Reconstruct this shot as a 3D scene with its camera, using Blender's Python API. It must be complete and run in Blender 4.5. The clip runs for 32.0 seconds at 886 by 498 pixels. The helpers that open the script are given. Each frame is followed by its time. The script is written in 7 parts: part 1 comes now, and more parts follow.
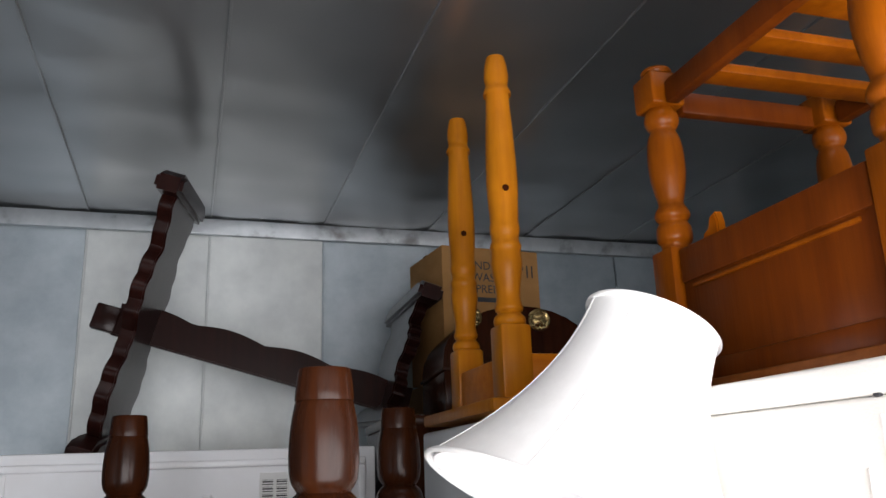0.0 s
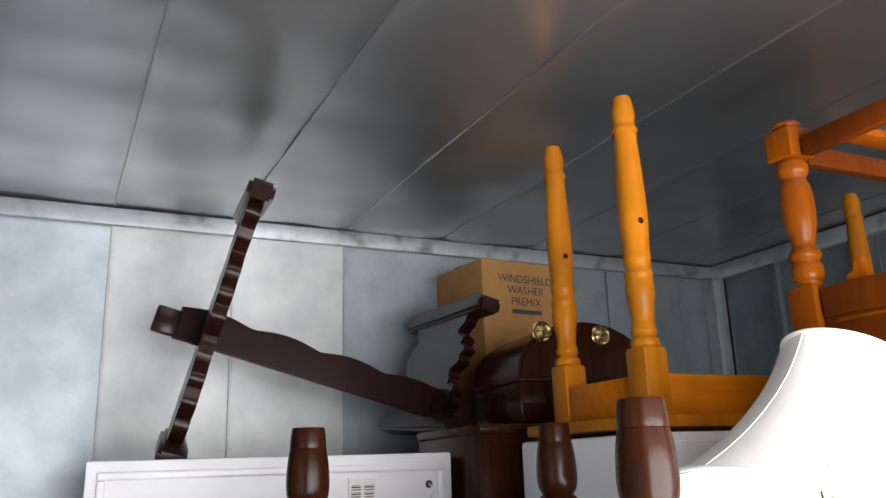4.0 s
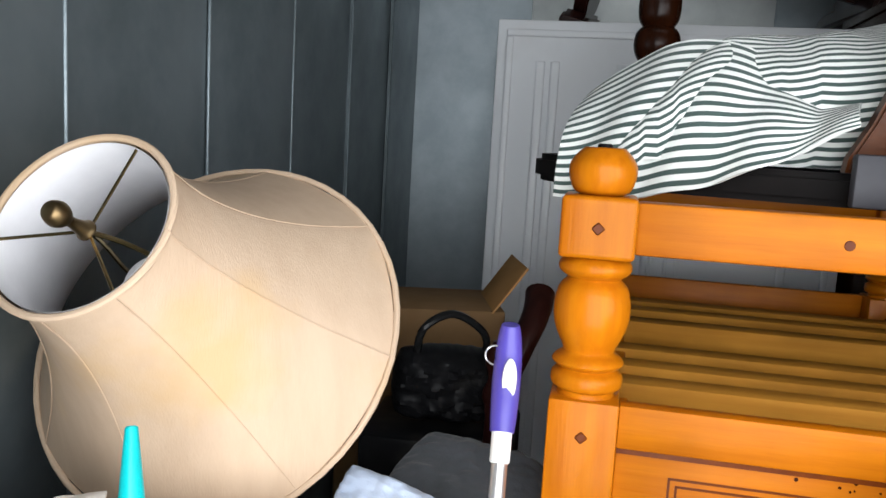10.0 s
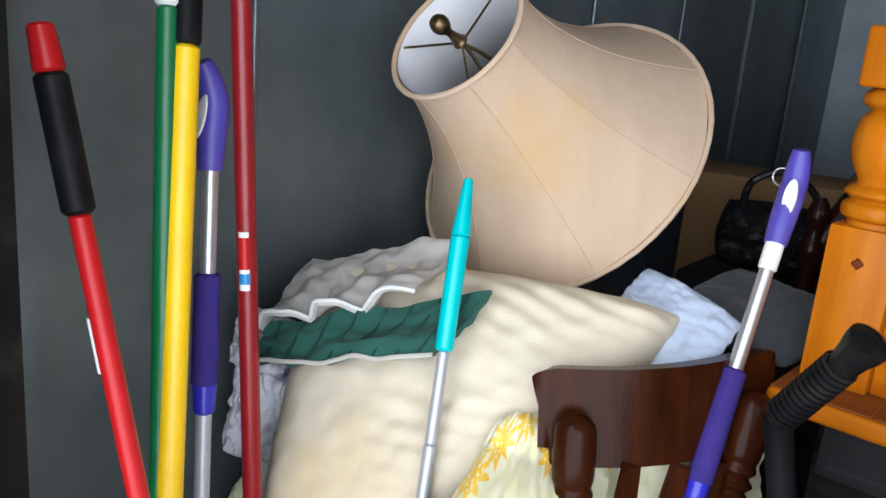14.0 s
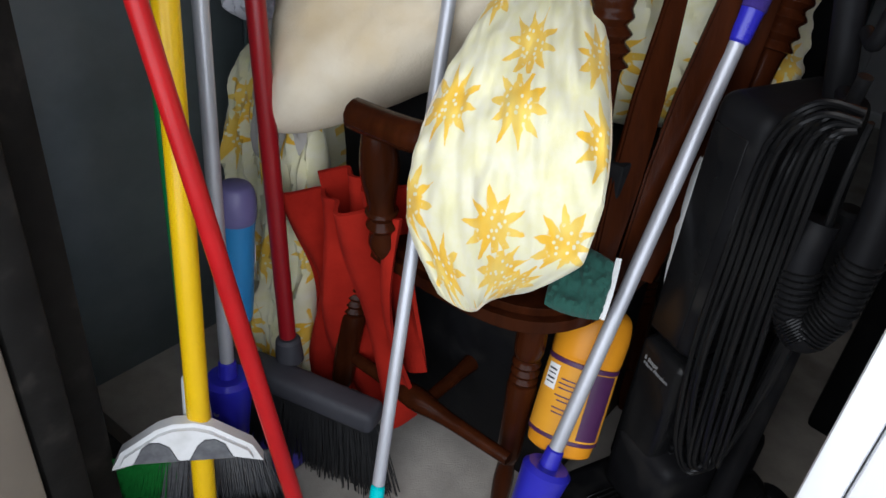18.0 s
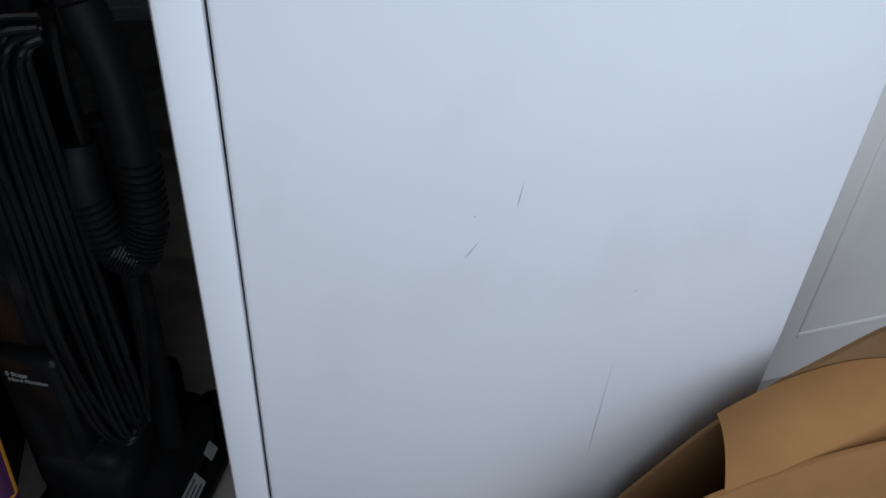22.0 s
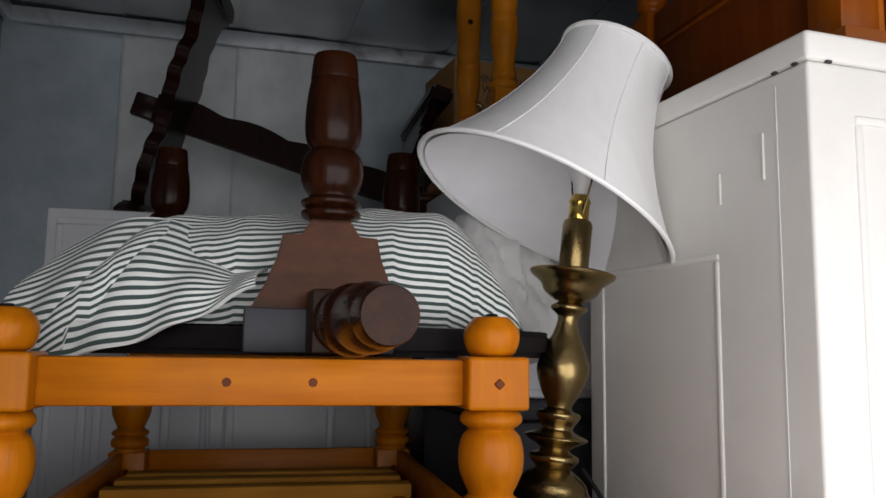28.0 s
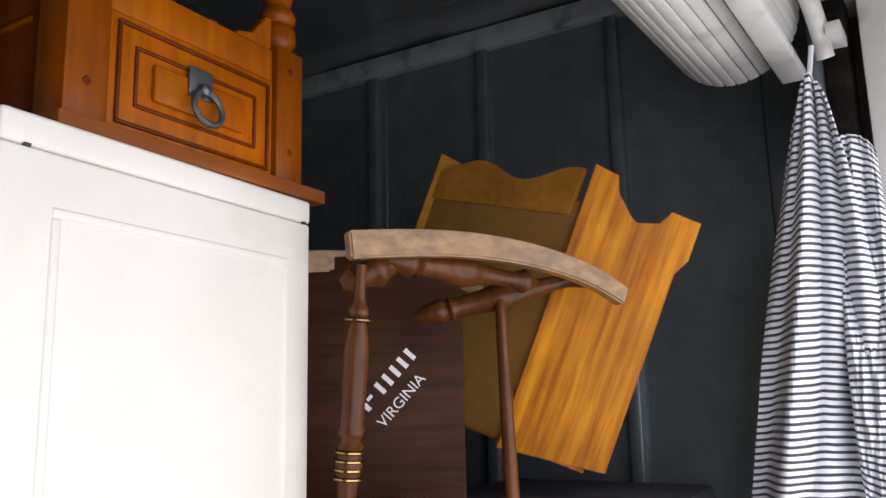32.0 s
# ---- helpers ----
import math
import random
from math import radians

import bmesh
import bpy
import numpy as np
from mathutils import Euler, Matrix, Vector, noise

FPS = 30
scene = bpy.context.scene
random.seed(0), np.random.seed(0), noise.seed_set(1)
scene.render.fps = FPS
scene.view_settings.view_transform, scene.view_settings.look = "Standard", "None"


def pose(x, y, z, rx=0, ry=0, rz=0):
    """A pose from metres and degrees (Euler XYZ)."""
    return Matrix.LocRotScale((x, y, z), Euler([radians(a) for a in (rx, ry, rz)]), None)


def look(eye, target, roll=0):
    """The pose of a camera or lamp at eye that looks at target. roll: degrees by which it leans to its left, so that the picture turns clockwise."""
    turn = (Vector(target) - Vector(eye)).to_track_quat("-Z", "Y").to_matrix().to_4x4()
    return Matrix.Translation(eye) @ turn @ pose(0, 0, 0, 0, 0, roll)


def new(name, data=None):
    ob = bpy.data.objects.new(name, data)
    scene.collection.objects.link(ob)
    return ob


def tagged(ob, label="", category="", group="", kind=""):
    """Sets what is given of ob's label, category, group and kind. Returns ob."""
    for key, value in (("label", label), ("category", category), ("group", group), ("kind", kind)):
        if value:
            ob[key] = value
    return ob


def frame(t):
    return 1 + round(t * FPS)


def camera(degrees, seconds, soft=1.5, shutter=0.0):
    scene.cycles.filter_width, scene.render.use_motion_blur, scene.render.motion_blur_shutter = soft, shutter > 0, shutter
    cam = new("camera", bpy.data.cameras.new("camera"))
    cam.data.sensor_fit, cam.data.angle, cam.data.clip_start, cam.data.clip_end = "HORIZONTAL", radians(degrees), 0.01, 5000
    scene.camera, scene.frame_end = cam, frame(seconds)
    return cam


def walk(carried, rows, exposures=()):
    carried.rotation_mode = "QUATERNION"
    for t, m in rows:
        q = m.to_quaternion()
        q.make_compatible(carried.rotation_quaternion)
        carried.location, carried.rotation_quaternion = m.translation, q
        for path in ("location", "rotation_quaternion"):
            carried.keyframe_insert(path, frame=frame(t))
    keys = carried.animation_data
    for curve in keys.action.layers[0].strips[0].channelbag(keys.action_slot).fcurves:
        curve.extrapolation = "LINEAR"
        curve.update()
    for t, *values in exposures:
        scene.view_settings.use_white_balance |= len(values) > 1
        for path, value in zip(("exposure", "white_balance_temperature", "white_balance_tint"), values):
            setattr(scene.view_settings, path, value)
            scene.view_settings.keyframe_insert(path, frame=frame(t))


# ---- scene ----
cam = camera(57.7, 32.0)
PATH = [
    (0, (-0.071, -0.11, 1.688), (0.512, 1.724, 2.231), -2.0),
    (0.5, (-0.259, -0.134, 1.698), (0.459, 1.673, 2.164), -2.5),
    (1, (-0.375, -0.109, 1.707), (0.327, 1.669, 2.296), -3.8),
    (1.5, (-0.448, -0.07, 1.721), (0.321, 1.694, 2.266), -3.5),
    (2, (-0.512, -0.043, 1.726), (0.269, 1.716, 2.27), -2.7),
    (2.5, (-0.584, -0.012, 1.75), (0.256, 1.715, 2.31), -2.9),
    (3, (-0.645, -0.012, 1.738), (0.193, 1.708, 2.324), -2.5),
    (3.5, (-0.667, -0.013, 1.747), (0.17, 1.718, 2.298), -2.2),
    (5.5, (-0.774, 0.015, 1.696), (0.155, 1.728, 2.145), -0.5),
    (6, (-0.721, 0.014, 1.69), (0.111, 1.797, 2.052), 0.4),
    (6.5, (-0.72, 0.014, 1.658), (0.088, 1.815, 1.98), -0.5),
    (7, (-0.709, 0.035, 1.615), (0.081, 1.866, 1.766), -1.6),
    (7.5, (-0.693, 0.043, 1.579), (-0.009, 1.921, 1.649), -2.8),
    (8, (-0.684, 0.041, 1.51), (-0.226, 1.987, 1.445), 0.4),
    (8.5, (-0.651, 0.033, 1.465), (-0.454, 2.016, 1.295), 1.9),
    (9, (-0.591, 0.01, 1.44), (-0.486, 1.999, 1.267), 1.6),
    (9.5, (-0.538, -0.038, 1.414), (-0.573, 1.953, 1.227), 2.6),
    (10, (-0.401, -0.142, 1.407), (-0.647, 1.825, 1.135), 3.3),
    (10.5, (-0.258, -0.159, 1.424), (-0.758, 1.737, 1.031), 3.9),
    (11, (-0.115, -0.153, 1.386), (-0.816, 1.677, 0.987), 3.5),
    (11.5, (-0.067, -0.148, 1.334), (-0.821, 1.643, 0.861), 2.4),
    (12, (-0.08, -0.163, 1.265), (-0.868, 1.591, 0.713), 3.6),
    (12.5, (-0.121, -0.206, 1.265), (-1.091, 1.479, 0.794), 4.5),
    (13, (-0.128, -0.243, 1.299), (-1.223, 1.374, 0.865), 5.0),
    (13.5, (-0.14, -0.278, 1.297), (-1.306, 1.283, 0.844), 4.7),
    (15.5, (-0.191, -0.342, 1.191), (-1.276, 1.203, 0.532), 6.1),
    (16, (-0.137, -0.315, 1.159), (-1.179, 1.242, 0.459), 4.8),
    (16.5, (-0.137, -0.308, 1.156), (-1.08, 1.273, 0.373), 4.5),
    (17, (-0.138, -0.293, 1.15), (-1.022, 1.246, 0.229), 4.5),
    (17.5, (-0.136, -0.295, 1.09), (-1.076, 1.128, 0.046), 4.6),
    (18, (-0.166, -0.306, 1.055), (-1.096, 1.03, -0.107), 6.2),
    (18.5, (-0.184, -0.336, 1.017), (-1.073, 0.925, -0.256), 7.9),
    (19, (-0.2, -0.346, 0.972), (-1.024, 0.85, -0.402), 8.9),
    (19.5, (-0.203, -0.332, 0.938), (-0.934, 0.771, -0.562), 8.7),
    (20, (-0.184, -0.299, 0.932), (-0.845, 0.766, -0.627), 6.7),
    (20.5, (-0.16, -0.239, 0.951), (-0.587, 1.001, -0.559), 4.8),
    (21, (-0.157, -0.206, 0.976), (-0.27, 1.155, -0.485), 0.1),
    (21.5, (-0.158, -0.192, 0.999), (0.089, 1.184, -0.431), 2.1),
    (22, (-0.119, -0.211, 1.023), (0.357, 1.305, -0.191), 3.6),
    (22.5, (-0.041, -0.198, 1.154), (0.351, 1.399, 0.016), 4.3),
    (23, (-0.023, -0.217, 1.17), (0.448, 1.477, 0.217), 3.9),
    (23.5, (-0.005, -0.232, 1.198), (0.512, 1.516, 0.377), 3.3),
    (24, (-0.007, -0.244, 1.221), (0.487, 1.554, 0.498), 2.9),
    (24.5, (-0.010, -0.251, 1.231), (0.467, 1.591, 0.615), 2.8),
    (25, (-0.011, -0.263, 1.243), (0.458, 1.615, 0.741), 2.2),
    (25.5, (-0.014, -0.276, 1.257), (0.453, 1.633, 0.886), 1.8),
    (26, (-0.016, -0.287, 1.277), (0.426, 1.652, 1.065), 1.3),
    (26.5, (-0.012, -0.31, 1.279), (0.421, 1.643, 1.269), 1.0),
    (28.5, (-0.087, -0.307, 1.387), (0.502, 1.57, 1.747), 1.1),
    (29, (-0.085, -0.294, 1.405), (0.549, 1.523, 1.949), 1.6),
    (29.5, (-0.087, -0.294, 1.433), (0.677, 1.426, 2.109), 1.2),
    (30, (-0.052, -0.303, 1.439), (0.924, 1.308, 2.112), -0.6),
    (30.5, (0.006, -0.319, 1.433), (1.298, 1.117, 1.952), -2.4),
    (31, (0.088, -0.309, 1.455), (1.603, 0.919, 1.9), -1.9),
    (31.5, (0.137, -0.323, 1.449), (1.739, 0.779, 1.917), -1.5),
    (32, (0.16, -0.352, 1.44), (1.857, 0.643, 1.803), -1.3),
]
EXPOSURES = [(0, 0.6, 6750, 16), (1, 0.65, 6750, 16), (2, 1.0, 6750, 16), (3, 1.42, 6900, 16), (6, 1.2, 6750, 16), (7.5, 0.85, 6850, 16), (8, 0.75, 6600, 10), (9, 0.25, 6500, 10), (11, -0.1, 6500, 10), (12, -0.4, 6400, 10), (13, -0.45, 6200, 10), (16, -0.8, 6000, 10), (17, -1.05, 6000, 11), (18, -1.1, 6100, 12), (19, -0.55, 5900, 12), (20, -0.3, 5900, 13), (21, -1.4, 5700, 10), (22, -2.42, 5700, 10), (23, -2.75, 5900, 11), (24, -2.75, 6450, 16), (25, -2.15, 6850, 14), (26, -1.3, 6950, 11), (28.5, -1.25, 6700, 16), (30, -1.1199999999999999, 6700, 16), (31, -1.4, 6800, 17), (32, -1.3, 6700, 17)]
walk(cam, [(t, look(eye, target, roll)) for t, eye, target, roll in PATH], EXPOSURES)

# ---- world and light ----
world = bpy.data.worlds.new("sky")
scene.world = world
world.use_nodes = True
wn = world.node_tree.nodes
sky = wn.new("ShaderNodeTexSky")
sky.sky_type = 'NISHITA'
sky.sun_disc = False
sky.sun_elevation = radians(48)
sky.sun_rotation = radians(200)
sky.air_density = 1.0
sky.dust_density = 4.0
world.node_tree.links.new(sky.outputs[0], wn["Background"].inputs[0])
wn["Background"].inputs[1].default_value = 0.06
sun = new("sun", bpy.data.lights.new("sun", 'SUN'))
sun.data.energy = 0.5
sun.data.angle = radians(20)
sun.data.color = (1.0, 0.96, 0.9)
sun.matrix_world = look((0, -6, 8), (0.4, 0, 0))
# daylight that comes in low through the wide doorway
door_light = new("doorway_daylight", bpy.data.lights.new("doorway_daylight", 'AREA'))
door_light.data.shape, door_light.data.size, door_light.data.size_y = 'RECTANGLE', 3.0, 1.7
door_light.data.energy = 110
door_light.data.color = (0.93, 0.97, 1.0)
door_light.matrix_world = look((0.72, -0.62, 1.20), (0.72, 3.0, 1.25))

# ---- materials ----


def material(name, color, color2=None, scale=8.0, rough=0.5, rough2=None, metal=0.0, bump=0.0, bump_scale=60.0, stretch=(1, 1, 1), coords="Object", detail=5.0, spec=0.5, mid=(0.35, 0.65), dirt=None, dirt_scale=3.0, sheen=0.0, trans=0.0):
    """Two-scale procedural surface: broad mottling between two colours, fine grain in the relief, optional stains."""
    m = bpy.data.materials.new(name)
    m.use_nodes = True
    nt = m.node_tree
    n, l = nt.nodes, nt.links
    b = n["Principled BSDF"]
    tc = n.new("ShaderNodeTexCoord")
    mp = n.new("ShaderNodeMapping")
    mp.inputs["Scale"].default_value = stretch
    l.new(tc.outputs[coords], mp.inputs[0])
    no = n.new("ShaderNodeTexNoise")
    no.inputs["Scale"].default_value = scale
    no.inputs["Detail"].default_value = detail
    no.inputs["Roughness"].default_value = 0.62
    l.new(mp.outputs[0], no.inputs["Vector"])
    cr = n.new("ShaderNodeValToRGB")
    c2 = color2 or tuple(c * 0.8 for c in color)
    cr.color_ramp.elements[0].position, cr.color_ramp.elements[1].position = mid
    cr.color_ramp.elements[0].color = (*color, 1)
    cr.color_ramp.elements[1].color = (*c2, 1)
    l.new(no.outputs["Fac"], cr.inputs[0])
    out = cr.outputs[0]
    if dirt:
        d = n.new("ShaderNodeTexNoise")
        d.inputs["Scale"].default_value = dirt_scale
        d.inputs["Detail"].default_value = 8
        l.new(tc.outputs["Object"], d.inputs["Vector"])
        dr = n.new("ShaderNodeMapRange")
        dr.inputs[1].default_value, dr.inputs[2].default_value = 0.55, 0.72
        l.new(d.outputs["Fac"], dr.inputs[0])
        mx = n.new("ShaderNodeMix")
        mx.data_type = 'RGBA'
        l.new(dr.outputs[0], mx.inputs[0])
        l.new(out, mx.inputs[6])
        mx.inputs[7].default_value = (*dirt, 1)
        out = mx.outputs[2]
    l.new(out, b.inputs["Base Color"])
    b.inputs["Metallic"].default_value = metal
    b.inputs["Specular IOR Level"].default_value = spec
    rr = n.new("ShaderNodeMapRange")
    rr.inputs[3].default_value, rr.inputs[4].default_value = rough, rough2 if rough2 is not None else min(1, rough * 1.25)
    l.new(no.outputs["Fac"], rr.inputs[0])
    l.new(rr.outputs[0], b.inputs["Roughness"])
    if sheen:
        b.inputs["Sheen Weight"].default_value = sheen
    if trans:
        b.inputs["Transmission Weight"].default_value = trans
    if bump:
        bn = n.new("ShaderNodeTexNoise")
        bn.inputs["Scale"].default_value = bump_scale
        bn.inputs["Detail"].default_value = 4
        l.new(mp.outputs[0], bn.inputs["Vector"])
        bp = n.new("ShaderNodeBump")
        bp.inputs["Strength"].default_value = bump
        bp.inputs["Distance"].default_value = 0.004
        l.new(bn.outputs["Fac"], bp.inputs["Height"])
        l.new(bp.outputs[0], b.inputs["Normal"])
    return m


def striped(name, light, dark, count, duty=0.5, axis=0, wob=0.006, rough=0.85):
    """Woven stripes that follow the cloth's own UV directions."""
    m = material(name, light, tuple(c * 0.9 for c in light), 40, rough, bump=0.25, bump_scale=500, coords="UV", sheen=0.2)
    nt = m.node_tree
    n, l = nt.nodes, nt.links
    b = n["Principled BSDF"]
    tc = n.new("ShaderNodeTexCoord")
    sp = n.new("ShaderNodeSeparateXYZ")
    l.new(tc.outputs["UV"], sp.inputs[0])
    no = n.new("ShaderNodeTexNoise")
    no.inputs["Scale"].default_value = 7
    l.new(tc.outputs["UV"], no.inputs["Vector"])

    def math2(op, a, bv):
        q = n.new("ShaderNodeMath")
        q.operation = op
        for i, v in enumerate((a, bv)):
            if isinstance(v, (int, float)):
                q.inputs[i].default_value = v
            else:
                l.new(v, q.inputs[i])
        return q.outputs[0]
    u = math2('ADD', sp.outputs[axis], math2('MULTIPLY', math2('SUBTRACT', no.outputs["Fac"], 0.5), wob))
    fr = math2('FRACT', math2('MULTIPLY', u, count), 0)
    tri = math2('ABSOLUTE', math2('SUBTRACT', fr, 0.5), 0)
    mr = n.new("ShaderNodeMapRange")
    mr.inputs[1].default_value, mr.inputs[2].default_value = duty * 0.5 - 0.03, duty * 0.5 + 0.03
    mr.inputs[3].default_value, mr.inputs[4].default_value = 1, 0
    l.new(tri, mr.inputs[0])
    mx = n.new("ShaderNodeMix")
    mx.data_type = 'RGBA'
    l.new(mr.outputs[0], mx.inputs[0])
    l.new(b.inputs["Base Color"].links[0].from_socket, mx.inputs[6])
    mx.inputs[7].default_value = (*dark, 1)
    l.new(mx.outputs[2], b.inputs["Base Color"])
    return m


def wood(name, light, dark, scale=3.0, rough=0.35, axis=2, bump=0.12, knots=True, coat=0.0, spec=0.4, mid=(0.25, 0.8)):
    """Grain drawn out along one axis, broad tone changes and a few knots."""
    s = [14.0, 14.0, 14.0]
    s[axis] = 0.9
    m = material(name, light, dark, scale, rough, stretch=s, detail=7, bump=bump, bump_scale=14, mid=mid, spec=spec)
    nt = m.node_tree
    n, l = nt.nodes, nt.links
    b = n["Principled BSDF"]
    tc = n.new("ShaderNodeTexCoord")
    broad = n.new("ShaderNodeTexNoise")
    broad.inputs["Scale"].default_value = 5
    broad.inputs["Detail"].default_value = 3
    l.new(tc.outputs["Object"], broad.inputs["Vector"])
    mr = n.new("ShaderNodeMapRange")
    mr.inputs[1].default_value, mr.inputs[2].default_value = 0.35, 0.7
    mr.inputs[3].default_value, mr.inputs[4].default_value = 0.75, 1.12
    l.new(broad.outputs["Fac"], mr.inputs[0])
    src = b.inputs["Base Color"].links[0].from_socket
    mx = n.new("ShaderNodeMix")
    mx.data_type, mx.blend_type = 'RGBA', 'MULTIPLY'
    mx.inputs[0].default_value = 1
    l.new(src, mx.inputs[6])
    cb = n.new("ShaderNodeCombineColor")
    for i in range(3):
        l.new(mr.outputs[0], cb.inputs[i])
    l.new(cb.outputs[0], mx.inputs[7])
    l.new(mx.outputs[2], b.inputs["Base Color"])
    if coat:
        b.inputs["Coat Weight"].default_value = coat
        b.inputs["Coat Roughness"].default_value = 0.18
    return m


GALV = material("galvanised_sheet", (0.40, 0.45, 0.48), (0.32, 0.37, 0.40), 6, 0.36, 0.5, metal=0.7, bump=0.06, bump_scale=25, dirt=(0.29, 0.33, 0.35), dirt_scale=2.0)
GALV_CEIL = material("ceiling_sheet", (0.47, 0.48, 0.485), (0.37, 0.38, 0.385), 1.6, 0.24, 0.40, metal=0.9, bump=0.25, bump_scale=1.6, detail=2, dirt=(0.37, 0.38, 0.385), dirt_scale=1.2)
GALV_TRIM = material("trim_sheet", (0.5, 0.53, 0.55), (0.4, 0.43, 0.45), 9, 0.4, metal=0.6, bump=0.1, dirt=(0.2, 0.2, 0.2), dirt_scale=9)
# galvanised sheet darkened for the side walls: their shade is in the colour
GALV_SHADED = material("shaded_grey_sheet", (0.235, 0.275, 0.295), (0.175, 0.21, 0.225), 5, 0.34, 0.5, metal=0.7, bump=0.06, bump_scale=18, dirt=(0.28, 0.32, 0.335), dirt_scale=1.6)
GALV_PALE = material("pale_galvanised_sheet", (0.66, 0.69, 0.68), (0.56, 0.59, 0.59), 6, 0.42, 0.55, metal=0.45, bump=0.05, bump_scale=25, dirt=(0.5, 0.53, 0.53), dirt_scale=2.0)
CONCRETE = material("concrete", (0.42, 0.385, 0.34), (0.31, 0.285, 0.25), 11, 0.85, bump=0.3, bump_scale=320, dirt=(0.15, 0.135, 0.115), dirt_scale=5, detail=9, spec=0.2)
ASPHALT = material("asphalt", (0.055, 0.056, 0.06), (0.03, 0.03, 0.034), 60, 0.9, bump=0.9, bump_scale=160, dirt=(0.11, 0.1, 0.09), dirt_scale=7)
APRON = material("worn_apron_concrete", (0.46, 0.42, 0.365), (0.35, 0.32, 0.275), 14, 0.85, bump=0.7, bump_scale=130, dirt=(0.2, 0.18, 0.16), dirt_scale=6, detail=9, spec=0.2)
TAN_PAINT = material("tan_painted_steel", (0.19, 0.162, 0.125), (0.16, 0.136, 0.106), 9, 0.5, bump=0.05, dirt=(0.15, 0.125, 0.10), dirt_scale=6)
BLACK_RUBBER = material("black_rubber_seal", (0.007, 0.0065, 0.006), (0.014, 0.013, 0.012), 14, 0.6, bump=0.4, bump_scale=30, dirt=(0.035, 0.031, 0.027), dirt_scale=14, spec=0.12)
WHITE_PAINT = material("white_trim_paint", (0.78, 0.78, 0.76), (0.7, 0.7, 0.68), 7, 0.45, bump=0.05, dirt=(0.5, 0.48, 0.45), dirt_scale=8)
ENAMEL = material("white_enamel", (0.80, 0.81, 0.83), (0.77, 0.785, 0.81), 2.5, 0.28, 0.36, bump=0.02, bump_scale=120, dirt=(0.75, 0.755, 0.77), dirt_scale=5)
BISQUE = material("off_white_appliance_paint", (0.74, 0.72, 0.68), (0.68, 0.66, 0.62), 2.5, 0.4, bump=0.12, bump_scale=300, dirt=(0.6, 0.57, 0.53), dirt_scale=3)
CREAM_PLASTIC = material("cream_console_plastic", (0.77, 0.76, 0.70), (0.72, 0.71, 0.65), 4, 0.4, bump=0.03)
NAVY = material("navy_panel_film", (0.02, 0.025, 0.085), (0.025, 0.03, 0.10), 4, 0.35)
PRINT_WHITE = material("white_print", (0.75, 0.75, 0.77), (0.68, 0.68, 0.7), 20, 0.5)
PRINT_DARK = material("dark_print", (0.03, 0.03, 0.035), (0.05, 0.05, 0.05), 20, 0.6)
PAPER = material("white_label_paper", (0.8, 0.8, 0.79), (0.74, 0.74, 0.73), 15, 0.6)
CARD = material("brown_cardboard", (0.40, 0.21, 0.078), (0.345, 0.178, 0.064), 7, 0.8, bump=0.1, bump_scale=40, stretch=(1, 1, 1.8), dirt=(0.30, 0.155, 0.056), dirt_scale=3, spec=0.15)
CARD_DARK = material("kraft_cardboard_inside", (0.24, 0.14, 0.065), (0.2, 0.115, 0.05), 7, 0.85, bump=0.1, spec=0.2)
PINE = wood("honey_pine", (0.56, 0.175, 0.004), (0.36, 0.085, 0.002), 3, 0.34, 0, coat=0.03, spec=0.10)
PINE_V = wood("honey_pine_upright", (0.58, 0.185, 0.004), (0.38, 0.09, 0.002), 3, 0.28, 2, coat=0.06, spec=0.10)
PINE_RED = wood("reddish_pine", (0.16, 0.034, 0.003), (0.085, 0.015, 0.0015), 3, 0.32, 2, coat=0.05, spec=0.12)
WORN = wood("worn_runner_wood", (0.40, 0.235, 0.105), (0.12, 0.052, 0.02), 4, 0.26, 0, coat=0.3, spec=0.35)
PRINT_GREY = material("faded_grey_print", (0.22, 0.22, 0.22), (0.17, 0.17, 0.17), 30, 0.5)
PINE_ET = wood("amber_pine", (0.44, 0.118, 0.003), (0.25, 0.052, 0.0015), 3, 0.3, 2, coat=0.05, spec=0.10)
# amber pine again, with the shade on the raised legs put into its colour
PINE_SHADED = wood("shaded_amber_pine", (0.29, 0.072, 0.0025), (0.17, 0.034, 0.0012), 3, 0.28, 2, coat=0.08, spec=0.12)
BRACKET = wood("brown_bracket_wood", (0.11, 0.033, 0.009), (0.034, 0.010, 0.0035), 3, 0.26, 0, coat=0.07, spec=0.09)
PINE_RAW = wood("unfinished_pine", (0.55, 0.25, 0.034), (0.38, 0.15, 0.016), 3, 0.6, 0, spec=0.1)
PINE_LIGHT = wood("yellow_pine", (0.47, 0.165, 0.006), (0.32, 0.092, 0.003), 3, 0.34, 2, coat=0.05, spec=0.12)
CRATEWOOD = wood("stained_crate_wood", (0.078, 0.027, 0.012), (0.018, 0.007, 0.004), 2.2, 0.5, 0, spec=0.14)
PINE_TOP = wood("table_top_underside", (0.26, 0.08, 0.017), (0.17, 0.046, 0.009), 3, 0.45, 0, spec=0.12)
OAK = wood("golden_oak", (0.66, 0.26, 0.012), (0.33, 0.088, 0.003), 3.2, 0.36, 1, coat=0.06, spec=0.12, mid=(0.36, 0.66))
FIBRE = material("tan_hardboard_back", (0.37, 0.19, 0.05), (0.31, 0.155, 0.04), 12, 0.7, bump=0.05, spec=0.12)
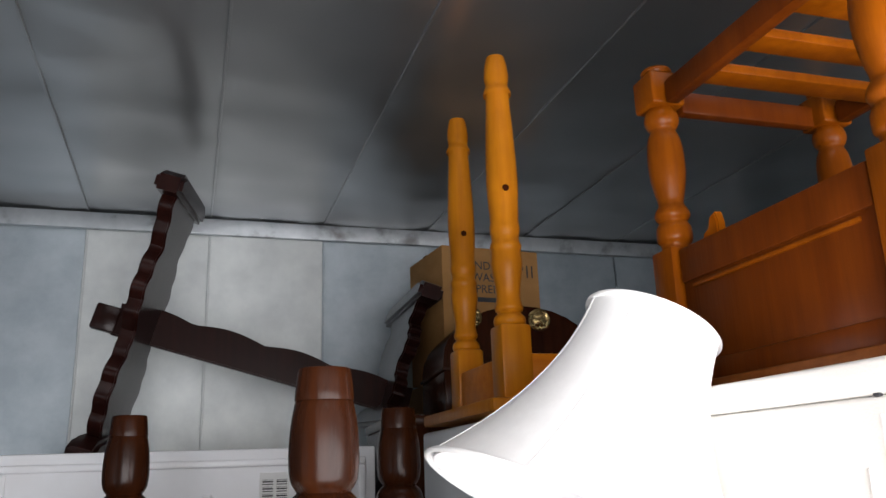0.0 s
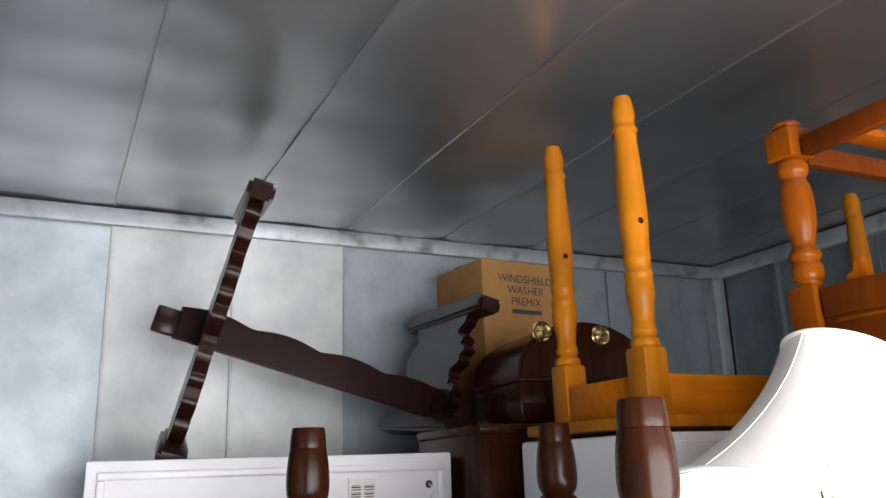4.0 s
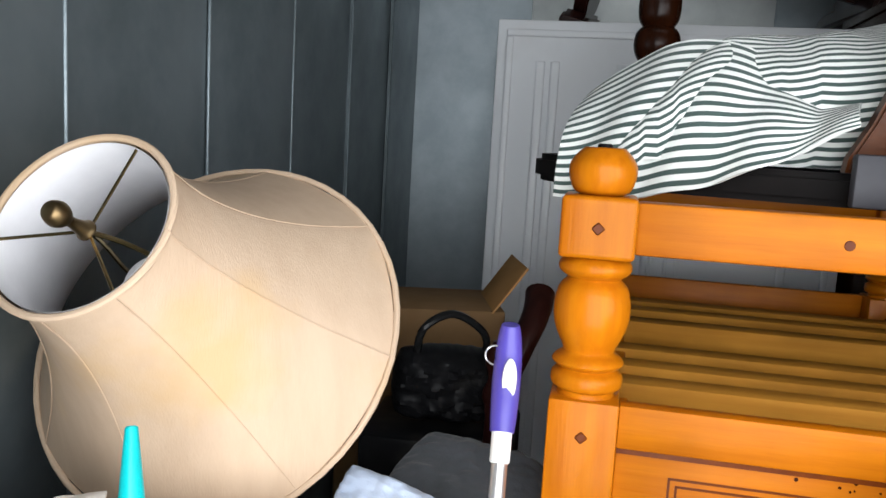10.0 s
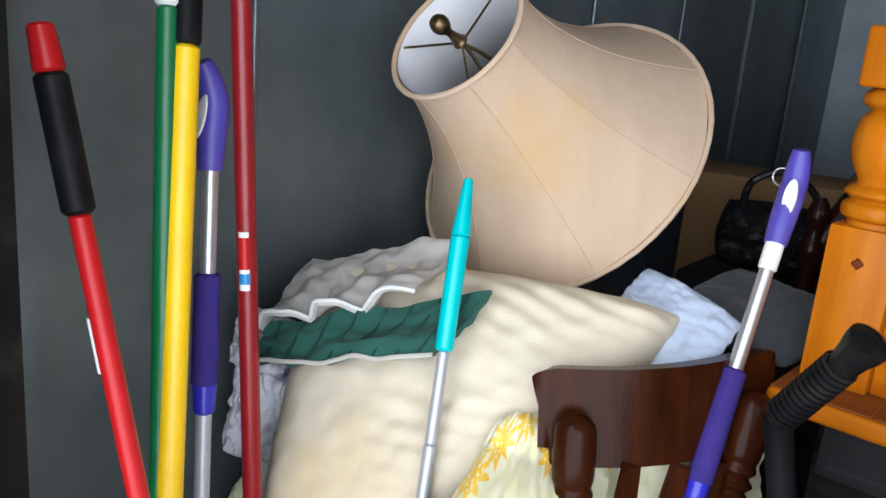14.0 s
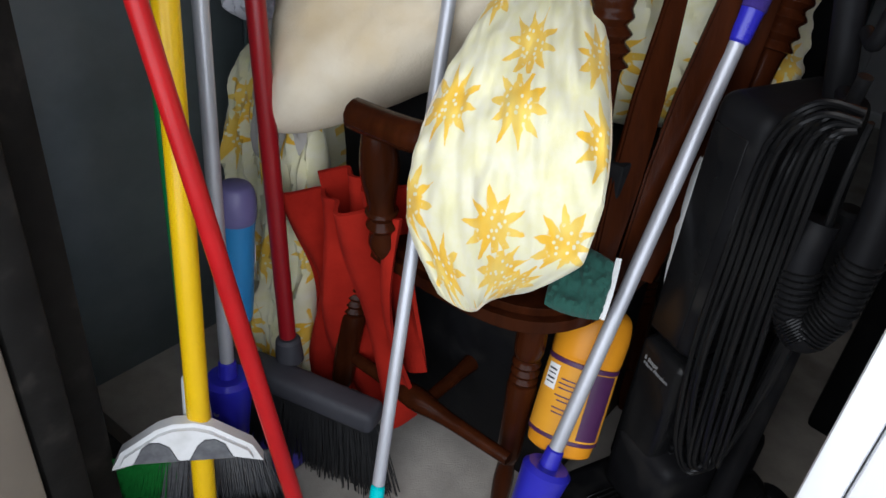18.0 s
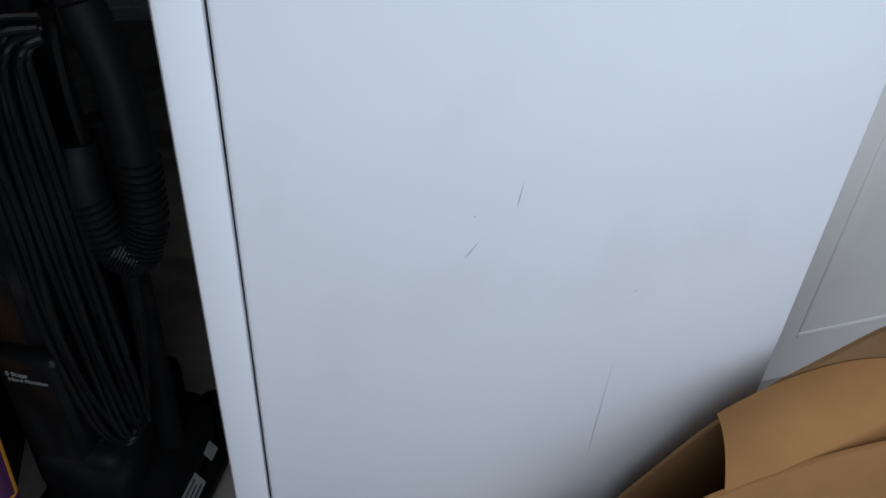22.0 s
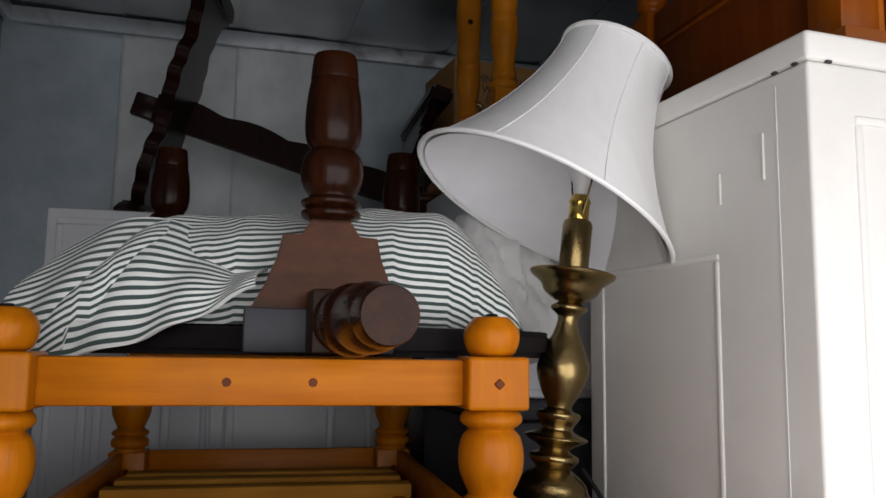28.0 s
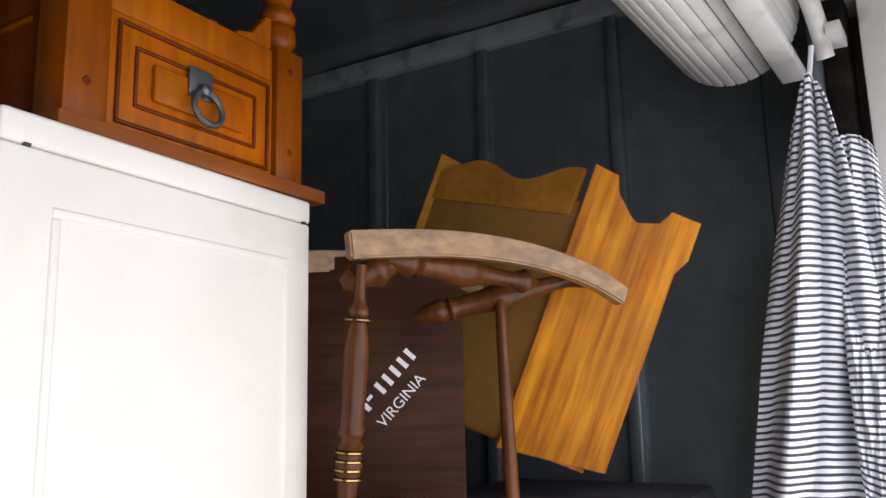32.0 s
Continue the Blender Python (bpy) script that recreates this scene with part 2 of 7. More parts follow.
WALNUT = wood("dark_walnut_stain", (0.042, 0.011, 0.0032), (0.007, 0.0022, 0.0011), 3, 0.24, 2, coat=0.11, spec=0.10)
WALNUT_X = wood("dark_walnut_board", (0.040, 0.0145, 0.006), (0.015, 0.006, 0.003), 3, 0.38, 0, coat=0.05, spec=0.12)
CHERRY = wood("dark_red_mahogany", (0.026, 0.0065, 0.0045), (0.009, 0.003, 0.0025), 3, 0.26, 2, coat=0.10, spec=0.12)
CHAIRWOOD = wood("brown_chair_wood", (0.050, 0.012, 0.0035), (0.016, 0.004, 0.0015), 3, 0.2, 2, coat=0.06, spec=0.07)
ROCKERWOOD = wood("worn_rocker_wood", (0.15, 0.048, 0.013), (0.036, 0.011, 0.004), 5, 0.28, 2, coat=0.12, spec=0.18)
BLACK_TOP = material("black_table_top", (0.009, 0.008, 0.008), (0.014, 0.012, 0.012), 12, 0.45, bump=0.05, spec=0.06)
BRASS = material("aged_brass", (0.38, 0.28, 0.125), (0.20, 0.14, 0.06), 9, 0.17, 0.34, metal=1.0, bump=0.03)
BRONZE = material("antique_bronze", (0.24, 0.17, 0.085), (0.15, 0.10, 0.05), 10, 0.3, 0.45, metal=1.0)
IRON = material("pewter_iron", (0.17, 0.18, 0.19), (0.11, 0.115, 0.12), 12, 0.42, metal=0.85, bump=0.1)
STEEL = material("brushed_aluminium", (0.62, 0.62, 0.64), (0.55, 0.55, 0.57), 10, 0.3, metal=0.85)
GREYSTICK = material("grey_painted_tube", (0.46, 0.47, 0.5), (0.42, 0.43, 0.46), 10, 0.35, metal=0.4)
SHADE_WHITE = material("white_silk_shade", (0.86, 0.86, 0.85), (0.82, 0.82, 0.81), 30, 0.8, bump=0.15, bump_scale=400, stretch=(1, 1, 0.15))
SHADE_IN = material("white_shade_lining", (0.86, 0.85, 0.87), (0.82, 0.81, 0.83), 20, 0.75)
SHADE_BEIGE = material("beige_silk_shade", (0.55, 0.41, 0.295), (0.51, 0.375, 0.265), 30, 0.8, bump=0.15, bump_scale=400, stretch=(1, 1, 0.15), dirt=(0.54, 0.37, 0.21), dirt_scale=5, spec=0.2)
CREAM = material("cream_cotton", (0.66, 0.585, 0.455), (0.60, 0.52, 0.39), 9, 0.9, bump=0.2, bump_scale=260, dirt=(0.54, 0.41, 0.23), dirt_scale=4, spec=0.15)
WHITE_COTTON = material("white_cotton", (0.75, 0.75, 0.73), (0.68, 0.68, 0.66), 9, 0.9, bump=0.2, bump_scale=260, sheen=0.2)
BLUE_COTTON = material("pale_blue_cotton", (0.52, 0.60, 0.75), (0.46, 0.54, 0.69), 9, 0.9, bump=0.2, bump_scale=260, sheen=0.2)
GREY_COTTON = material("dark_grey_cotton", (0.06, 0.065, 0.075), (0.04, 0.045, 0.05), 9, 0.9, bump=0.2, bump_scale=260, sheen=0.2)
QUILT_GREEN = material("dark_green_quilt", (0.014, 0.085, 0.062), (0.01, 0.062, 0.046), 10, 0.85, bump=0.2, bump_scale=200, sheen=0.1)
QUILT_GREY = material("pale_grey_quilt_lining", (0.52, 0.49, 0.45), (0.44, 0.415, 0.38), 12, 0.9, bump=0.25, bump_scale=120)
LEAF_PRINT = material("purple_leaf_print", (0.66, 0.66, 0.70), (0.60, 0.60, 0.64), 9, 0.9, bump=0.2, bump_scale=240, dirt=(0.07, 0.05, 0.10), dirt_scale=16)
RED_CLOTH = material("red_cloth", (0.36, 0.016, 0.007), (0.24, 0.009, 0.004), 9, 0.9, bump=0.2, bump_scale=200, spec=0.15)
STRIPE_GREEN = striped("green_and_white_ticking", (0.80, 0.82, 0.79), (0.045, 0.075, 0.068), 42, 0.47, 1, wob=0.003)
STRIPE_NAVY = striped("navy_and_white_stripe", (0.86, 0.88, 0.92), (0.045, 0.05, 0.085), 56, 0.42, 1, wob=0.010)
STRIPE_PURPLE = striped("dusky_purple_stripe", (0.70, 0.69, 0.72), (0.075, 0.06, 0.085), 40, 0.5, 1, wob=0.003)
P_YELLOW = material("yellow_plastic", (0.80, 0.50, 0.0), (0.74, 0.45, 0.0), 12, 0.32)
P_RED = material("red_paint", (0.46, 0.010, 0.012), (0.39, 0.008, 0.01), 12, 0.28, spec=0.3)
P_DRED = material("dark_red_paint", (0.26, 0.008, 0.012), (0.22, 0.006, 0.01), 12, 0.28)
P_GREEN = material("green_paint", (0.004, 0.13, 0.035), (0.004, 0.1, 0.03), 12, 0.3)
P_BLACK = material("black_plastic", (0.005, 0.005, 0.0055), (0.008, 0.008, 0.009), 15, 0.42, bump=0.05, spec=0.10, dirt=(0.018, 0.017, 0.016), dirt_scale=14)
P_BLACK_GLOSS = material("glossy_black_plastic", (0.005, 0.005, 0.0055), (0.008, 0.008, 0.008), 15, 0.22, spec=0.16)
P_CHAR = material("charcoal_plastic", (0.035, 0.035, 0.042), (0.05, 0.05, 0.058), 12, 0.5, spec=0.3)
P_PURPLE = material("purple_plastic", (0.075, 0.055, 0.36), (0.06, 0.045, 0.30), 10, 0.38, dirt=(0.11, 0.09, 0.36), dirt_scale=20)
P_BLUEV = material("blue_violet_plastic", (0.028, 0.025, 0.42), (0.022, 0.02, 0.34), 10, 0.25)
P_FOAM = material("purple_foam_grip", (0.045, 0.028, 0.19), (0.036, 0.022, 0.155), 20, 0.85, bump=0.3, bump_scale=300, spec=0.2)
P_CYAN = material("turquoise_plastic", (0.0, 0.50, 0.52), (0.0, 0.45, 0.47), 12, 0.3)
P_TEAL = material("teal_plastic", (0.02, 0.33, 0.30), (0.018, 0.28, 0.255), 8, 0.4, dirt=(0.06, 0.25, 0.22), dirt_scale=12)
P_TEAL_PAD = material("dark_teal_gripper", (0.02, 0.13, 0.12), (0.03, 0.17, 0.155), 40, 0.7)
P_WHITE = material("white_plastic", (0.74, 0.74, 0.73), (0.68, 0.68, 0.67), 12, 0.4, dirt=(0.6, 0.6, 0.58), dirt_scale=20)
P_ORANGE = material("amber_bottle_plastic", (0.70, 0.28, 0.012), (0.62, 0.235, 0.01), 6, 0.3, spec=0.25)
P_AMBERLABEL = material("amber_bottle_label", (0.72, 0.34, 0.025), (0.68, 0.30, 0.02), 10, 0.4, spec=0.25)
P_PURPLELABEL = material("plum_label_print", (0.055, 0.012, 0.06), (0.07, 0.018, 0.075), 10, 0.4)
P_BLUE = material("light_blue_bottle", (0.03, 0.24, 0.52), (0.025, 0.2, 0.45), 10, 0.35)
P_LILAC = material("lilac_cap_plastic", (0.16, 0.14, 0.30), (0.13, 0.115, 0.26), 10, 0.35)
BR_GREEN = material("green_bristle", (0.008, 0.20, 0.03), (0.006, 0.14, 0.02), 90, 0.5)
BR_GREY = material("grey_bristle", (0.14, 0.145, 0.15), (0.09, 0.09, 0.1), 90, 0.5)
BR_BLACK = material("black_bristle", (0.011, 0.011, 0.012), (0.02, 0.02, 0.02), 90, 0.5)
BR_TAN = material("tan_tampico_bristle", (0.56, 0.38, 0.16), (0.48, 0.31, 0.12), 90, 0.7)
BR_PALE = material("pale_worn_bristle", (0.42, 0.38, 0.36), (0.34, 0.31, 0.30), 90, 0.7)
BLOCKWOOD = wood("weathered_block_wood", (0.33, 0.22, 0.14), (0.24, 0.15, 0.09), 3, 0.7, 0)
ROPE = material("white_rope", (0.70, 0.68, 0.62), (0.6, 0.58, 0.52), 60, 0.9, bump=0.4, bump_scale=200)
LEAF = material("dry_leaf", (0.16, 0.07, 0.03), (0.11, 0.05, 0.02), 30, 0.8)
DIRT = material("dark_grit", (0.05, 0.045, 0.04), (0.16, 0.145, 0.125), 40, 0.95, bump=0.8, bump_scale=220, dirt=(0.24, 0.215, 0.185), dirt_scale=9, spec=0.1)
GLASSY = material("frosted_bulb", (0.75, 0.75, 0.74), (0.72, 0.72, 0.71), 4, 0.25)


def flowers(name):
    """Pale yellow cloth printed with ragged star blossoms that have white-dotted middles."""
    m = material(name, (0.70, 0.66, 0.38), (0.71, 0.68, 0.52), 14, 0.9, bump=0.2, bump_scale=260, coords="UV", sheen=0.2)
    nt = m.node_tree
    n, l = nt.nodes, nt.links
    b = n["Principled BSDF"]
    tc = n.new("ShaderNodeTexCoord")

    def calc(op, a, c=0.0):
        q = n.new("ShaderNodeMath")
        q.operation = op
        for i, v in enumerate((a, c)):
            if isinstance(v, (int, float)):
                q.inputs[i].default_value = v
            else:
                l.new(v, q.inputs[i])
        return q.outputs[0]
    vo = n.new("ShaderNodeTexVoronoi")
    vo.voronoi_dimensions = '2D'
    vo.inputs["Scale"].default_value = 4.4
    vo.inputs["Randomness"].default_value = 0.7
    l.new(tc.outputs["UV"], vo.inputs["Vector"])
    sc = n.new("ShaderNodeVectorMath")
    sc.operation = 'SUBTRACT'
    l.new(tc.outputs["UV"], sc.inputs[0])
    l.new(vo.outputs["Position"], sc.inputs[1])
    sp = n.new("ShaderNodeSeparateXYZ")
    l.new(sc.outputs[0], sp.inputs[0])
    ang = calc('ARCTAN2', sp.outputs[1], sp.outputs[0])
    wave = calc('SUBTRACT', 1.0, calc('ABSOLUTE', calc('SINE', calc('MULTIPLY', ang, 5.0))))
    fine = calc('ABSOLUTE', calc('SINE', calc('MULTIPLY', ang, 14.0)))
    rag = n.new("ShaderNodeTexNoise")
    rag.inputs["Scale"].default_value = 17
    rag.inputs["Detail"].default_value = 3
    l.new(tc.outputs["UV"], rag.inputs["Vector"])
    edge = calc('ADD', calc('ADD', calc('MULTIPLY', wave, 0.22), calc('MULTIPLY', fine, 0.03)), calc('ADD', calc('MULTIPLY', rag.outputs["Fac"], 0.34), 0.04))
    inside = n.new("ShaderNodeMapRange")
    inside.inputs[1].default_value, inside.inputs[2].default_value = -0.015, 0.015
    l.new(calc('SUBTRACT', edge, vo.outputs["Distance"]), inside.inputs[0])
    dots = n.new("ShaderNodeTexVoronoi")
    dots.voronoi_dimensions = '2D'
    dots.inputs["Scale"].default_value = 40
    l.new(tc.outputs["UV"], dots.inputs["Vector"])
    r2 = n.new("ShaderNodeMapRange")
    r2.inputs[1].default_value, r2.inputs[2].default_value = 0.16, 0.24
    l.new(dots.outputs["Distance"], r2.inputs[0])
    near = n.new("ShaderNodeMapRange")
    near.inputs[1].default_value, near.inputs[2].default_value = 0.20, 0.26
    l.new(vo.outputs["Distance"], near.inputs[0])
    mask = calc('MULTIPLY', inside.outputs[0], calc('MAXIMUM', r2.outputs[0], near.outputs[0]))
    mx = n.new("ShaderNodeMix")
    mx.data_type = 'RGBA'
    l.new(mask, mx.inputs[0])
    l.new(b.inputs["Base Color"].links[0].from_socket, mx.inputs[6])
    ink = n.new("ShaderNodeValToRGB")
    ink.color_ramp.elements[0].position, ink.color_ramp.elements[1].position = 0.38, 0.66
    ink.color_ramp.elements[0].color = (0.74, 0.42, 0.02, 1)
    ink.color_ramp.elements[1].color = (0.76, 0.56, 0.12, 1)
    tint = n.new("ShaderNodeTexNoise")
    tint.inputs["Scale"].default_value = 9
    l.new(tc.outputs["UV"], tint.inputs["Vector"])
    l.new(tint.outputs["Fac"], ink.inputs[0])
    l.new(ink.outputs[0], mx.inputs[7])
    l.new(mx.outputs[2], b.inputs["Base Color"])
    return m


FLOWERS = flowers("yellow_flower_print")

# ---- builders ----


def thing(name, label, category, m=None, group="", kind=""):
    ob = new(name)
    ob.empty_display_size = 0.05
    if m is not None:
        ob.matrix_world = m
    return tagged(ob, label, category, group, kind)


def mesh_of(bm, name, mat, smooth=True):
    me = bpy.data.meshes.new(name)
    bm.normal_update()
    bm.to_mesh(me)
    bm.free()
    me.materials.append(mat)
    if smooth:
        me.polygons.foreach_set("use_smooth", [True] * len(me.polygons))
        me.set_sharp_from_angle(angle=radians(38))
    return me


def part(name, bm, mat, parent, label="", smooth=True):
    ob = new(name, mesh_of(bm, name, mat, smooth))
    ob.parent = parent
    return tagged(ob, label)


def piece(name, me, parent, m):
    ob = new(name, me)
    ob.parent = parent
    ob.matrix_basis = m
    return ob


def box(x0, y0, z0, x1, y1, z1, bevel=0.004, seg=2, m=None, bm=None):
    bm2 = bmesh.new()
    bmesh.ops.create_cube(bm2, size=1, matrix=Matrix.LocRotScale(((x0 + x1) / 2, (y0 + y1) / 2, (z0 + z1) / 2), None, (abs(x1 - x0), abs(y1 - y0), abs(z1 - z0))))
    if bevel:
        bmesh.ops.bevel(bm2, geom=bm2.edges[:], offset=bevel, segments=seg, affect='EDGES', profile=0.5)
    if m is not None:
        bm2.transform(m)
    return merge(bm, bm2)


def merge(a, b):
    if a is None:
        return b
    me = bpy.data.meshes.new("joined")
    b.to_mesh(me)
    b.free()
    a.from_mesh(me)
    bpy.data.meshes.remove(me)
    return a


def lathe(profile, seg=28, m=None, bm=None, cap=True):
    """Turns rows of (radius, height) about z."""
    b = bmesh.new()
    rings = []
    for r, z in profile:
        rings.append([b.verts.new((r * math.cos(2 * math.pi * k / seg), r * math.sin(2 * math.pi * k / seg), z)) for k in range(seg)])
    for a, c in zip(rings, rings[1:]):
        for k in range(seg):
            b.faces.new((a[k], a[(k + 1) % seg], c[(k + 1) % seg], c[k]))
    if cap:
        b.faces.new(list(reversed(rings[0])))
        b.faces.new(rings[-1])
    bmesh.ops.recalc_face_normals(b, faces=b.faces[:])
    if m is not None:
        b.transform(m)
    return merge(bm, b)


def smooth_profile(rows, sub=4):
    """Rounds a coarse (radius, height) outline with a Catmull-Rom pass."""
    out = []
    p = [rows[0]] + list(rows) + [rows[-1]]
    for i in range(1, len(p) - 2):
        for s in range(sub):
            t = s / sub
            out.append(tuple(0.5 * (2 * p[i][k] + (p[i + 1][k] - p[i - 1][k]) * t + (2 * p[i - 1][k] - 5 * p[i][k] + 4 * p[i + 1][k] - p[i + 2][k]) * t * t + (3 * p[i][k] - p[i - 1][k] - 3 * p[i + 1][k] + p[i + 2][k]) * t ** 3) for k in (0, 1)))
    out.append(rows[-1])
    return out


def along(p0, p1):
    """The pose whose z axis runs from p0 to p1."""
    d = Vector(p1) - Vector(p0)
    return Matrix.Translation(p0) @ d.to_track_quat('Z', 'Y').to_matrix().to_4x4()


def rod(p0, p1, r0, r1=None, seg=16, bm=None, rim=0.0):
    r1 = r0 if r1 is None else r1
    h = (Vector(p1) - Vector(p0)).length
    rim = rim or min(r0, r1, h) * 0.25
    return lathe([(r0 - rim, 0), (r0, rim), (r1, h - rim), (r1 - rim, h)], seg, along(p0, p1), bm)


def tube(points, r, seg=10, bm=None, sub=6):
    """A round cord through a few points."""
    pts = [Vector(p) for p in points]
    q = [pts[0]] + pts + [pts[-1]]
    fine = []
    for i in range(1, len(q) - 2):
        for s in range(sub):
            t = s / sub
            fine.append(0.5 * (2 * q[i] + (q[i + 1] - q[i - 1]) * t + (2 * q[i - 1] - 5 * q[i] + 4 * q[i + 1] - q[i + 2]) * t * t + (3 * q[i] - q[i - 1] - 3 * q[i + 1] + q[i + 2]) * t ** 3))
    fine.append(pts[-1])
    b = bmesh.new()
    rings = []
    up = Vector((0.13, 0.27, 0.95)).normalized()
    for i, p in enumerate(fine):
        d = (fine[min(i + 1, len(fine) - 1)] - fine[max(i - 1, 0)]).normalized()
        u = d.cross(up)
        u = u.normalized() if u.length > 1e-4 else d.orthogonal().normalized()
        v = d.cross(u).normalized()
        rr = r(i / (len(fine) - 1)) if callable(r) else r
        rings.append([b.verts.new(p + rr * (math.cos(2 * math.pi * k / seg) * u + math.sin(2 * math.pi * k / seg) * v)) for k in range(seg)])
    for a, c in zip(rings, rings[1:]):
        for k in range(seg):
            b.faces.new((a[k], a[(k + 1) % seg], c[(k + 1) % seg], c[k]))
    b.faces.new(list(reversed(rings[0])))
    b.faces.new(rings[-1])
    bmesh.ops.recalc_face_normals(b, faces=b.faces[:])
    return merge(bm, b)


def prism(outline, thick, m=None, bevel=0.003, bm=None):
    """A flat outline in x and y, thickened along z and with eased edges."""
    b = bmesh.new()
    low = [b.verts.new((x, y, 0)) for x, y in outline]
    f = b.faces.new(low)
    ex = bmesh.ops.extrude_face_region(b, geom=[f])
    bmesh.ops.translate(b, verts=[v for v in ex["geom"] if isinstance(v, bmesh.types.BMVert)], vec=(0, 0, thick))
    bmesh.ops.recalc_face_normals(b, faces=b.faces[:])
    if bevel:
        rim = [e for e in b.edges if abs(e.verts[0].co.z - e.verts[1].co.z) < 1e-6]
        bmesh.ops.bevel(b, geom=rim, offset=bevel, segments=2, affect='EDGES')
    if m is not None:
        b.transform(m)
    return merge(bm, b)


def sheet(f, nu=40, nv=40, thick=0.006, uvs=(1, 1), closed=False):
    """Cloth: f(u, v) gives the place for u, v in 0..1; both sides and an edge, with UVs."""
    b = bmesh.new()
    uv = b.loops.layers.uv.new("cloth")
    top = [[Vector(f(i / nu, j / nv)) for j in range(nv + 1)] for i in range(nu + 1)]
    nor = [[None] * (nv + 1) for _ in range(nu + 1)]
    for i in range(nu + 1):
        for j in range(nv + 1):
            du = top[min(i + 1, nu)][j] - top[max(i - 1, 0)][j]
            dv = top[i][min(j + 1, nv)] - top[i][max(j - 1, 0)]
            c = du.cross(dv)
            nor[i][j] = c.normalized() if c.length > 1e-9 else Vector((0, 0, 1))
    a = [[b.verts.new(top[i][j]) for j in range(nv + 1)] for i in range(nu + 1)]
    c = [[b.verts.new(top[i][j] - nor[i][j] * thick) for j in range(nv + 1)] for i in range(nu + 1)]

    def quad(vs, ij):
        fc = b.faces.new(vs)
        for lp, (i, j) in zip(fc.loops, ij):
            lp[uv].uv = (i / nu * uvs[0], j / nv * uvs[1])
    for i in range(nu):
        for j in range(nv):
            k = ((i, j), (i + 1, j), (i + 1, j + 1), (i, j + 1))
            quad([a[p][q] for p, q in k], k)
            quad([c[p][q] for p, q in reversed(k)], list(reversed(k)))
    rim = [(i, 0) for i in range(nu)] + [(nu, j) for j in range(nv)] + [(i, nv) for i in range(nu, 0, -1)] + [(0, j) for j in range(nv, 0, -1)]
    for p, q in zip(rim, rim[1:] + rim[:1]):
        quad((a[q[0]][q[1]], a[p[0]][p[1]], c[p[0]][p[1]], c[q[0]][q[1]]), (q, p, p, q))
    return b


def pillow(w, d, t, bend=None, n=44, seed=0.0, wrinkle=0.012, uvs=(1, 1), corner=5.0, metric=False):
    """A stuffed case: two bulging faces that meet in a seam, with creases; bend(p) moves each point."""
    b = bmesh.new()
    uv = b.loops.layers.uv.new("cloth")

    def place(i, j, side):
        u, v = 2 * i / n - 1, 2 * j / n - 1
        x, y = u * (1 - 0.10 * v * v * abs(u) ** 2), v * (1 - 0.10 * u * u * abs(v) ** 2)
        h = ((1 - abs(u) ** corner) * (1 - abs(v) ** corner)) ** 0.55
        z = side * h * t / 2
        q = Vector((x * 2.6 + seed, y * 2.6, side + seed))
        z += wrinkle * h * (noise.noise(q) + 0.6 * noise.noise(q * 2.7) + 0.35 * noise.noise(Vector((x * 9 + y * 5, seed, side)))) * side
        e = 1 - min(1, 2.2 * (1 - max(abs(u), abs(v))))
        z += wrinkle * 0.8 * e * noise.noise(Vector((u * 8 + seed, v * 8, 3.3)))
        p = Vector((x * w / 2, y * d / 2, z))
        return Vector(bend(p)) if bend else p
    vs = {}
    for side in (1, -1):
        for i in range(n + 1):
            for j in range(n + 1):
                edge = i in (0, n) or j in (0, n)
                key = (i, j, 0 if edge else side)
                if key not in vs:
                    vs[key] = b.verts.new(place(i, j, side))
    arc = {}
    for side in (1, -1):
        for i in range(n + 1):
            run, was = 0.0, None
            for j in range(n + 1):
                co = vs[(i, j, 0 if (i in (0, n) or j in (0, n)) else side)].co
                run += (co - was).length / d if was is not None else 0.0
                was = co
                arc[(i, j, side)] = run if metric else j / n
    for side in (1, -1):
        for i in range(n):
            for j in range(n):
                k = [(i, j), (i + 1, j), (i + 1, j + 1), (i, j + 1)]
                if side < 0:
                    k.reverse()
                f = b.faces.new([vs[(p, q, 0 if (p in (0, n) or q in (0, n)) else side)] for p, q in k])
                for lp, (p, q) in zip(f.loops, k):
                    lp[uv].uv = (p / n * uvs[0] + (0.37 if side < 0 else 0), arc[(p, q, side)] * uvs[1])
    return b


def quad_bend(w, d, c00, c10, c11, c01, crease=0.0):
    """Lays a case of size w by d between four corners."""
    c00, c10, c11, c01 = (Vector(c) for c in (c00, c10, c11, c01))
    nrm = ((c11 - c00).cross(c01 - c10)).normalized()

    def bend(p):
        u, v = p.x / w + 0.5, p.y / d + 0.5
        return (c00 * (1 - u) + c10 * u) * (1 - v) + (c01 * (1 - u) + c11 * u) * v + nrm * (p.z + crease * math.sin(84 * v + 30 * u + 5 * noise.noise(Vector((u * 3, v * 3, 5)))) * (0.35 + noise.noise(Vector((u * 2.2, v * 4, 8)))))
    return bend


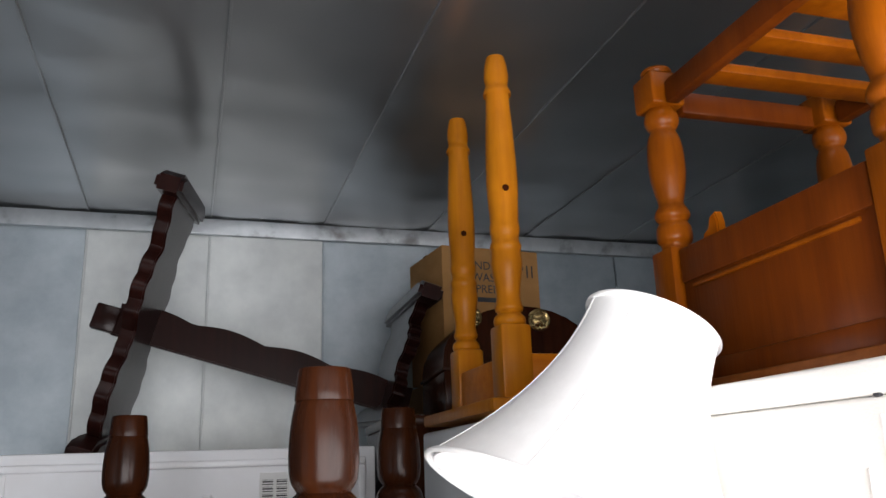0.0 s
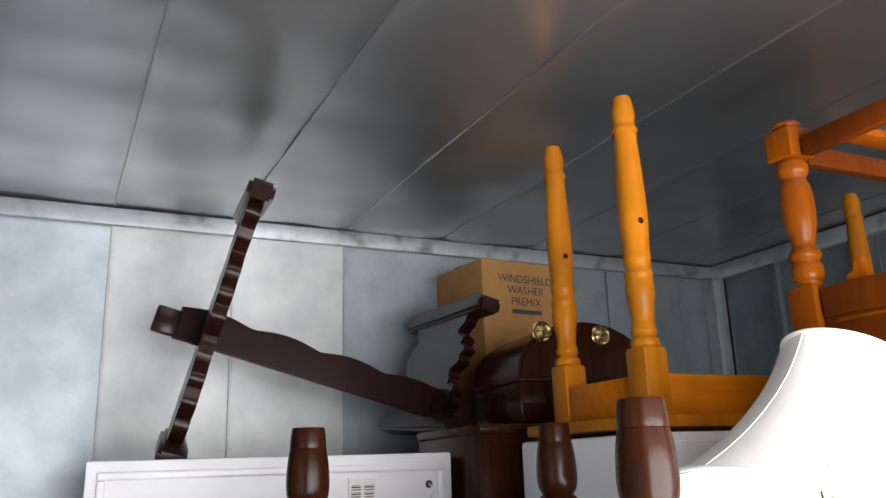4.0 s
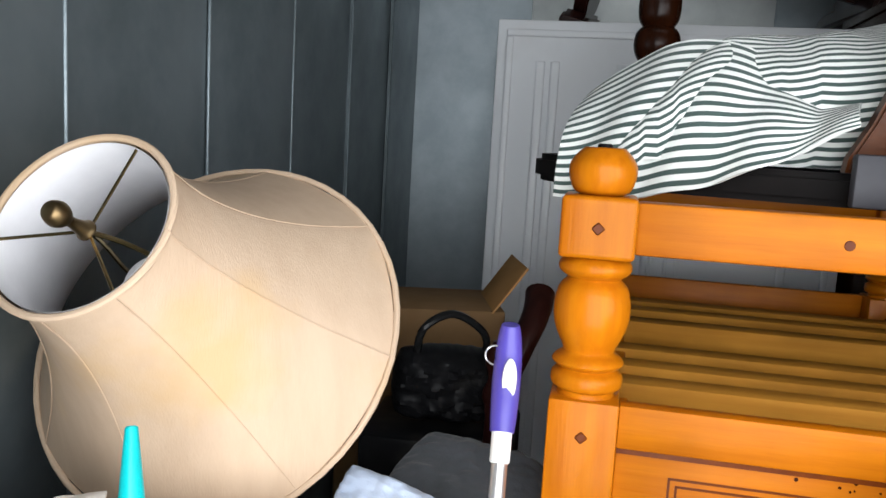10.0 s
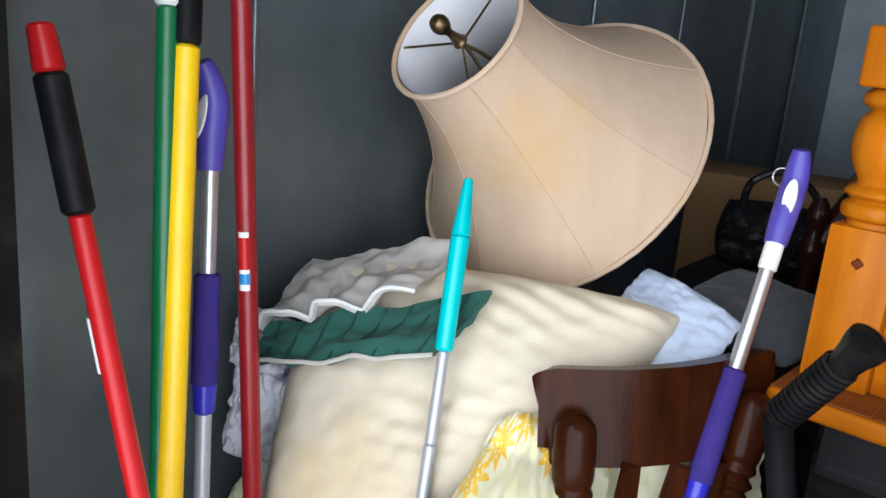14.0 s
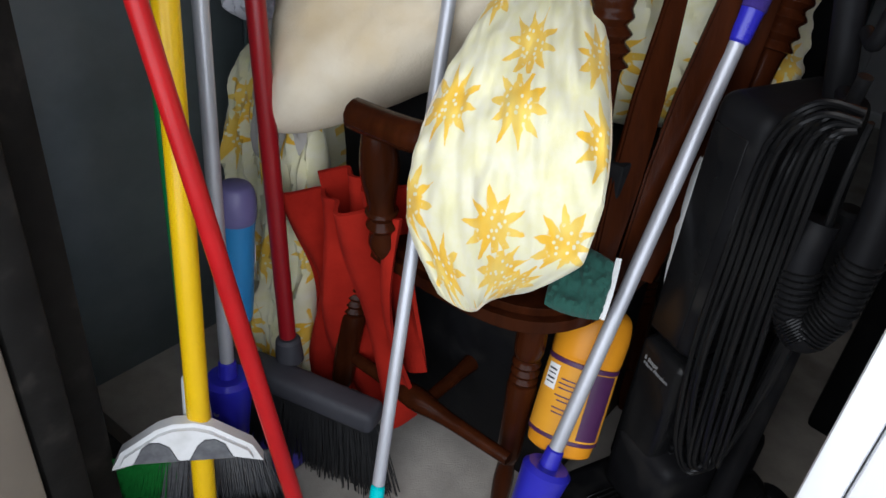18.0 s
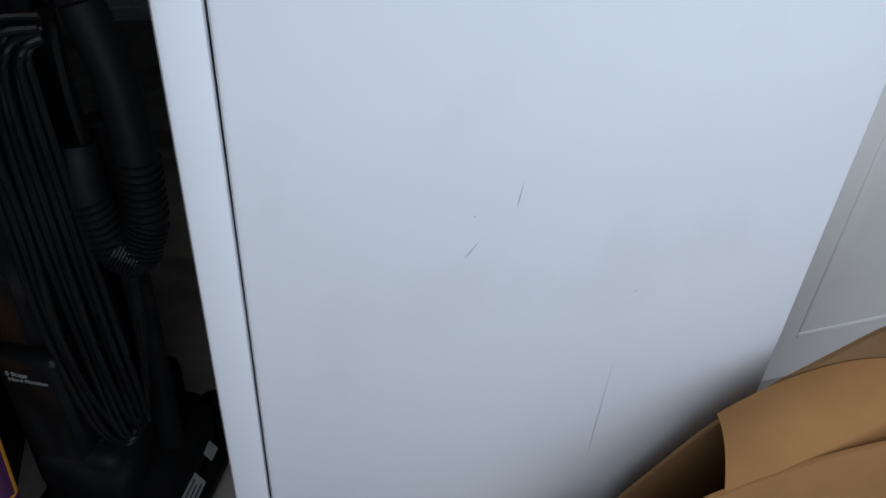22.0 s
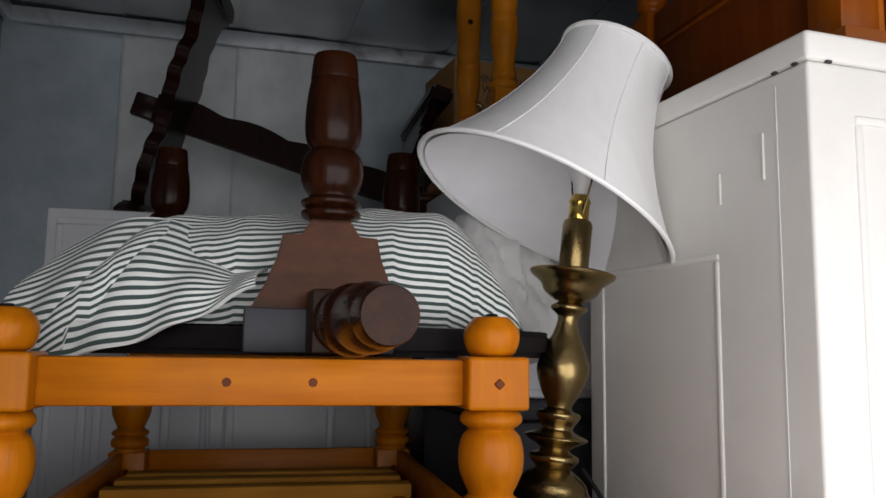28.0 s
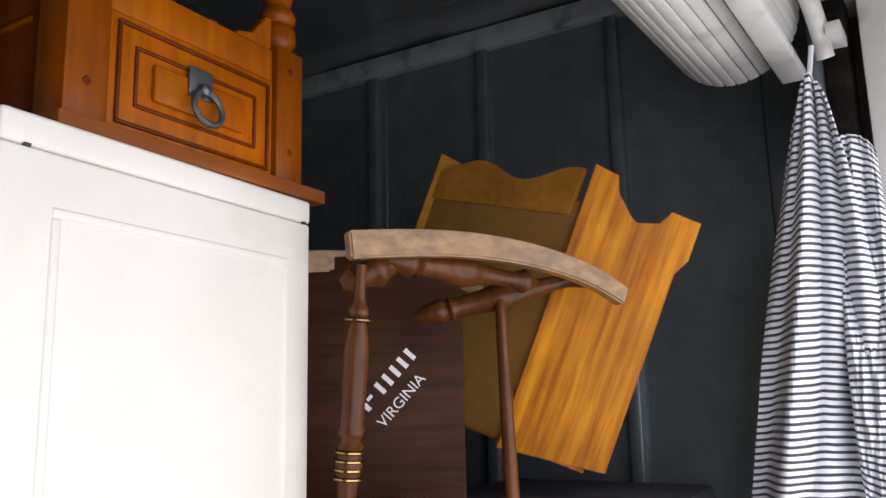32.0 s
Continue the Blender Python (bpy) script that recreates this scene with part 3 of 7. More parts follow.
def words(text, size, m, mat, parent, name="lettering", depth=0.0006):
    cu = bpy.data.curves.new(name, 'FONT')
    cu.body, cu.size, cu.extrude, cu.align_x, cu.align_y = text, size, depth, 'CENTER', 'CENTER'
    tmp = bpy.data.objects.new(name, cu)
    scene.collection.objects.link(tmp)
    bpy.context.view_layer.update()
    me = bpy.data.meshes.new_from_object(tmp.evaluated_get(bpy.context.evaluated_depsgraph_get()))
    bpy.data.objects.remove(tmp)
    me.materials.clear()
    me.materials.append(mat)
    ob = new(name, me)
    ob.parent = parent
    ob.matrix_basis = m
    return ob

# ---- the storage unit ----
LX, RX, BY, CZ = -1.0, 2.734, 3.415, 2.81
SLANT = radians(-3.4)


def front(x, y, z=0.0):
    """A place given along and across the door's line."""
    return Vector((-0.79 + (x + 0.79) * math.cos(SLANT) - (y + 0.1) * math.sin(SLANT), -0.1 + (x + 0.79) * math.sin(SLANT) + (y + 0.1) * math.cos(SLANT), z))


FRONT = Matrix.Translation(front(0, 0)) @ Matrix.Rotation(SLANT, 4, 'Z')


def setting(name, bm, mat, label, m=None, smooth=True):
    ob = new(name, mesh_of(bm, name, mat, smooth))
    if m is not None:
        ob.matrix_world = m
    return tagged(ob, label, name.split("_")[0], kind="structure")


b = bmesh.new()
bmesh.ops.create_grid(b, x_segments=2, y_segments=2, size=400)
bmesh.ops.translate(b, verts=b.verts[:], vec=(0, 0, -0.05))
setting("ground", b, ASPHALT, "dark asphalt drive outside the storage unit")
setting("floor", box(-1.4, 0.13, -0.15, 3.0, 3.6, 0.0, 0), CONCRETE, "bare grey concrete floor of the storage unit")
fl = setting("floor_front", box(-0.86, 0.020, -0.15, 2.6, 0.44, -0.0005, 0), CONCRETE, "bare grey concrete floor at the doorway", FRONT)
setting("floor_lip", box(-0.83, -0.016, -0.15, 2.5, 0.0215, 0.003, 0.004), material("worn_concrete_lip", (0.43, 0.40, 0.36), (0.35, 0.32, 0.29), 12, 0.8, bump=0.3, bump_scale=90, dirt=(0.25, 0.22, 0.19), dirt_scale=10), "pale worn concrete lip along the doorway", FRONT)
setting("floor_joint", box(-0.80, -0.040, -0.06, 2.5, -0.0165, -0.0105, 0.003), DIRT, "dark gritty joint along the concrete lip", FRONT)
setting("pavement", box(-0.80, -0.75, -0.15, 2.6, -0.018, -0.014, 0.006), APRON, "stained concrete apron in front of the doorway", FRONT)

back = setting("wall_back", box(LX - 0.1, BY + 0.012, 0, RX + 0.1, BY + 0.12, CZ + 0.1, 0), GALV, "galvanised sheet steel back wall in upright panels")
SIDE = radians(3.2)
LEFT = Matrix.Translation((LX, BY, 0)) @ Matrix.Rotation(-SIDE, 4, 'Z') @ Matrix.Translation((-LX, -BY, 0))
left = setting("wall_left", box(LX - 0.12, -0.12, 0, LX - 0.012, BY + 0.12, CZ + 0.1, 0), GALV_SHADED, "galvanised sheet steel side wall in upright panels, shade in its colour", LEFT)
right = setting("wall_right", box(RX + 0.012, -0.35, 0, RX + 0.12, BY + 0.12, CZ + 0.1, 0), GALV_SHADED, "galvanised sheet steel side wall with ribs, shade in its colour")
bm = box(0, -0.004, 0, 0.494, 0.006, CZ - 0.005, 0.0025, 1)
bm = box(-0.004, -0.007, 0, 0.006, -0.001, CZ - 0.005, 0.002, 1, bm=bm)
PANEL = mesh_of(bm, "panel", GALV)
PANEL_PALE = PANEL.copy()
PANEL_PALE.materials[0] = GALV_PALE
tilts = [0.5, 1.2, -0.6, -0.9, 0.4, 1.0, -0.7, 0.3]
for k in range(8):
    x = -0.518 + 0.4965 * (k - 1)
    if x + 0.49 > LX and x < RX:
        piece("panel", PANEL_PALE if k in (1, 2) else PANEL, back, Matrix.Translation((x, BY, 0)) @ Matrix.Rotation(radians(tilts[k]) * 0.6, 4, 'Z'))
PANEL_SHADED = PANEL.copy()
PANEL_SHADED.materials[0] = GALV_SHADED
SEAM = mesh_of(box(-0.006, -0.0105, 0, 0.006, -0.002, CZ - 0.08, 0.003, 1), "seam", GALV_SHADED)
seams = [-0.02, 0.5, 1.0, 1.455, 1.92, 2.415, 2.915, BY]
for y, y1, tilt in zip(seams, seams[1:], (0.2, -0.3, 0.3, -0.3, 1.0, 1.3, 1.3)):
    piece("panel", PANEL_SHADED, left, Matrix.Translation((LX, y, 0)) @ Matrix.Rotation(radians(90 + tilt), 4, 'Z') @ Matrix.Diagonal(((y1 - y) / 0.497, 1, 1, 1)))
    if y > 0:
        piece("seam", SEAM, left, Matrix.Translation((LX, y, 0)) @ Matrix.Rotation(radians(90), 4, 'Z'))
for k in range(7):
    piece("panel", PANEL_SHADED, right, Matrix.Translation((RX, 0.46 + 0.475 * k, 0)) @ Matrix.Rotation(radians(-90), 4, 'Z') @ Matrix.Diagonal((0.957, 1, 1, 1)))
RIB = mesh_of(box(-0.022, -0.035, 0, 0.022, 0.012, CZ - 0.01, 0.006), "rib", GALV_SHADED)
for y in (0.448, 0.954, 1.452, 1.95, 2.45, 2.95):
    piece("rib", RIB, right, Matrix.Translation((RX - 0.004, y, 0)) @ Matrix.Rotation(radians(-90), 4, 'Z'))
b = bmesh.new()
x = LX - 0.02
edges = [LX - 0.40] + [-0.518 + 0.4965 * k for k in range(0, 7)] + [RX + 0.12]
for x0, x1 in zip(edges, edges[1:]):
    nx, ny = 8, 44
    g = [[b.verts.new((x0 + 0.002 + (x1 - x0 - 0.004) * i / nx, -0.45 + 4.0 * j / ny,
         CZ + 0.010 * math.sin(math.pi * i / nx) * (0.5 + noise.noise(Vector((x0 * 3, j * 0.30, 0)))) + 0.008 * noise.noise(Vector((x0 + i * 0.22, j * 0.60, 4))) + (0.006 if i in (0, nx) else 0))) for j in range(ny + 1)] for i in range(nx + 1)]
    for i in range(nx):
        for j in range(ny):
            b.faces.new((g[i][j], g[i][j + 1], g[i + 1][j + 1], g[i + 1][j]))
    box(x0 - 0.004, -0.45, CZ - 0.001, x0 + 0.004, 3.55, CZ + 0.012, 0.001, 1, bm=b)
box(LX - 0.40, -0.45, CZ + 0.03, RX + 0.12, 3.55, CZ + 0.12, 0, bm=b)
setting("ceiling", b, GALV_CEIL, "dented galvanised sheet ceiling with long seams")
b = box(LX, BY - 0.035, CZ - 0.075, RX, BY - 0.004, CZ - 0.004, 0.004)
setting("trim_back", b, GALV_TRIM, "bent steel angle where back wall meets ceiling")
setting("trim_left", box(LX + 0.004, 0, CZ - 0.075, LX + 0.035, BY - 0.036, CZ - 0.004, 0.004), GALV_TRIM, "bent steel angle along the side wall top", LEFT)
setting("trim_right", box(RX - 0.05, -0.2, CZ - 0.085, RX - 0.006, BY - 0.036, CZ - 0.004, 0.004), GALV_TRIM, "bent steel angle along the side wall top")
setting("trim_corner", box(RX - 0.09, BY - 0.09, 0, RX - 0.004, BY - 0.005, CZ - 0.08, 0.006), GALV_TRIM, "steel corner post")

# the door's sides and head
JT = 2.42
jamb = thing("door_jamb", "tan painted steel door jamb with black seal", "door jamb", FRONT, "door jambs", "structure")
part("post", box(-0.93, -0.17, -0.05, -0.79, -0.10, JT, 0.006), TAN_PAINT, jamb)
part("outer_trim", box(-1.05, -0.188, -0.05, -0.805, -0.172, JT, 0.004), WHITE_PAINT, jamb, "white painted outer trim")
part("seal", box(-0.90, -0.098, 0, -0.792, -0.052, JT, 0.010), BLACK_RUBBER, jamb, "black rubber door seal")
part("track", box(-0.90, -0.050, 0, -0.862, 0.006, JT, 0.008), BLACK_RUBBER, jamb, "dirty black door track")
part("return_panel", box(-1.35, -0.033, 0, -0.902, 0.0, CZ, 0.004), GALV, jamb, "galvanised return panel")
part("return_panel", box(-2.2, -0.17, 0, -0.935, -0.04, 3.2, 0.004), TAN_PAINT, jamb)
jr = thing("door_jamb", "tan painted steel door jamb with black seal", "door jamb", FRONT, "door jambs", "structure")
part("post", box(2.30, -0.20, -0.05, 2.46, -0.125, JT, 0.006), WHITE_PAINT, jr, "white painted post")
part("seal", box(2.31, -0.098, 0, 2.40, -0.035, JT, 0.012), BLACK_RUBBER, jr)
part("return_panel", box(2.34, -0.033, 0, 2.80, 0.0, CZ, 0.004), GALV, jr)
part("return_panel", box(2.47, -0.17, 0, 4.2, -0.04, 3.2, 0.004), TAN_PAINT, jr)
setting("wall_front", box(-2.2, -0.19, JT, 4.2, -0.04, 3.2, 0.006), WHITE_PAINT, "white painted head above the doorway", FRONT)

# the raised door, rolled under the head
roll = thing("roll_up_door", "white ribbed steel curtain door rolled up under the head", "roll-up door", FRONT)
RC = (0.17, 2.40)
for k in range(34):
    a = 2 * math.pi * k / 34
    c, s = math.cos(a), math.sin(a)
    bm = box(-0.72, -0.0142, -0.006, 2.28, 0.0142, 0.009, 0.005, m=Matrix.Translation((0, RC[0] + 0.16 * c, RC[1] + 0.16 * s)) @ Matrix.Rotation(a - math.pi / 2, 4, 'X'))
    part("slat", bm, WHITE_PAINT, roll)
part("drum", rod((-0.72, RC[0], RC[1]), (2.28, RC[0], RC[1]), 0.145), IRON, roll, "dark drum core")
part("bottom_bar", box(-0.72, RC[0] - 0.17, RC[1] - 0.195, 2.28, RC[0] - 0.11, RC[1] - 0.165, 0.006), WHITE_PAINT, roll)
part("guide_tube", tube([(-0.5, -0.02, 2.44), (1.2, -0.03, 2.42), (2.1, -0.04, 2.36), (2.25, -0.05, 2.24)], 0.022), WHITE_PAINT, roll, "white bent guide tube")
part("latch", box(2.22, 0.02, 2.26, 2.31, 0.12, 2.30, 0.01), IRON, roll, "dirty end bracket")
part("bracket", box(2.2, -0.095, 2.28, 2.32, -0.06, 2.31, 0.003), P_WHITE, roll, "white bracket")


# ---- appliances ----
def embossed(w, h, ribs, rim=0.045, mat=ENAMEL):
    """A pressed panel in x and z: raised rim, sunken field and upright ribs."""
    bm = box(0, 0, 0, w, 0.02, h, 0.006)
    box(rim, -0.006, rim, w - rim, 0.003, h - rim, 0.005, 3, bm=bm)
    for x, z0, z1 in ribs:
        box(x - 0.011, -0.013, z0, x + 0.011, -0.001, z1, 0.006, 3, bm=bm)
    return bm


fz = thing("chest_freezer", "white chest freezer standing on end, pressed base outward", "freezer", pose(-0.589, 2.42, 0, 0, 0, -3.4))
part("body", box(0, 0.022, 0.0, 1.065, 0.66, 1.782, 0.012), ENAMEL, fz)
bm = embossed(1.065, 1.784, [])
bp_ = part("base_panel", bm, ENAMEL, fz, "pressed white panel with upright ribs")
for x, z0, z1 in ((0.14, 0.12, 1.66), (0.185, 0.12, 1.66), (0.385, 0.12, 1.66), (0.58, 0.12, 1.66), (0.90, 0.5, 1.2)):
    part("rib", box(x - 0.014, -0.017, z0, x + 0.014, -0.005, z1, 0.0055, 3), ENAMEL, bp_)
st = part("sticker", box(0.725, -0.0150, 1.545, 0.81, -0.0065, 1.715, 0.0005, 1), PAPER, fz, "paper sticker with bar codes")
for r in range(2):
    for k in range(22):
        z = 1.555 + k * 0.0066
        part("bar", box(0.733 + r * 0.040, -0.0158, z, 0.763 + r * 0.040, -0.0149, z + 0.0012 + 0.0014 * ((k * 7 + r * 3) % 3), 0, 0), PRINT_DARK, st)
for bx in ((0.03, 0.03, 1.035, 0.052), (0.03, 1.732, 1.035, 1.754), (0.03, 0.053, 0.052, 1.731), (1.013, 0.053, 1.035, 1.731)):
    part("pressed_rim", box(bx[0], -0.014, bx[1], bx[2], -0.001, bx[3], 0.0055, 3), ENAMEL, bp_)
for q, w in ((0.0, 0.011), (0.018, 0.005)):
    LPT = [(0.50 + q, 1.02), (0.50 + q, 1.24 - q), (0.515 + q * 0.8, 1.275 - q), (0.54, 1.288 - q), (0.565 - q * 0.8, 1.275 - q), (0.58 - q, 1.24 - q), (0.58 - q, 1.02)]
    part("pressed_loop", tube([(x, -0.005, z) for x, z in LPT], w, 10), ENAMEL, bp_, "rounded pressed loop")
part("hole", rod((0.985, -0.008, 1.69), (0.985, -0.002, 1.69), 0.012), PRINT_DARK, fz)
part("wire", tube([(0.985, -0.008, 1.69), (0.995, -0.03, 1.67), (0.985, -0.02, 1.65), (0.975, -0.012, 1.55), (1.0, -0.012, 1.4)], 0.0025, 6), P_WHITE, fz, "loose white wire")

W = thing("washing_machine", "white top-loading washer with a navy control console", "washing machine", pose(-0.162, 0.350, 0, 0, 0, -1.5) @ Matrix.Diagonal((0.948, 1, 1, 1)))
part("front_panel", box(0, 0.002, 0.02, 0.0385, 0.345, 0.866, 0.006), ENAMEL, W)
part("cabinet", box(0.0405, 0.0, 0.02, 0.668, 0.348, 0.866, 0.006), ENAMEL, W, "white side panel with a few scuffs")
part("plinth", box(0.05, 0.03, 0.0, 0.64, 0.32, 0.022, 0.002), P_BLACK, W)
bm = box(-0.003, -0.006, 0.870, 0.50, 0.352, 0.912, 0.009, 4)
part("top", bm, ENAMEL, W, "white enamel top")
part("lid_recess", box(0.100, 0.075, 0.9105, 0.49, 0.31, 0.9135, 0.0015), ENAMEL, W)
for bx in ((0.066, 0.052, 0.100, 0.316), (0.101, 0.052, 0.486, 0.075)):
    part("well_rim", box(bx[0], bx[1], 0.9095, bx[2], bx[3], 0.9150, 0.0025, 3), ENAMEL, W)
part("lid", box(0.104, 0.079, 0.911, 0.48, 0.30, 0.9215, 0.009, 4), ENAMEL, W, "white lid with rounded corners")
bm = prism([(0.468, 0.868), (0.655, 0.868), (0.640, 1.02), (0.630, 1.052), (0.612, 1.052), (0.540, 0.930), (0.515, 0.908), (0.485, 0.890)], 0.03, Matrix.Translation((0, 0.022, 0)) @ Matrix.Rotation(radians(90), 4, 'X'), 0.006)
part("end_cap", bm, CREAM_PLASTIC, W, "cream plastic console end")
bm = prism([(0.468, 0.868), (0.655, 0.868), (0.640, 1.02), (0.630, 1.052), (0.612, 1.052), (0.540, 0.930), (0.515, 0.908), (0.485, 0.890)], 0.03, Matrix.Translation((0, 0.352, 0)) @ Matrix.Rotation(radians(90), 4, 'X'), 0.006)
part("end_cap", bm, CREAM_PLASTIC, W, "cream plastic console end")
part("foot_ridge", box(0.55, -0.014, 0.868, 0.664, 0.0, 0.878, 0.004), CREAM_PLASTIC, W)
bm = prism([(0.48, 0.872), (0.648, 0.872), (0.634, 1.045), (0.614, 1.045), (0.540, 0.920), (0.51, 0.912)], 0.300, Matrix.Translation((0, 0.322, 0)) @ Matrix.Rotation(radians(90), 4, 'X'), 0.004)
con = part("console", bm, ENAMEL, W, "white console housing")
FACE = Matrix.Translation((0.5755, 0.285, 0.981)) @ Matrix.Rotation(radians(-90), 4, 'Z') @ Matrix.Rotation(radians(59.5), 4, 'X')
outline = [(-0.015, 0.064), (0.262, 0.064), (0.262, -0.058), (0.0, -0.058), (-0.03, -0.053), (-0.06, -0.035), (-0.075, 0.002), (-0.06, 0.04)]
part("control_panel", prism(outline, 0.0025, FACE, 0.0008), NAVY, W, "navy control panel with white print")
KN = Matrix.Translation((0.122, 0.0, 0.0025)) @ Matrix.Diagonal((0.86, 0.86, 1, 1))
part("dial_ring", lathe([(0.05, 0), (0.05, 0.003), (0.044, 0.006), (0.042, 0.006)], 40, FACE @ KN), P_WHITE, W)
kb = part("knob", lathe([(0.036, 0), (0.036, 0.006), (0.03, 0.012), (0.026, 0.012)], 36, FACE @ KN), P_WHITE, W, "white selector knob")
part("grip", box(-0.007, -0.042, 0.008, 0.007, 0.034, 0.032, 0.006, 3, m=FACE @ KN @ Matrix.Rotation(radians(115), 4, 'Z')), P_WHITE, kb)
for txt, u, v, s in (("WRINKLE FREE", 0.215, 0.033, 0.0105), ("DELICATES", 0.228, -0.022, 0.0105), ("PREWASH", 0.17, -0.043, 0.0105)):
    words(txt, s, FACE @ Matrix.Translation((u - 0.005, v, 0.0026)), PRINT_WHITE, W)
    for q in (-1, 1):
        part("rule", box(u - 0.005 - len(txt) * 0.0036, v + q * 0.008 - 0.0004, 0.0024, u - 0.005 + len(txt) * 0.0036, v + q * 0.008 + 0.0004, 0.0032, 0, m=FACE), PRINT_WHITE, W)
for k in range(16):
    a = 2 * math.pi * k / 16 + 0.2
    cx, cy = 0.135 + 0.062 * math.cos(a), 0.053 * math.sin(a)
    if abs(cy) < 0.043:
        part("mark", box(cx - 0.007, cy - 0.0012, 0.0024, cx + 0.006 * (1 + k % 2), cy + 0.0014, 0.0031, 0, m=FACE), PRINT_WHITE, W)
        if k % 2:
            part("mark", box(cx - 0.006, cy - 0.0052, 0.0024, cx + 0.005, cy - 0.003, 0.0031, 0, m=FACE), PRINT_WHITE, W)
part("screw", rod((0.030, -0.004, 0.860), (0.030, 0.004, 0.860), 0.0019), PRINT_DARK, W)
for (x, z, dx, dz) in ((0.30, 0.615, 0.004, 0.03), (0.252, 0.565, 0.014, 0.018), (0.448, 0.495, 0.004, 0.003), (0.258, 0.61, 0.002, 0.002), (0.44, 0.23, 0.004, 0.16)):
    part("scuff", prism([(0, 0), (dx * 0.4, dz * 0.3), (dx, dz), (dx * 0.4 - 0.0015, dz * 0.35)], 0.0006, Matrix.Translation((x, 0.0004, z)) @ Matrix.Rotation(radians(90), 4, 'X'), 0), material("grey_scuff", (0.5, 0.51, 0.53), None, 20, 0.6), W)
part("rust_mark", box(0.10, -0.0070, 0.869, 0.124, -0.003, 0.8715, 0.001, 1), material("tan_rust", (0.45, 0.25, 0.08), (0.3, 0.15, 0.05), 40, 0.8), W)
for k in range(4):
    part("stain", prism([(0, 0), (0.02, 0.003 * (k - 1)), (0.034, 0.002 + 0.004 * (k - 2)), (0.018, 0.004 * (k - 1) - 0.003)], 0.0006, Matrix.Translation((0.06 + 0.006 * k, 0.035 + 0.005 * k, 0.9122)), 0), material("rust_stain", (0.4, 0.22, 0.08), (0.3, 0.16, 0.06), 40, 0.8), W)

F = thing("refrigerator", "off-white refrigerator with pressed side panels", "refrigerator", pose(0.690, 0.576, 0, 0, 0, 2.3) @ Matrix.Diagonal((1.095, 1, 1, 1)))
part("cabinet", box(0, 0.0, 0.0, 0.555, 0.62, 1.7610, 0.006, 4), BISQUE, F)
part("cap", box(-0.001, -0.001, 1.7618, 0.556, 0.621, 1.805, 0.007, 4), BISQUE, F, "off-white top cap with a fine joint")
for x0, x1, z0, z1 in ((0.07, 0.50, 0.95, 1.69), (0.07, 0.50, 0.1, 0.88)):
    for bx in ((x0, -0.0025, z0, x1, 0.004, z0 + 0.014), (x0, -0.0025, z1 - 0.014, x1, 0.004, z1), (x0, -0.0025, z0 + 0.014, x0 + 0.014, 0.004, z1 - 0.014), (x1 - 0.014, -0.0025, z0 + 0.014, x1, 0.004, z1 - 0.014)):
        part("pressed_ridge", box(*bx, 0.004, 3), BISQUE, F)
for y0, y1, z0, z1 in ((0.20, 0.57, 1.04, 1.515), (0.20, 0.57, 0.40, 0.935)):
    for bx in ((-0.003, y0, z0, 0.004, y1, z0 + 0.012), (-0.003, y0, z1 - 0.012, 0.004, y1, z1), (-0.003, y0, z0 + 0.012, 0.004, y0 + 0.012, z1 - 0.012), (-0.003, y1 - 0.012, z0 + 0.012, 0.004, y1, z1 - 0.012)):
        part("pressed_ridge", box(*bx, 0.004, 3), BISQUE, F)
part("joint_line", box(-0.001, 0.062, 0.05, 0.002, 0.065, 1.74, 0), WHITE_PAINT, F, "pale upright joint line")
part("clip", box(-0.003, 0.09, 1.61, 0.003, 0.094, 1.68, 0.001), BISQUE, F)
part("clip", box(-0.003, 0.19, 1.59, 0.003, 0.196, 1.64, 0.001), BISQUE, F)
for y in (0.06, 0.02):
    part("notch", box(-0.002, y, 1.7595, 0.004, y + 0.008, 1.7635, 0), PRINT_DARK, F)
for x in (0.03, 0.535):
    part("notch", box(x, -0.002, 1.7595, x + 0.008, 0.006, 1.7635, 0), PRINT_DARK, F)

# ---- carton on the washer ----
C = thing("cardboard_box", "closed brown cardboard carton with a white shipping label, on the washer", "box", pose(-0.023, 0.345, 0.9225, 0, 0, -7.5))
CW, CD, CH = 0.297, 0.395, 0.160


def slack(bm):
    """The carton bulges a little towards its back corner."""
    for v in bm.verts:
        v.co.x += 0.004 * (v.co.y / CD) * max(0.0, v.co.x) / CW
    return bm


part("carton_body", slack(box(0, 0, 0, CW, CD, CH - 0.006, 0.003, 2)), CARD, C)
part("flap", slack(box(-0.004, -0.003, CH - 0.0055, CW + 0.003, CD * 0.60, CH, 0.0025)), CARD, C)
part("flap", slack(box(-0.001, CD * 0.618, CH - 0.0055, CW + 0.001, CD + 0.001, CH - 0.0005, 0.0025)), CARD, C)
part("flap_edge", prism([(0.0, 0.0), (0.10, 0.003), (0.29, 0.0015), (0.22, 0.006), (0.10, 0.010), (0.0, 0.013)], 0.003, Matrix.Translation((0.004, CD * 0.597, CH - 0.0012)), 0.0005), CARD_DARK, C, "torn dark flap edge")
# charcoal strip laid in the slit to paint its shade
part("slit_shade", slack(box(0.003, CD * 0.602, CH - 0.0058, CW - 0.003, CD * 0.617, CH - 0.0045, 0)), P_CHAR, C, "charcoal strip for the shade in the slit between the flaps")
part("corner_flap", box(-0.006, 0.0, CH - 0.03, -0.001, 0.03, CH - 0.002, 0.002, m=Matrix.Translation((0, 0, 0))), CARD, C)
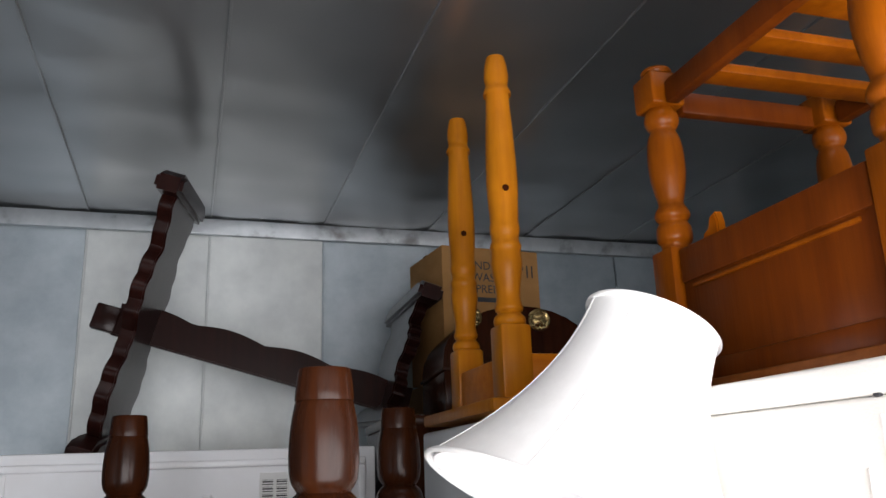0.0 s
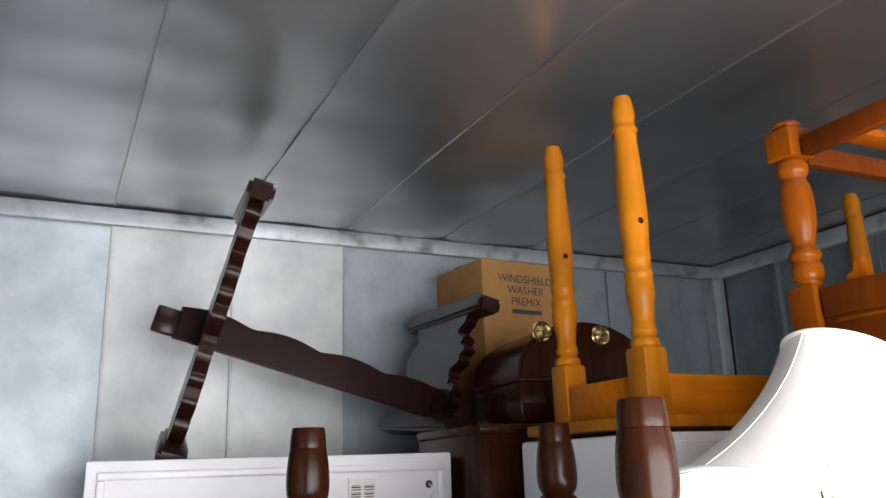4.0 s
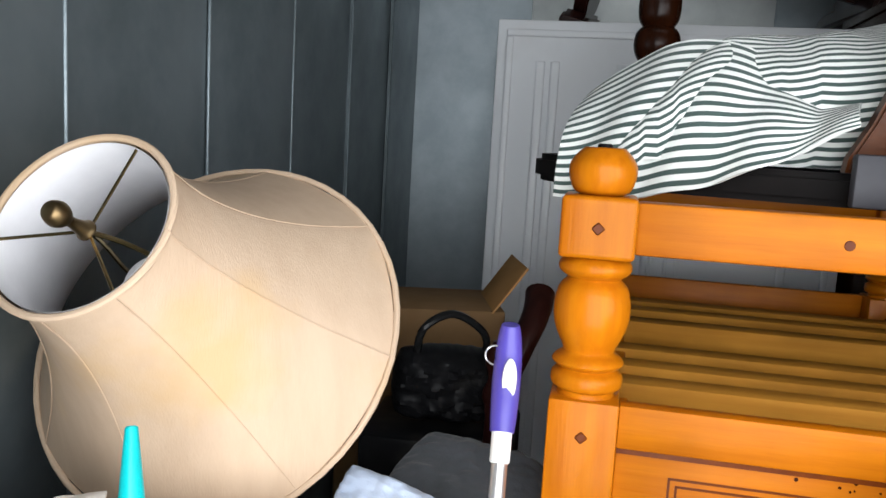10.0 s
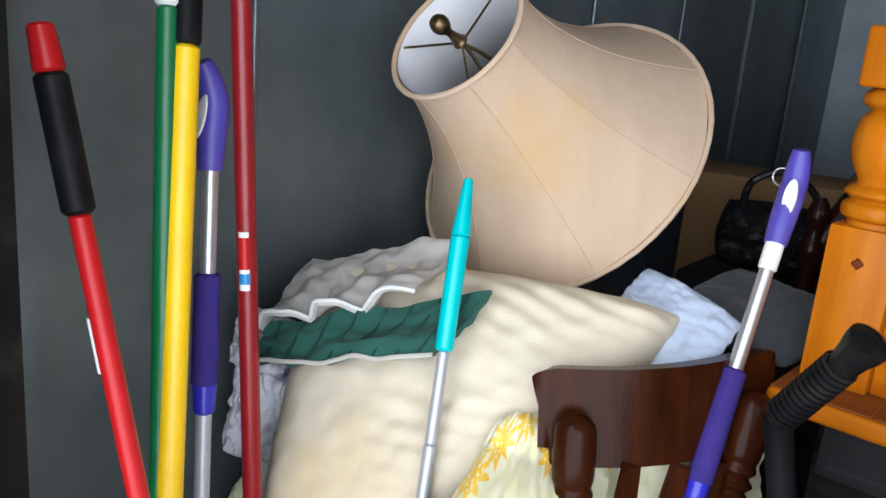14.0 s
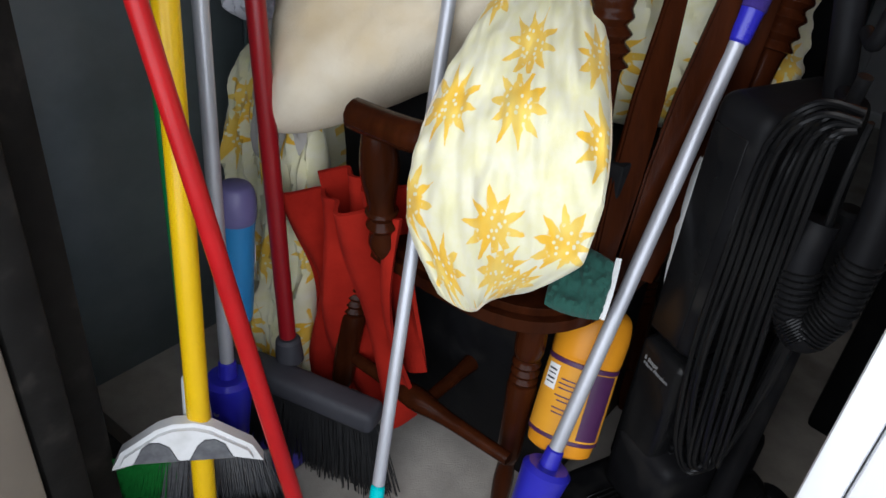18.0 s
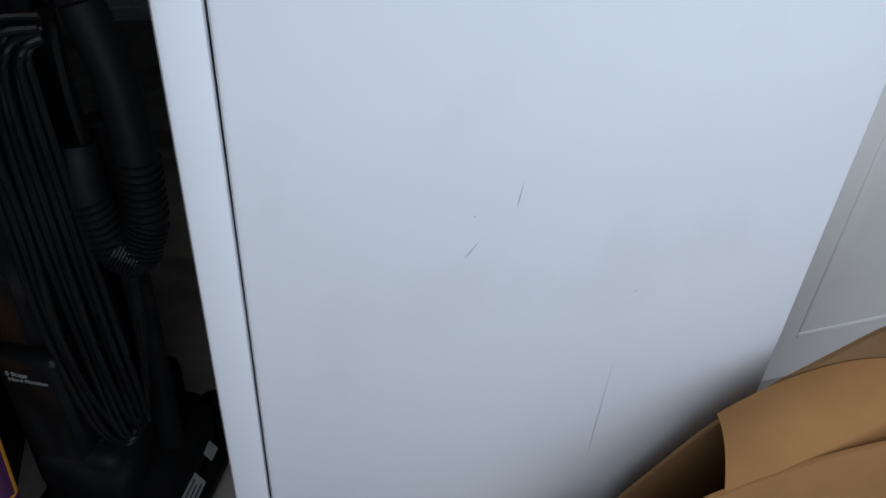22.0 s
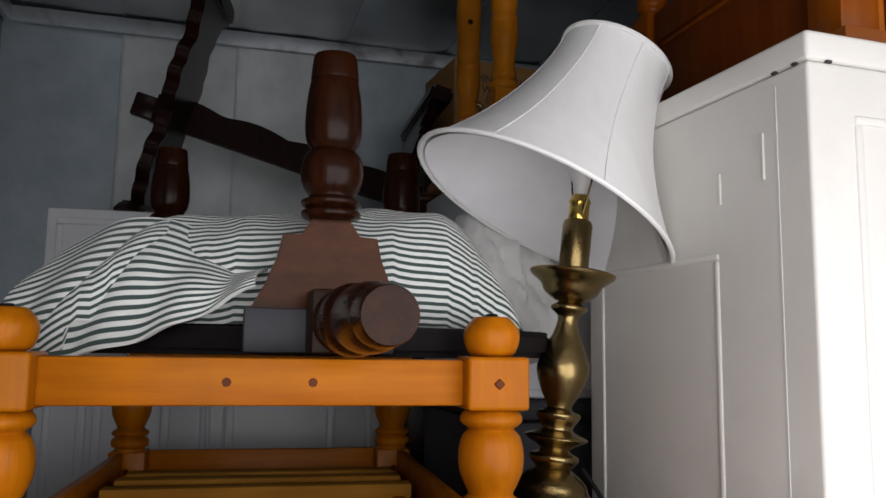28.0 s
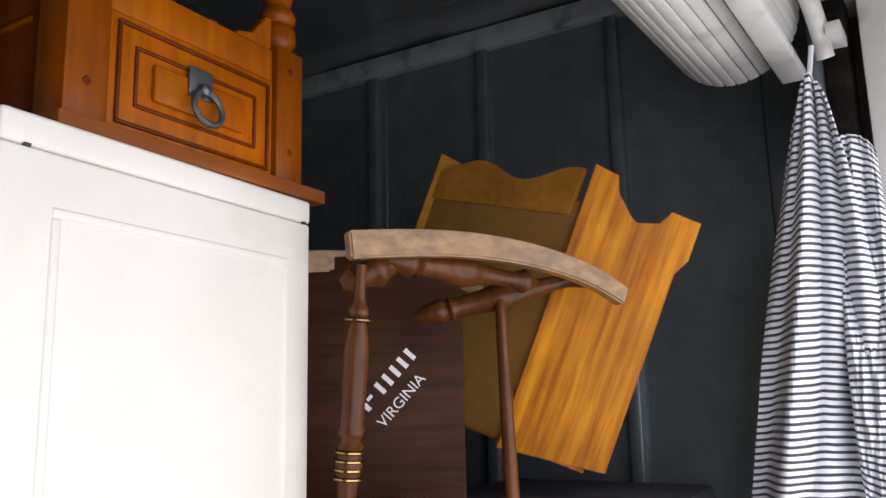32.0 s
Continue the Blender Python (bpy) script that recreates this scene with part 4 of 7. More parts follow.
part("grease_spot", lathe([(0.0005, 0), (0.016, 0.0), (0.017, 0.0003), (0.0004, 0.0004)], 20, Matrix.Translation((0.19, 0.32, CH)) @ Matrix.Diagonal((1, 0.6, 1, 1)), cap=False), material("grease_mark", (0.3, 0.16, 0.06), (0.33, 0.19, 0.08), 60, 0.6), C)
lab = part("label", prism([(0, 0.006), (0.064, 0), (0.064, 0.006), (0.071, 0.006), (0.071, 0.052), (0, 0.052)], 0.0008, Matrix.Translation((0.212, -0.0004, 0.092)) @ Matrix.Rotation(radians(90), 4, 'X'), 0), PAPER, C, "white printed label")
LM = Matrix.Translation((0.2475, -0.0016, 0.092)) @ Matrix.Rotation(radians(90), 4, 'X')
words("MIDWEST PETRO", 0.0070, LM @ Matrix.Translation((0, 0.046, 0)), PRINT_DARK, lab, depth=0.0002)
words("1000/CASE", 0.0052, LM @ Matrix.Translation((0, 0.0385, 0)), PRINT_DARK, lab, depth=0.0002)
words("ITEM #1010742", 0.0056, LM @ Matrix.Translation((0, 0.032, 0)), PRINT_DARK, lab, depth=0.0002)
for k in range(24):
    wd = 0.0004 + 0.0005 * ((k * 5) % 3)
    part("bar", box(-0.017 + k * 0.00145, 0.0175, 0, -0.017 + k * 0.00145 + wd, 0.0275, 0.0003, 0, m=LM), PRINT_DARK, lab)
for u0, u1, v in ((-0.02, 0.02, 0.0145), (-0.024, -0.014, 0.009), (0.012, 0.018, 0.009)):
    part("print_line", box(u0, v, 0, u1, v + 0.0015, 0.0003, 0, m=LM), PRINT_DARK, lab)


# ---- tables turned upside down ----
def pine_leg(parent, x, y, z_square, z_turn, z_block, z_top, half=0.043, mat=PINE_V, ball=True, fat=1.0, pegs=None):
    """Square foot of the leg, turned middle, square block and ball end with its glide, from below upward."""
    lg = part("leg", box(x - half, y - half, z_square, x + half, y + half, z_turn, 0.004), mat, parent)
    h = z_block - z_turn
    prof = [(0.036, 0), (0.036, 0.04), (0.044, 0.07), (0.044, 0.15), (0.036, 0.19), (0.040, 0.21), (0.045, 0.24), (0.040, 0.28), (0.032, 0.32), (0.038, 0.40), (0.046, 0.52), (0.047, 0.66), (0.042, 0.78), (0.033, 0.84), (0.040, 0.87), (0.045, 0.91), (0.043, 0.96), (0.034, 1.0)]
    part("turning", lathe(smooth_profile([(r * fat, q * h) for r, q in prof], 3), 32, Matrix.Translation((x, y, z_turn))), mat, lg)
    part("block", box(x - half - 0.002, y - half - 0.002, z_block, x + half + 0.002, y + half + 0.002, z_block + 0.075, 0.006, 3), mat, lg)
    t = z_top - z_block - 0.075
    if ball:
        part("ball_foot", lathe(smooth_profile([(r * fat, q * t) for r, q in ((0.026, 0), (0.035, 0.1), (0.041, 0.4), (0.039, 0.65), (0.026, 0.9), (0.020, 0.92))], 4), 32, Matrix.Translation((x, y, z_block + 0.075))), mat, lg)
        part("glide", rod((x, y, z_top - 0.1 * t), (x, y, z_top), 0.009), P_BLACK, lg, "small black glide")
    for zz, yy in [(z_block + 0.037, y - half - 0.002)] + [(q, y - half) for q in pegs or ((z_square + z_turn) / 2 + 0.062,)]:
        part("peg", box(-0.006, -0.002, -0.006, 0.006, 0.002, 0.006, 0.0015, 1, m=Matrix.Translation((x, yy, zz)) @ Matrix.Rotation(radians(45), 4, 'Y')), PINE_RED, lg, "dark square peg")
    return lg


CT = thing("coffee_table", "honey pine coffee table turned upside down behind the washer", "coffee table", pose(-0.335, 0.86, 0, 0, 0, -4.3))
TW, TL, TZ = 0.655, 1.01, 0.856
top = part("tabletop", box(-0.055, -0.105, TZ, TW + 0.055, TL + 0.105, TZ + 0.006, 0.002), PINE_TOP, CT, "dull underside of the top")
part("edge", box(-0.06, -0.11, TZ - 0.003, TW + 0.06, TL + 0.11, TZ + 0.026, 0.008, 3), PINE, top)
for k in range(6):
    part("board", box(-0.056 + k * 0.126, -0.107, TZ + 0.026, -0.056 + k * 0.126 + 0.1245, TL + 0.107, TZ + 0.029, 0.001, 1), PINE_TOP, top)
for x, y in ((0, 0), (TW, 0), (0, TL), (TW, TL)):
    pine_leg(CT, x, y, TZ + 0.029, 1.10, 1.275, 1.412)


def apron_panel(parent, x0, x1, y, z0, z1, mat=PINE, name="apron"):
    a = part(name, box(x0, y, z0, x1, y + 0.02, z1, 0.003), mat, parent)
    part("top_rail", box(x0, y - 0.006, z1 - 0.055, x1, y + 0.001, z1, 0.003), mat, a)
    part("groove", box(x0, y - 0.0035, z1 - 0.061, x1, y + 0.001, z1 - 0.055, 0), PINE_RED, a, "dark stained groove")
    u0, u1, v0, v1 = x0 + 0.065, x1 - 0.065, z0 + 0.03, z1 - 0.085
    for q in (0, 0.009):
        for bx in ((u0 + q, v0 + q, u1 - q, v0 + q + 0.003), (u0 + q, v1 - q - 0.003, u1 - q, v1 - q), (u0 + q, v0 + q, u0 + q + 0.003, v1 - q), (u1 - q - 0.003, v0 + q, u1 - q, v1 - q)):
            part("groove", box(bx[0], y - 0.001, bx[1], bx[2], y + 0.003, bx[3], 0), PINE_RED, a)
    return a


apron_panel(CT, 0.043, TW - 0.043, -0.028, TZ + 0.029, 1.098)
part("apron", box(0.043, TL + 0.01, TZ + 0.029, TW - 0.043, TL + 0.03, 1.098, 0.003), PINE, CT)
for x in (-0.028, TW + 0.008):
    part("apron", box(x, 0.043, TZ + 0.029, x + 0.02, TL - 0.043, 1.098, 0.003), PINE, CT)
for y in (0.03, 0.14, 0.27, 0.41, 0.56, 0.71, 0.85):
    s = part("slat", box(0.02, y, 1.035, TW - 0.02, y + 0.05, 1.06 + 0.012 * ((y * 10) % 2), 0.003), PINE_RAW, CT, "bare pine cross slat")
for x in (0.035, TW - 0.06):
    part("runner", box(x, 0.05, 1.015, x + 0.025, TL - 0.05, 1.055, 0.003), PINE, CT)
for y in (0, TL):
    rl = part("stretcher", box(0.044, y - 0.016, 1.28, TW - 0.044, y + 0.016, 1.345, 0.005), PINE, CT)
    for x in (0.283, 0.398):
        part("knot", rod((x, y - 0.017, 1.312), (x, y - 0.014, 1.312), 0.0062), PINE_RED, rl, "dark knot plug")


def dark_leg(parent, m=None, mat=WALNUT, feet=True):
    """Turned post with tapered end, ball and rings on a flared bracket, built from the base upward."""
    m = m or Matrix.Identity(4)
    lg = part("leg", lathe(smooth_profile([(0.036, 0.132), (0.046, 0.137), (0.046, 0.146), (0.038, 0.150), (0.046, 0.155), (0.047, 0.163), (0.036, 0.169), (0.045, 0.185), (0.050, 0.207), (0.046, 0.232), (0.034, 0.246)], 4) + smooth_profile([(0.036, 0.249), (0.043, 0.262), (0.0455, 0.290), (0.043, 0.33), (0.0385, 0.356), (0.0375, 0.358), (0.0365, 0.361), (0.0385, 0.363), (0.035, 0.398), (0.032, 0.402)], 3), 36, m), mat, parent)
    prof = [(-0.125, -0.034), (0.125, -0.034), (0.122, -0.015), (0.098, 0.03), (0.082, 0.07), (0.074, 0.106), (0.046, 0.108), (0.03, 0.132), (-0.03, 0.132), (-0.046, 0.108), (-0.074, 0.106), (-0.082, 0.07), (-0.098, 0.03), (-0.122, -0.015)]
    for q in (0, 90) if feet else ():
        part("bracket", prism(prof if q == 0 else [(max(x, 0.0), z) for x, z in prof if x > -0.04 or z < -0.03], 0.026, m @ Matrix.Rotation(radians(q), 4, 'Z') @ Matrix.Translation((0, 0.013, 0)) @ Matrix.Rotation(radians(90), 4, 'X'), 0.004), BRACKET, lg, "flared shaped bracket")
    return lg


DT = thing("dark_table", "dark walnut table turned upside down, black top underneath", "table", pose(0.097, 0.953, 1.419, 0, 0, -20))
oval = []
for k in range(48):
    a = 2 * math.pi * k / 48
    c, s = math.cos(a), math.sin(a)
    oval.append((-0.135 + 0.505 * math.copysign(abs(c) ** 0.55, c), 0.45 + 0.47 * math.copysign(abs(s) ** 0.55, s)))
part("tabletop", prism(oval, 0.045, Matrix.Translation((0, 0, -0.0725)), 0.010), BLACK_TOP, DT, "black lacquered top with rounded ends")
inv = DT.matrix_world.inverted()
for p in ((0.097, 0.953, 0), (-0.188, 1.70, 0), (0.352, 1.575, 0)):
    q = inv @ Vector(p)
    dark_leg(DT, Matrix.Translation((q.x, q.y, 0.008)) @ Matrix.Rotation(radians(20), 4, 'Z'))
LL = thing("loose_table_leg", "loose dark turned table leg lying end-on over the pine stretcher", "table leg", pose(0.100, 0.968, 1.397, 90, 0, 2))
dark_leg(LL, feet=False)
part("mount_block", box(-0.046, -0.046, 0.070, 0.046, 0.046, 0.133, 0.005), WALNUT_X, LL)
part("mount_plate", box(-0.135, -0.046, 0.052, 0.09, 0.020, 0.070, 0.004), P_CHAR, LL, "flat dark mounting board")

PT = thing("pine_table", "yellow pine table upside down with thin turned legs", "side table", pose(0.598, 1.525, 1.84, 0, 0, 0))


def thin_leg(parent, x, y, lean=(0, 0)):
    prof = [(0.026, 0.16), (0.035, 0.165), (0.035, 0.18), (0.026, 0.19), (0.032, 0.2), (0.027, 0.225), (0.03, 0.26), (0.036, 0.30), (0.034, 0.33), (0.036, 0.345), (0.031, 0.36), (0.035, 0.385), (0.033, 0.41), (0.037, 0.50), (0.033, 0.62), (0.028, 0.715), (0.033, 0.72), (0.033, 0.73), (0.027, 0.745), (0.03, 0.77), (0.027, 0.80), (0.022, 0.822)]
    lg = part("leg", lathe(smooth_profile(prof, 3), 28, Matrix.Translation((x, y, 0))), PINE_LIGHT, parent)
    part("block", box(x - 0.036, y - 0.036, 0.0, x + 0.036, y + 0.036, 0.163, 0.008), PINE_LIGHT, lg)
    part("knot", rod((x - 0.006, y - 0.0375, 0.475), (x - 0.006, y - 0.034, 0.475), 0.008), CHAIRWOOD, lg)
    return lg


for x, y in ((0, 0), (0.02, 0.36), (1.30, 0.0), (1.31, 0.34)):
    thin_leg(PT, x, y)
part("tabletop", box(-0.08, -0.08, -0.028, 1.40, 0.44, 0.0, 0.006), PINE_LIGHT, PT)
for bx in ((0.036, -0.02, 1.26, 0.0), (0.05, 0.36, 1.26, 0.38)):
    part("apron", box(bx[0], bx[1], 0.0, bx[2], bx[3], 0.10, 0.004), PINE, PT)
for x in (-0.01, 1.29):
    part("apron", box(x, 0.036, 0.0, x + 0.02, 0.325, 0.10, 0.004), PINE, PT)

WC = thing("white_cabinet", "plain white cabinet behind the upside-down tables", "cabinet", pose(0.53, 1.42, 0))
part("body", box(0, 0, 1.25, 1.2, 0.6, 1.80, 0.01), ENAMEL, WC)
part("door", box(0.012, -0.016, 1.27, 0.59, 0.0, 1.78, 0.006), ENAMEL, WC)
part("door", box(0.61, -0.016, 1.27, 1.188, 0.0, 1.78, 0.006), ENAMEL, WC)

# added dark box: the darkness below the cabinet built as an object
DB = thing("dark_support", "added dark box standing for the gloom under the white cabinet", "bin", pose(0.53, 1.42, 0), "dark bins")
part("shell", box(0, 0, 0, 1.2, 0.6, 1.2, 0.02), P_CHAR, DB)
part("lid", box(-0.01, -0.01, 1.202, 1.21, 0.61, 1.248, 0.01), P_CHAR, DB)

ET = thing("end_table", "honey pine end table turned upside down on the refrigerator", "end table", pose(0.848, 0.677, 1.808, 0, 0, -0.5))
EW, EL = 0.432, 0.565
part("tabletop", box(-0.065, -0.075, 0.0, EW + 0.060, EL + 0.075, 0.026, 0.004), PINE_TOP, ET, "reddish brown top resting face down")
for x, y in ((0, 0), (EW, 0), (0, EL), (EW, EL)):
    pine_leg(ET, x, y, 0.029, 0.300, 0.61, 0.71, 0.036, mat=PINE_SHADED, fat=0.80, pegs=(0.094, 0.257))
dr = part("drawer_front", box(0.040, -0.028, 0.036, EW - 0.040, 0.0, 0.226, 0.003), PINE_ET, ET)
for q, dd in ((0.012, 0.012), (0.045, 0.009)):
    for bx in ((0.040 + q, 0.036 + q, EW - 0.040 - q, 0.042 + q), (0.040 + q, 0.220 - q, EW - 0.040 - q, 0.226 - q), (0.040 + q, 0.042 + q, 0.046 + q, 0.220 - q), (EW - 0.046 - q, 0.042 + q, EW - 0.040 - q, 0.220 - q)):
        part("moulding", box(bx[0], -0.028 - dd * 0.5, bx[1], bx[2], -0.024, bx[3], 0.002, 2), PINE_RED, dr, "dark moulding")
part("field", box(0.118, -0.037, 0.100, EW - 0.118, -0.027, 0.162, 0.006, 2), PINE_ET, dr)
part("rail", box(0.037, -0.024, 0.228, EW - 0.037, 0.004, 0.290, 0.003), PINE_ET, ET)
for s in (-1, 1):
    outl = [(0, 0), (0.095, 0), (0.085, 0.010), (0.05, 0.020), (0.026, 0.05), (0.014, 0.066), (0.0, 0.066)]
    part("corner_bracket", prism([(s * a, c) for a, c in outl], 0.022, Matrix.Translation((0.037 if s > 0 else EW - 0.037, 0.002, 0.290)) @ Matrix.Rotation(radians(90), 4, 'X'), 0.002), PINE_ET, ET)
hp = part("handle_plate", box(EW / 2 - 0.034, -0.042, 0.130, EW / 2 + 0.018, -0.0375, 0.182, 0.002), IRON, dr, "square pewter plate")
R = Matrix.Translation((EW / 2 - 0.003, -0.054, 0.112)) @ Matrix.Rotation(radians(80), 4, 'X')
pts = [R @ Vector((0.030 * math.cos(2 * math.pi * k / 24), 0.030 * math.sin(2 * math.pi * k / 24), 0)) for k in range(25)]
part("ring_pull", tube(pts, 0.0055, 8, sub=2), IRON, dr, "round pewter ring pull")
part("boss", lathe([(0.0, 0), (0.013, 0), (0.010, 0.012), (0.002, 0.016)], 16, Matrix.Translation((EW / 2 - 0.006, -0.042, 0.144)) @ Matrix.Rotation(radians(90), 4, 'X'), cap=False), IRON, hp)
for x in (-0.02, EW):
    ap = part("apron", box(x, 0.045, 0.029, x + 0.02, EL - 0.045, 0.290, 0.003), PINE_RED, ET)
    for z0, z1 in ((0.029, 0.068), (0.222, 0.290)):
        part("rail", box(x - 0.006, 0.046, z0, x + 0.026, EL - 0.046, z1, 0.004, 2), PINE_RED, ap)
    part("moulding", box(x - 0.004, 0.075, 0.208, x + 0.024, EL - 0.075, 0.216, 0.002, 2), PINE_SHADED, ap)
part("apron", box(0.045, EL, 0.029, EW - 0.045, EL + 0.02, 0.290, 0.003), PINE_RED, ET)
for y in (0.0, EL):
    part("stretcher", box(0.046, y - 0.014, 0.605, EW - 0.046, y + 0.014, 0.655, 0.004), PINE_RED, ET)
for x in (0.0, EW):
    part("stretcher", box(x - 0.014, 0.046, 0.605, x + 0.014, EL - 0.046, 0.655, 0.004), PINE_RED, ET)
for y in (0.12, 0.25, 0.38):
    part("shelf_slat", box(0.015, y, 0.61, EW - 0.015, y + 0.055, 0.63, 0.003), PINE_SHADED, ET)
for x, y, rz in ((-0.004, 0.42, 90), (EW - 0.11, EL + 0.004, 0)):
    part("corner_bracket", prism([(0, 0), (0.05, 0), (0.046, 0.018), (0.03, 0.024), (0.022, 0.045), (0.006, 0.05), (0.0, 0.03)], 0.02, Matrix.Translation((x, y, 0.290)) @ Matrix.Rotation(radians(rz), 4, 'Z') @ Matrix.Rotation(radians(90), 4, 'X'), 0.003), PINE_ET, ET)
# small dark specks in the pine
rs = random.Random(5)
for k in range(16):
    x, z = (rs.uniform(0.25, 0.36), rs.uniform(1.025, 1.04)) if k < 11 else (rs.uniform(0.06, 0.58), rs.uniform(0.90, 1.07))
    part("speck", rod((x, -0.0295, z), (x, -0.0275, z), rs.uniform(0.0012, 0.0026), None, 8), CHAIRWOOD, CT)

# unseen support, black so that the void under the table stays dark
CR = thing("under_table_box", "added black box filling the dark void under the coffee table", "crate", pose(-0.20, 0.95, 0, 0, 0, -5.5))
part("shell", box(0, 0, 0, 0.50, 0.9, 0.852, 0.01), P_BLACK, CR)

# ---- striped bedding and lamp ----


def bag_bend(p):
    q = Vector((p.x, p.y, p.z))
    e = max(0.0, (-p.x - 0.20) / 0.25)
    q.z -= 0.14 * min(e, 1.6) ** 1.5 + 0.11 * max(0.0, (p.x - 0.25) / 0.2) ** 1.5
    q.z += 0.02 * math.sin(p.x * 7 + 0.6) + 0.30 * p.y * (0.35 if p.y < 0 else 0.0)
    fold = math.sin(p.x * 30 - p.y * 24 + 2.5 * math.sin(p.x * 6)) * (0.3 + min(1.0, abs(p.x) * 2.2))
    q.z += 0.006 * fold * (1 if p.z > 0 else 0)
    q.y -= 0.10 * e + 0.005 * fold
    if p.z < 0:
        q.z = max(q.z, -0.085 if p.x > -0.33 else q.z)
    return q


SB = thing("striped_duvet", "green and white striped bedding heaped over the dark table", "bedding", pose(0.075, 1.27, 1.480, 0, 0, -6))
part("cover", pillow(0.86, 0.54, 0.25, bag_bend, 84, 1.7, 0.010, (1, 1), metric=True), STRIPE_GREEN, SB)
part("fold", pillow(0.24, 0.34, 0.12, lambda p: (p.x + 0.31 + 0.1 * p.y, p.y + 0.02, p.z - 0.035 - 0.6 * max(0.0, p.x) ** 1.4), 48, 6.1, 0.012, (0.4, 0.63), metric=True), STRIPE_GREEN, SB, "bunched end of the cover")
SBI = SB.matrix_world.inverted()


def drape_at(u, v):
    top = Vector((-0.345 + 0.375 * u, 1.15 - 0.08 * u, 1.485 + 0.085 * math.sin(math.pi * min(1.0, u * 1.15))))
    low = Vector((-0.395 + 0.38 * u, 1.03 - 0.08 * u, 1.335 + 0.115 * u ** 1.4 - 0.02 * math.sin(math.pi * u)))
    w = top.lerp(low, v)
    out = 0.03 * math.sin(math.pi * v) + 0.007 * math.sin(u * 24 + v * 4) * (0.3 + 0.7 * v)
    return SBI @ (w + Vector((-0.4, -0.9, 0.25)) * out)


part("drape", sheet(drape_at, 64, 28, 0.006, (0.42, 0.36)), STRIPE_GREEN, SB, "loose flap of the cover over the table edge")
SP = thing("striped_pillow", "dusky purple and white striped pillow behind the bedding", "pillow", pose(0.05, 1.55, 1.475, 8, 0, 14))
part("case", pillow(0.46, 0.32, 0.17, None, 48, 12.3, 0.012, (1, 1), metric=True), STRIPE_PURPLE, SP)
WP = thing("white_pillow", "plain white pillow behind the striped bedding", "pillow", pose(0.53, 1.30, 1.50, 62, 0, 8))
part("case", pillow(0.22, 0.36, 0.14, None, 32, 3.3, 0.02), WHITE_COTTON, WP)


def shade(parent, m, r0, r1, h, outer, ribs=8, curve=1.9):
    """Bell lampshade: outer cloth in gores, lining, rolled rims and seams; z runs from the wide to the narrow rim."""
    rows = [(r1 + (r0 - r1) * (1 - q / 20) ** curve, h * q / 20) for q in range(21)]
    seg = ribs * 10
    b = bmesh.new()

    def ring(r, z, k):
        a = 2 * math.pi * k / seg
        ph = (k % 10) / 10
        rr = r * (1 - 0.022 * math.sin(math.pi * ph))
        return (rr * math.cos(a), rr * math.sin(a), z)
    vs = [[b.verts.new(ring(r, z, k)) for k in range(seg)] for r, z in rows]
    for p, q in zip(vs, vs[1:]):
        for k in range(seg):
            b.faces.new((p[k], p[(k + 1) % seg], q[(k + 1) % seg], q[k]))
    b.transform(m)
    sh = part("shade", b, outer, parent)
    inner = [(r * 0.965 - 0.003, z) for r, z in rows]
    li = lathe(inner, seg, m, cap=False)
    bmesh.ops.reverse_faces(li, faces=li.faces[:])
    part("lining", li, SHADE_IN, sh, "white lining")
    for r, z in (rows[0], rows[-1]):
        part("rim", tube([m @ Vector((r * math.cos(a), r * math.sin(a), z)) for a in [2 * math.pi * k / 48 for k in range(49)]], 0.0045, 8, sub=1), outer, sh)
    for k in range(ribs):
        a = 2 * math.pi * k / ribs
        part("seam", tube([m @ Vector(((r + 0.0008) * math.cos(a), (r + 0.0004) * math.sin(a), z)) for r, z in rows[::4]], 0.0007, 6, sub=3), outer, sh)
    return sh


LP = thing("table_lamp", "tall antique brass lamp with a tilted white bell shade", "lamp")
AX = along((0.488, 1.0, 1.083), (0.556, 1.0, 1.66)) @ Matrix.Diagonal((0.95, 0.95, 0.925, 1))
part("base", lathe(smooth_profile([(0.080, 0), (0.083, 0.012), (0.080, 0.03), (0.068, 0.045), (0.062, 0.06), (0.045, 0.075), (0.030, 0.085)], 4), 40, AX), BRASS, LP, "stepped brass base")
part("column", lathe(smooth_profile([(r * 1.2, z) for r, z in [(0.026, 0.085), (0.036, 0.098), (0.036, 0.108), (0.022, 0.118), (0.044, 0.135), (0.047, 0.142), (0.024, 0.155), (0.032, 0.175), (0.033, 0.185), (0.019, 0.195), (0.030, 0.225), (0.040, 0.262), (0.034, 0.295), (0.020, 0.335), (0.016, 0.365), (0.027, 0.378), (0.027, 0.386), (0.017, 0.395), (0.03, 0.41)]], 4), 36, AX), BRASS, LP)
part("cup", lathe(smooth_profile([(0.026, 0.395), (0.048, 0.41), (0.058, 0.428), (0.076, 0.442), (0.079, 0.452), (0.055, 0.455), (0.026, 0.456)], 3), 40, AX), BRASS, LP, "flared brass cup")
part("candle_tube", lathe([(0.026, 0.45), (0.028, 0.46), (0.028, 0.545), (0.025, 0.553), (0.012, 0.553)], 28, AX), BRASS, LP)
sk = part("socket", lathe(smooth_profile([(0.012, 0.55), (0.019, 0.556), (0.019, 0.585), (0.021, 0.59), (0.017, 0.60), (0.014, 0.605)], 3), 24, AX), material("bright_brass", (0.75, 0.52, 0.13), (0.62, 0.42, 0.1), 10, 0.18, metal=1.0), LP, "bright brass socket")
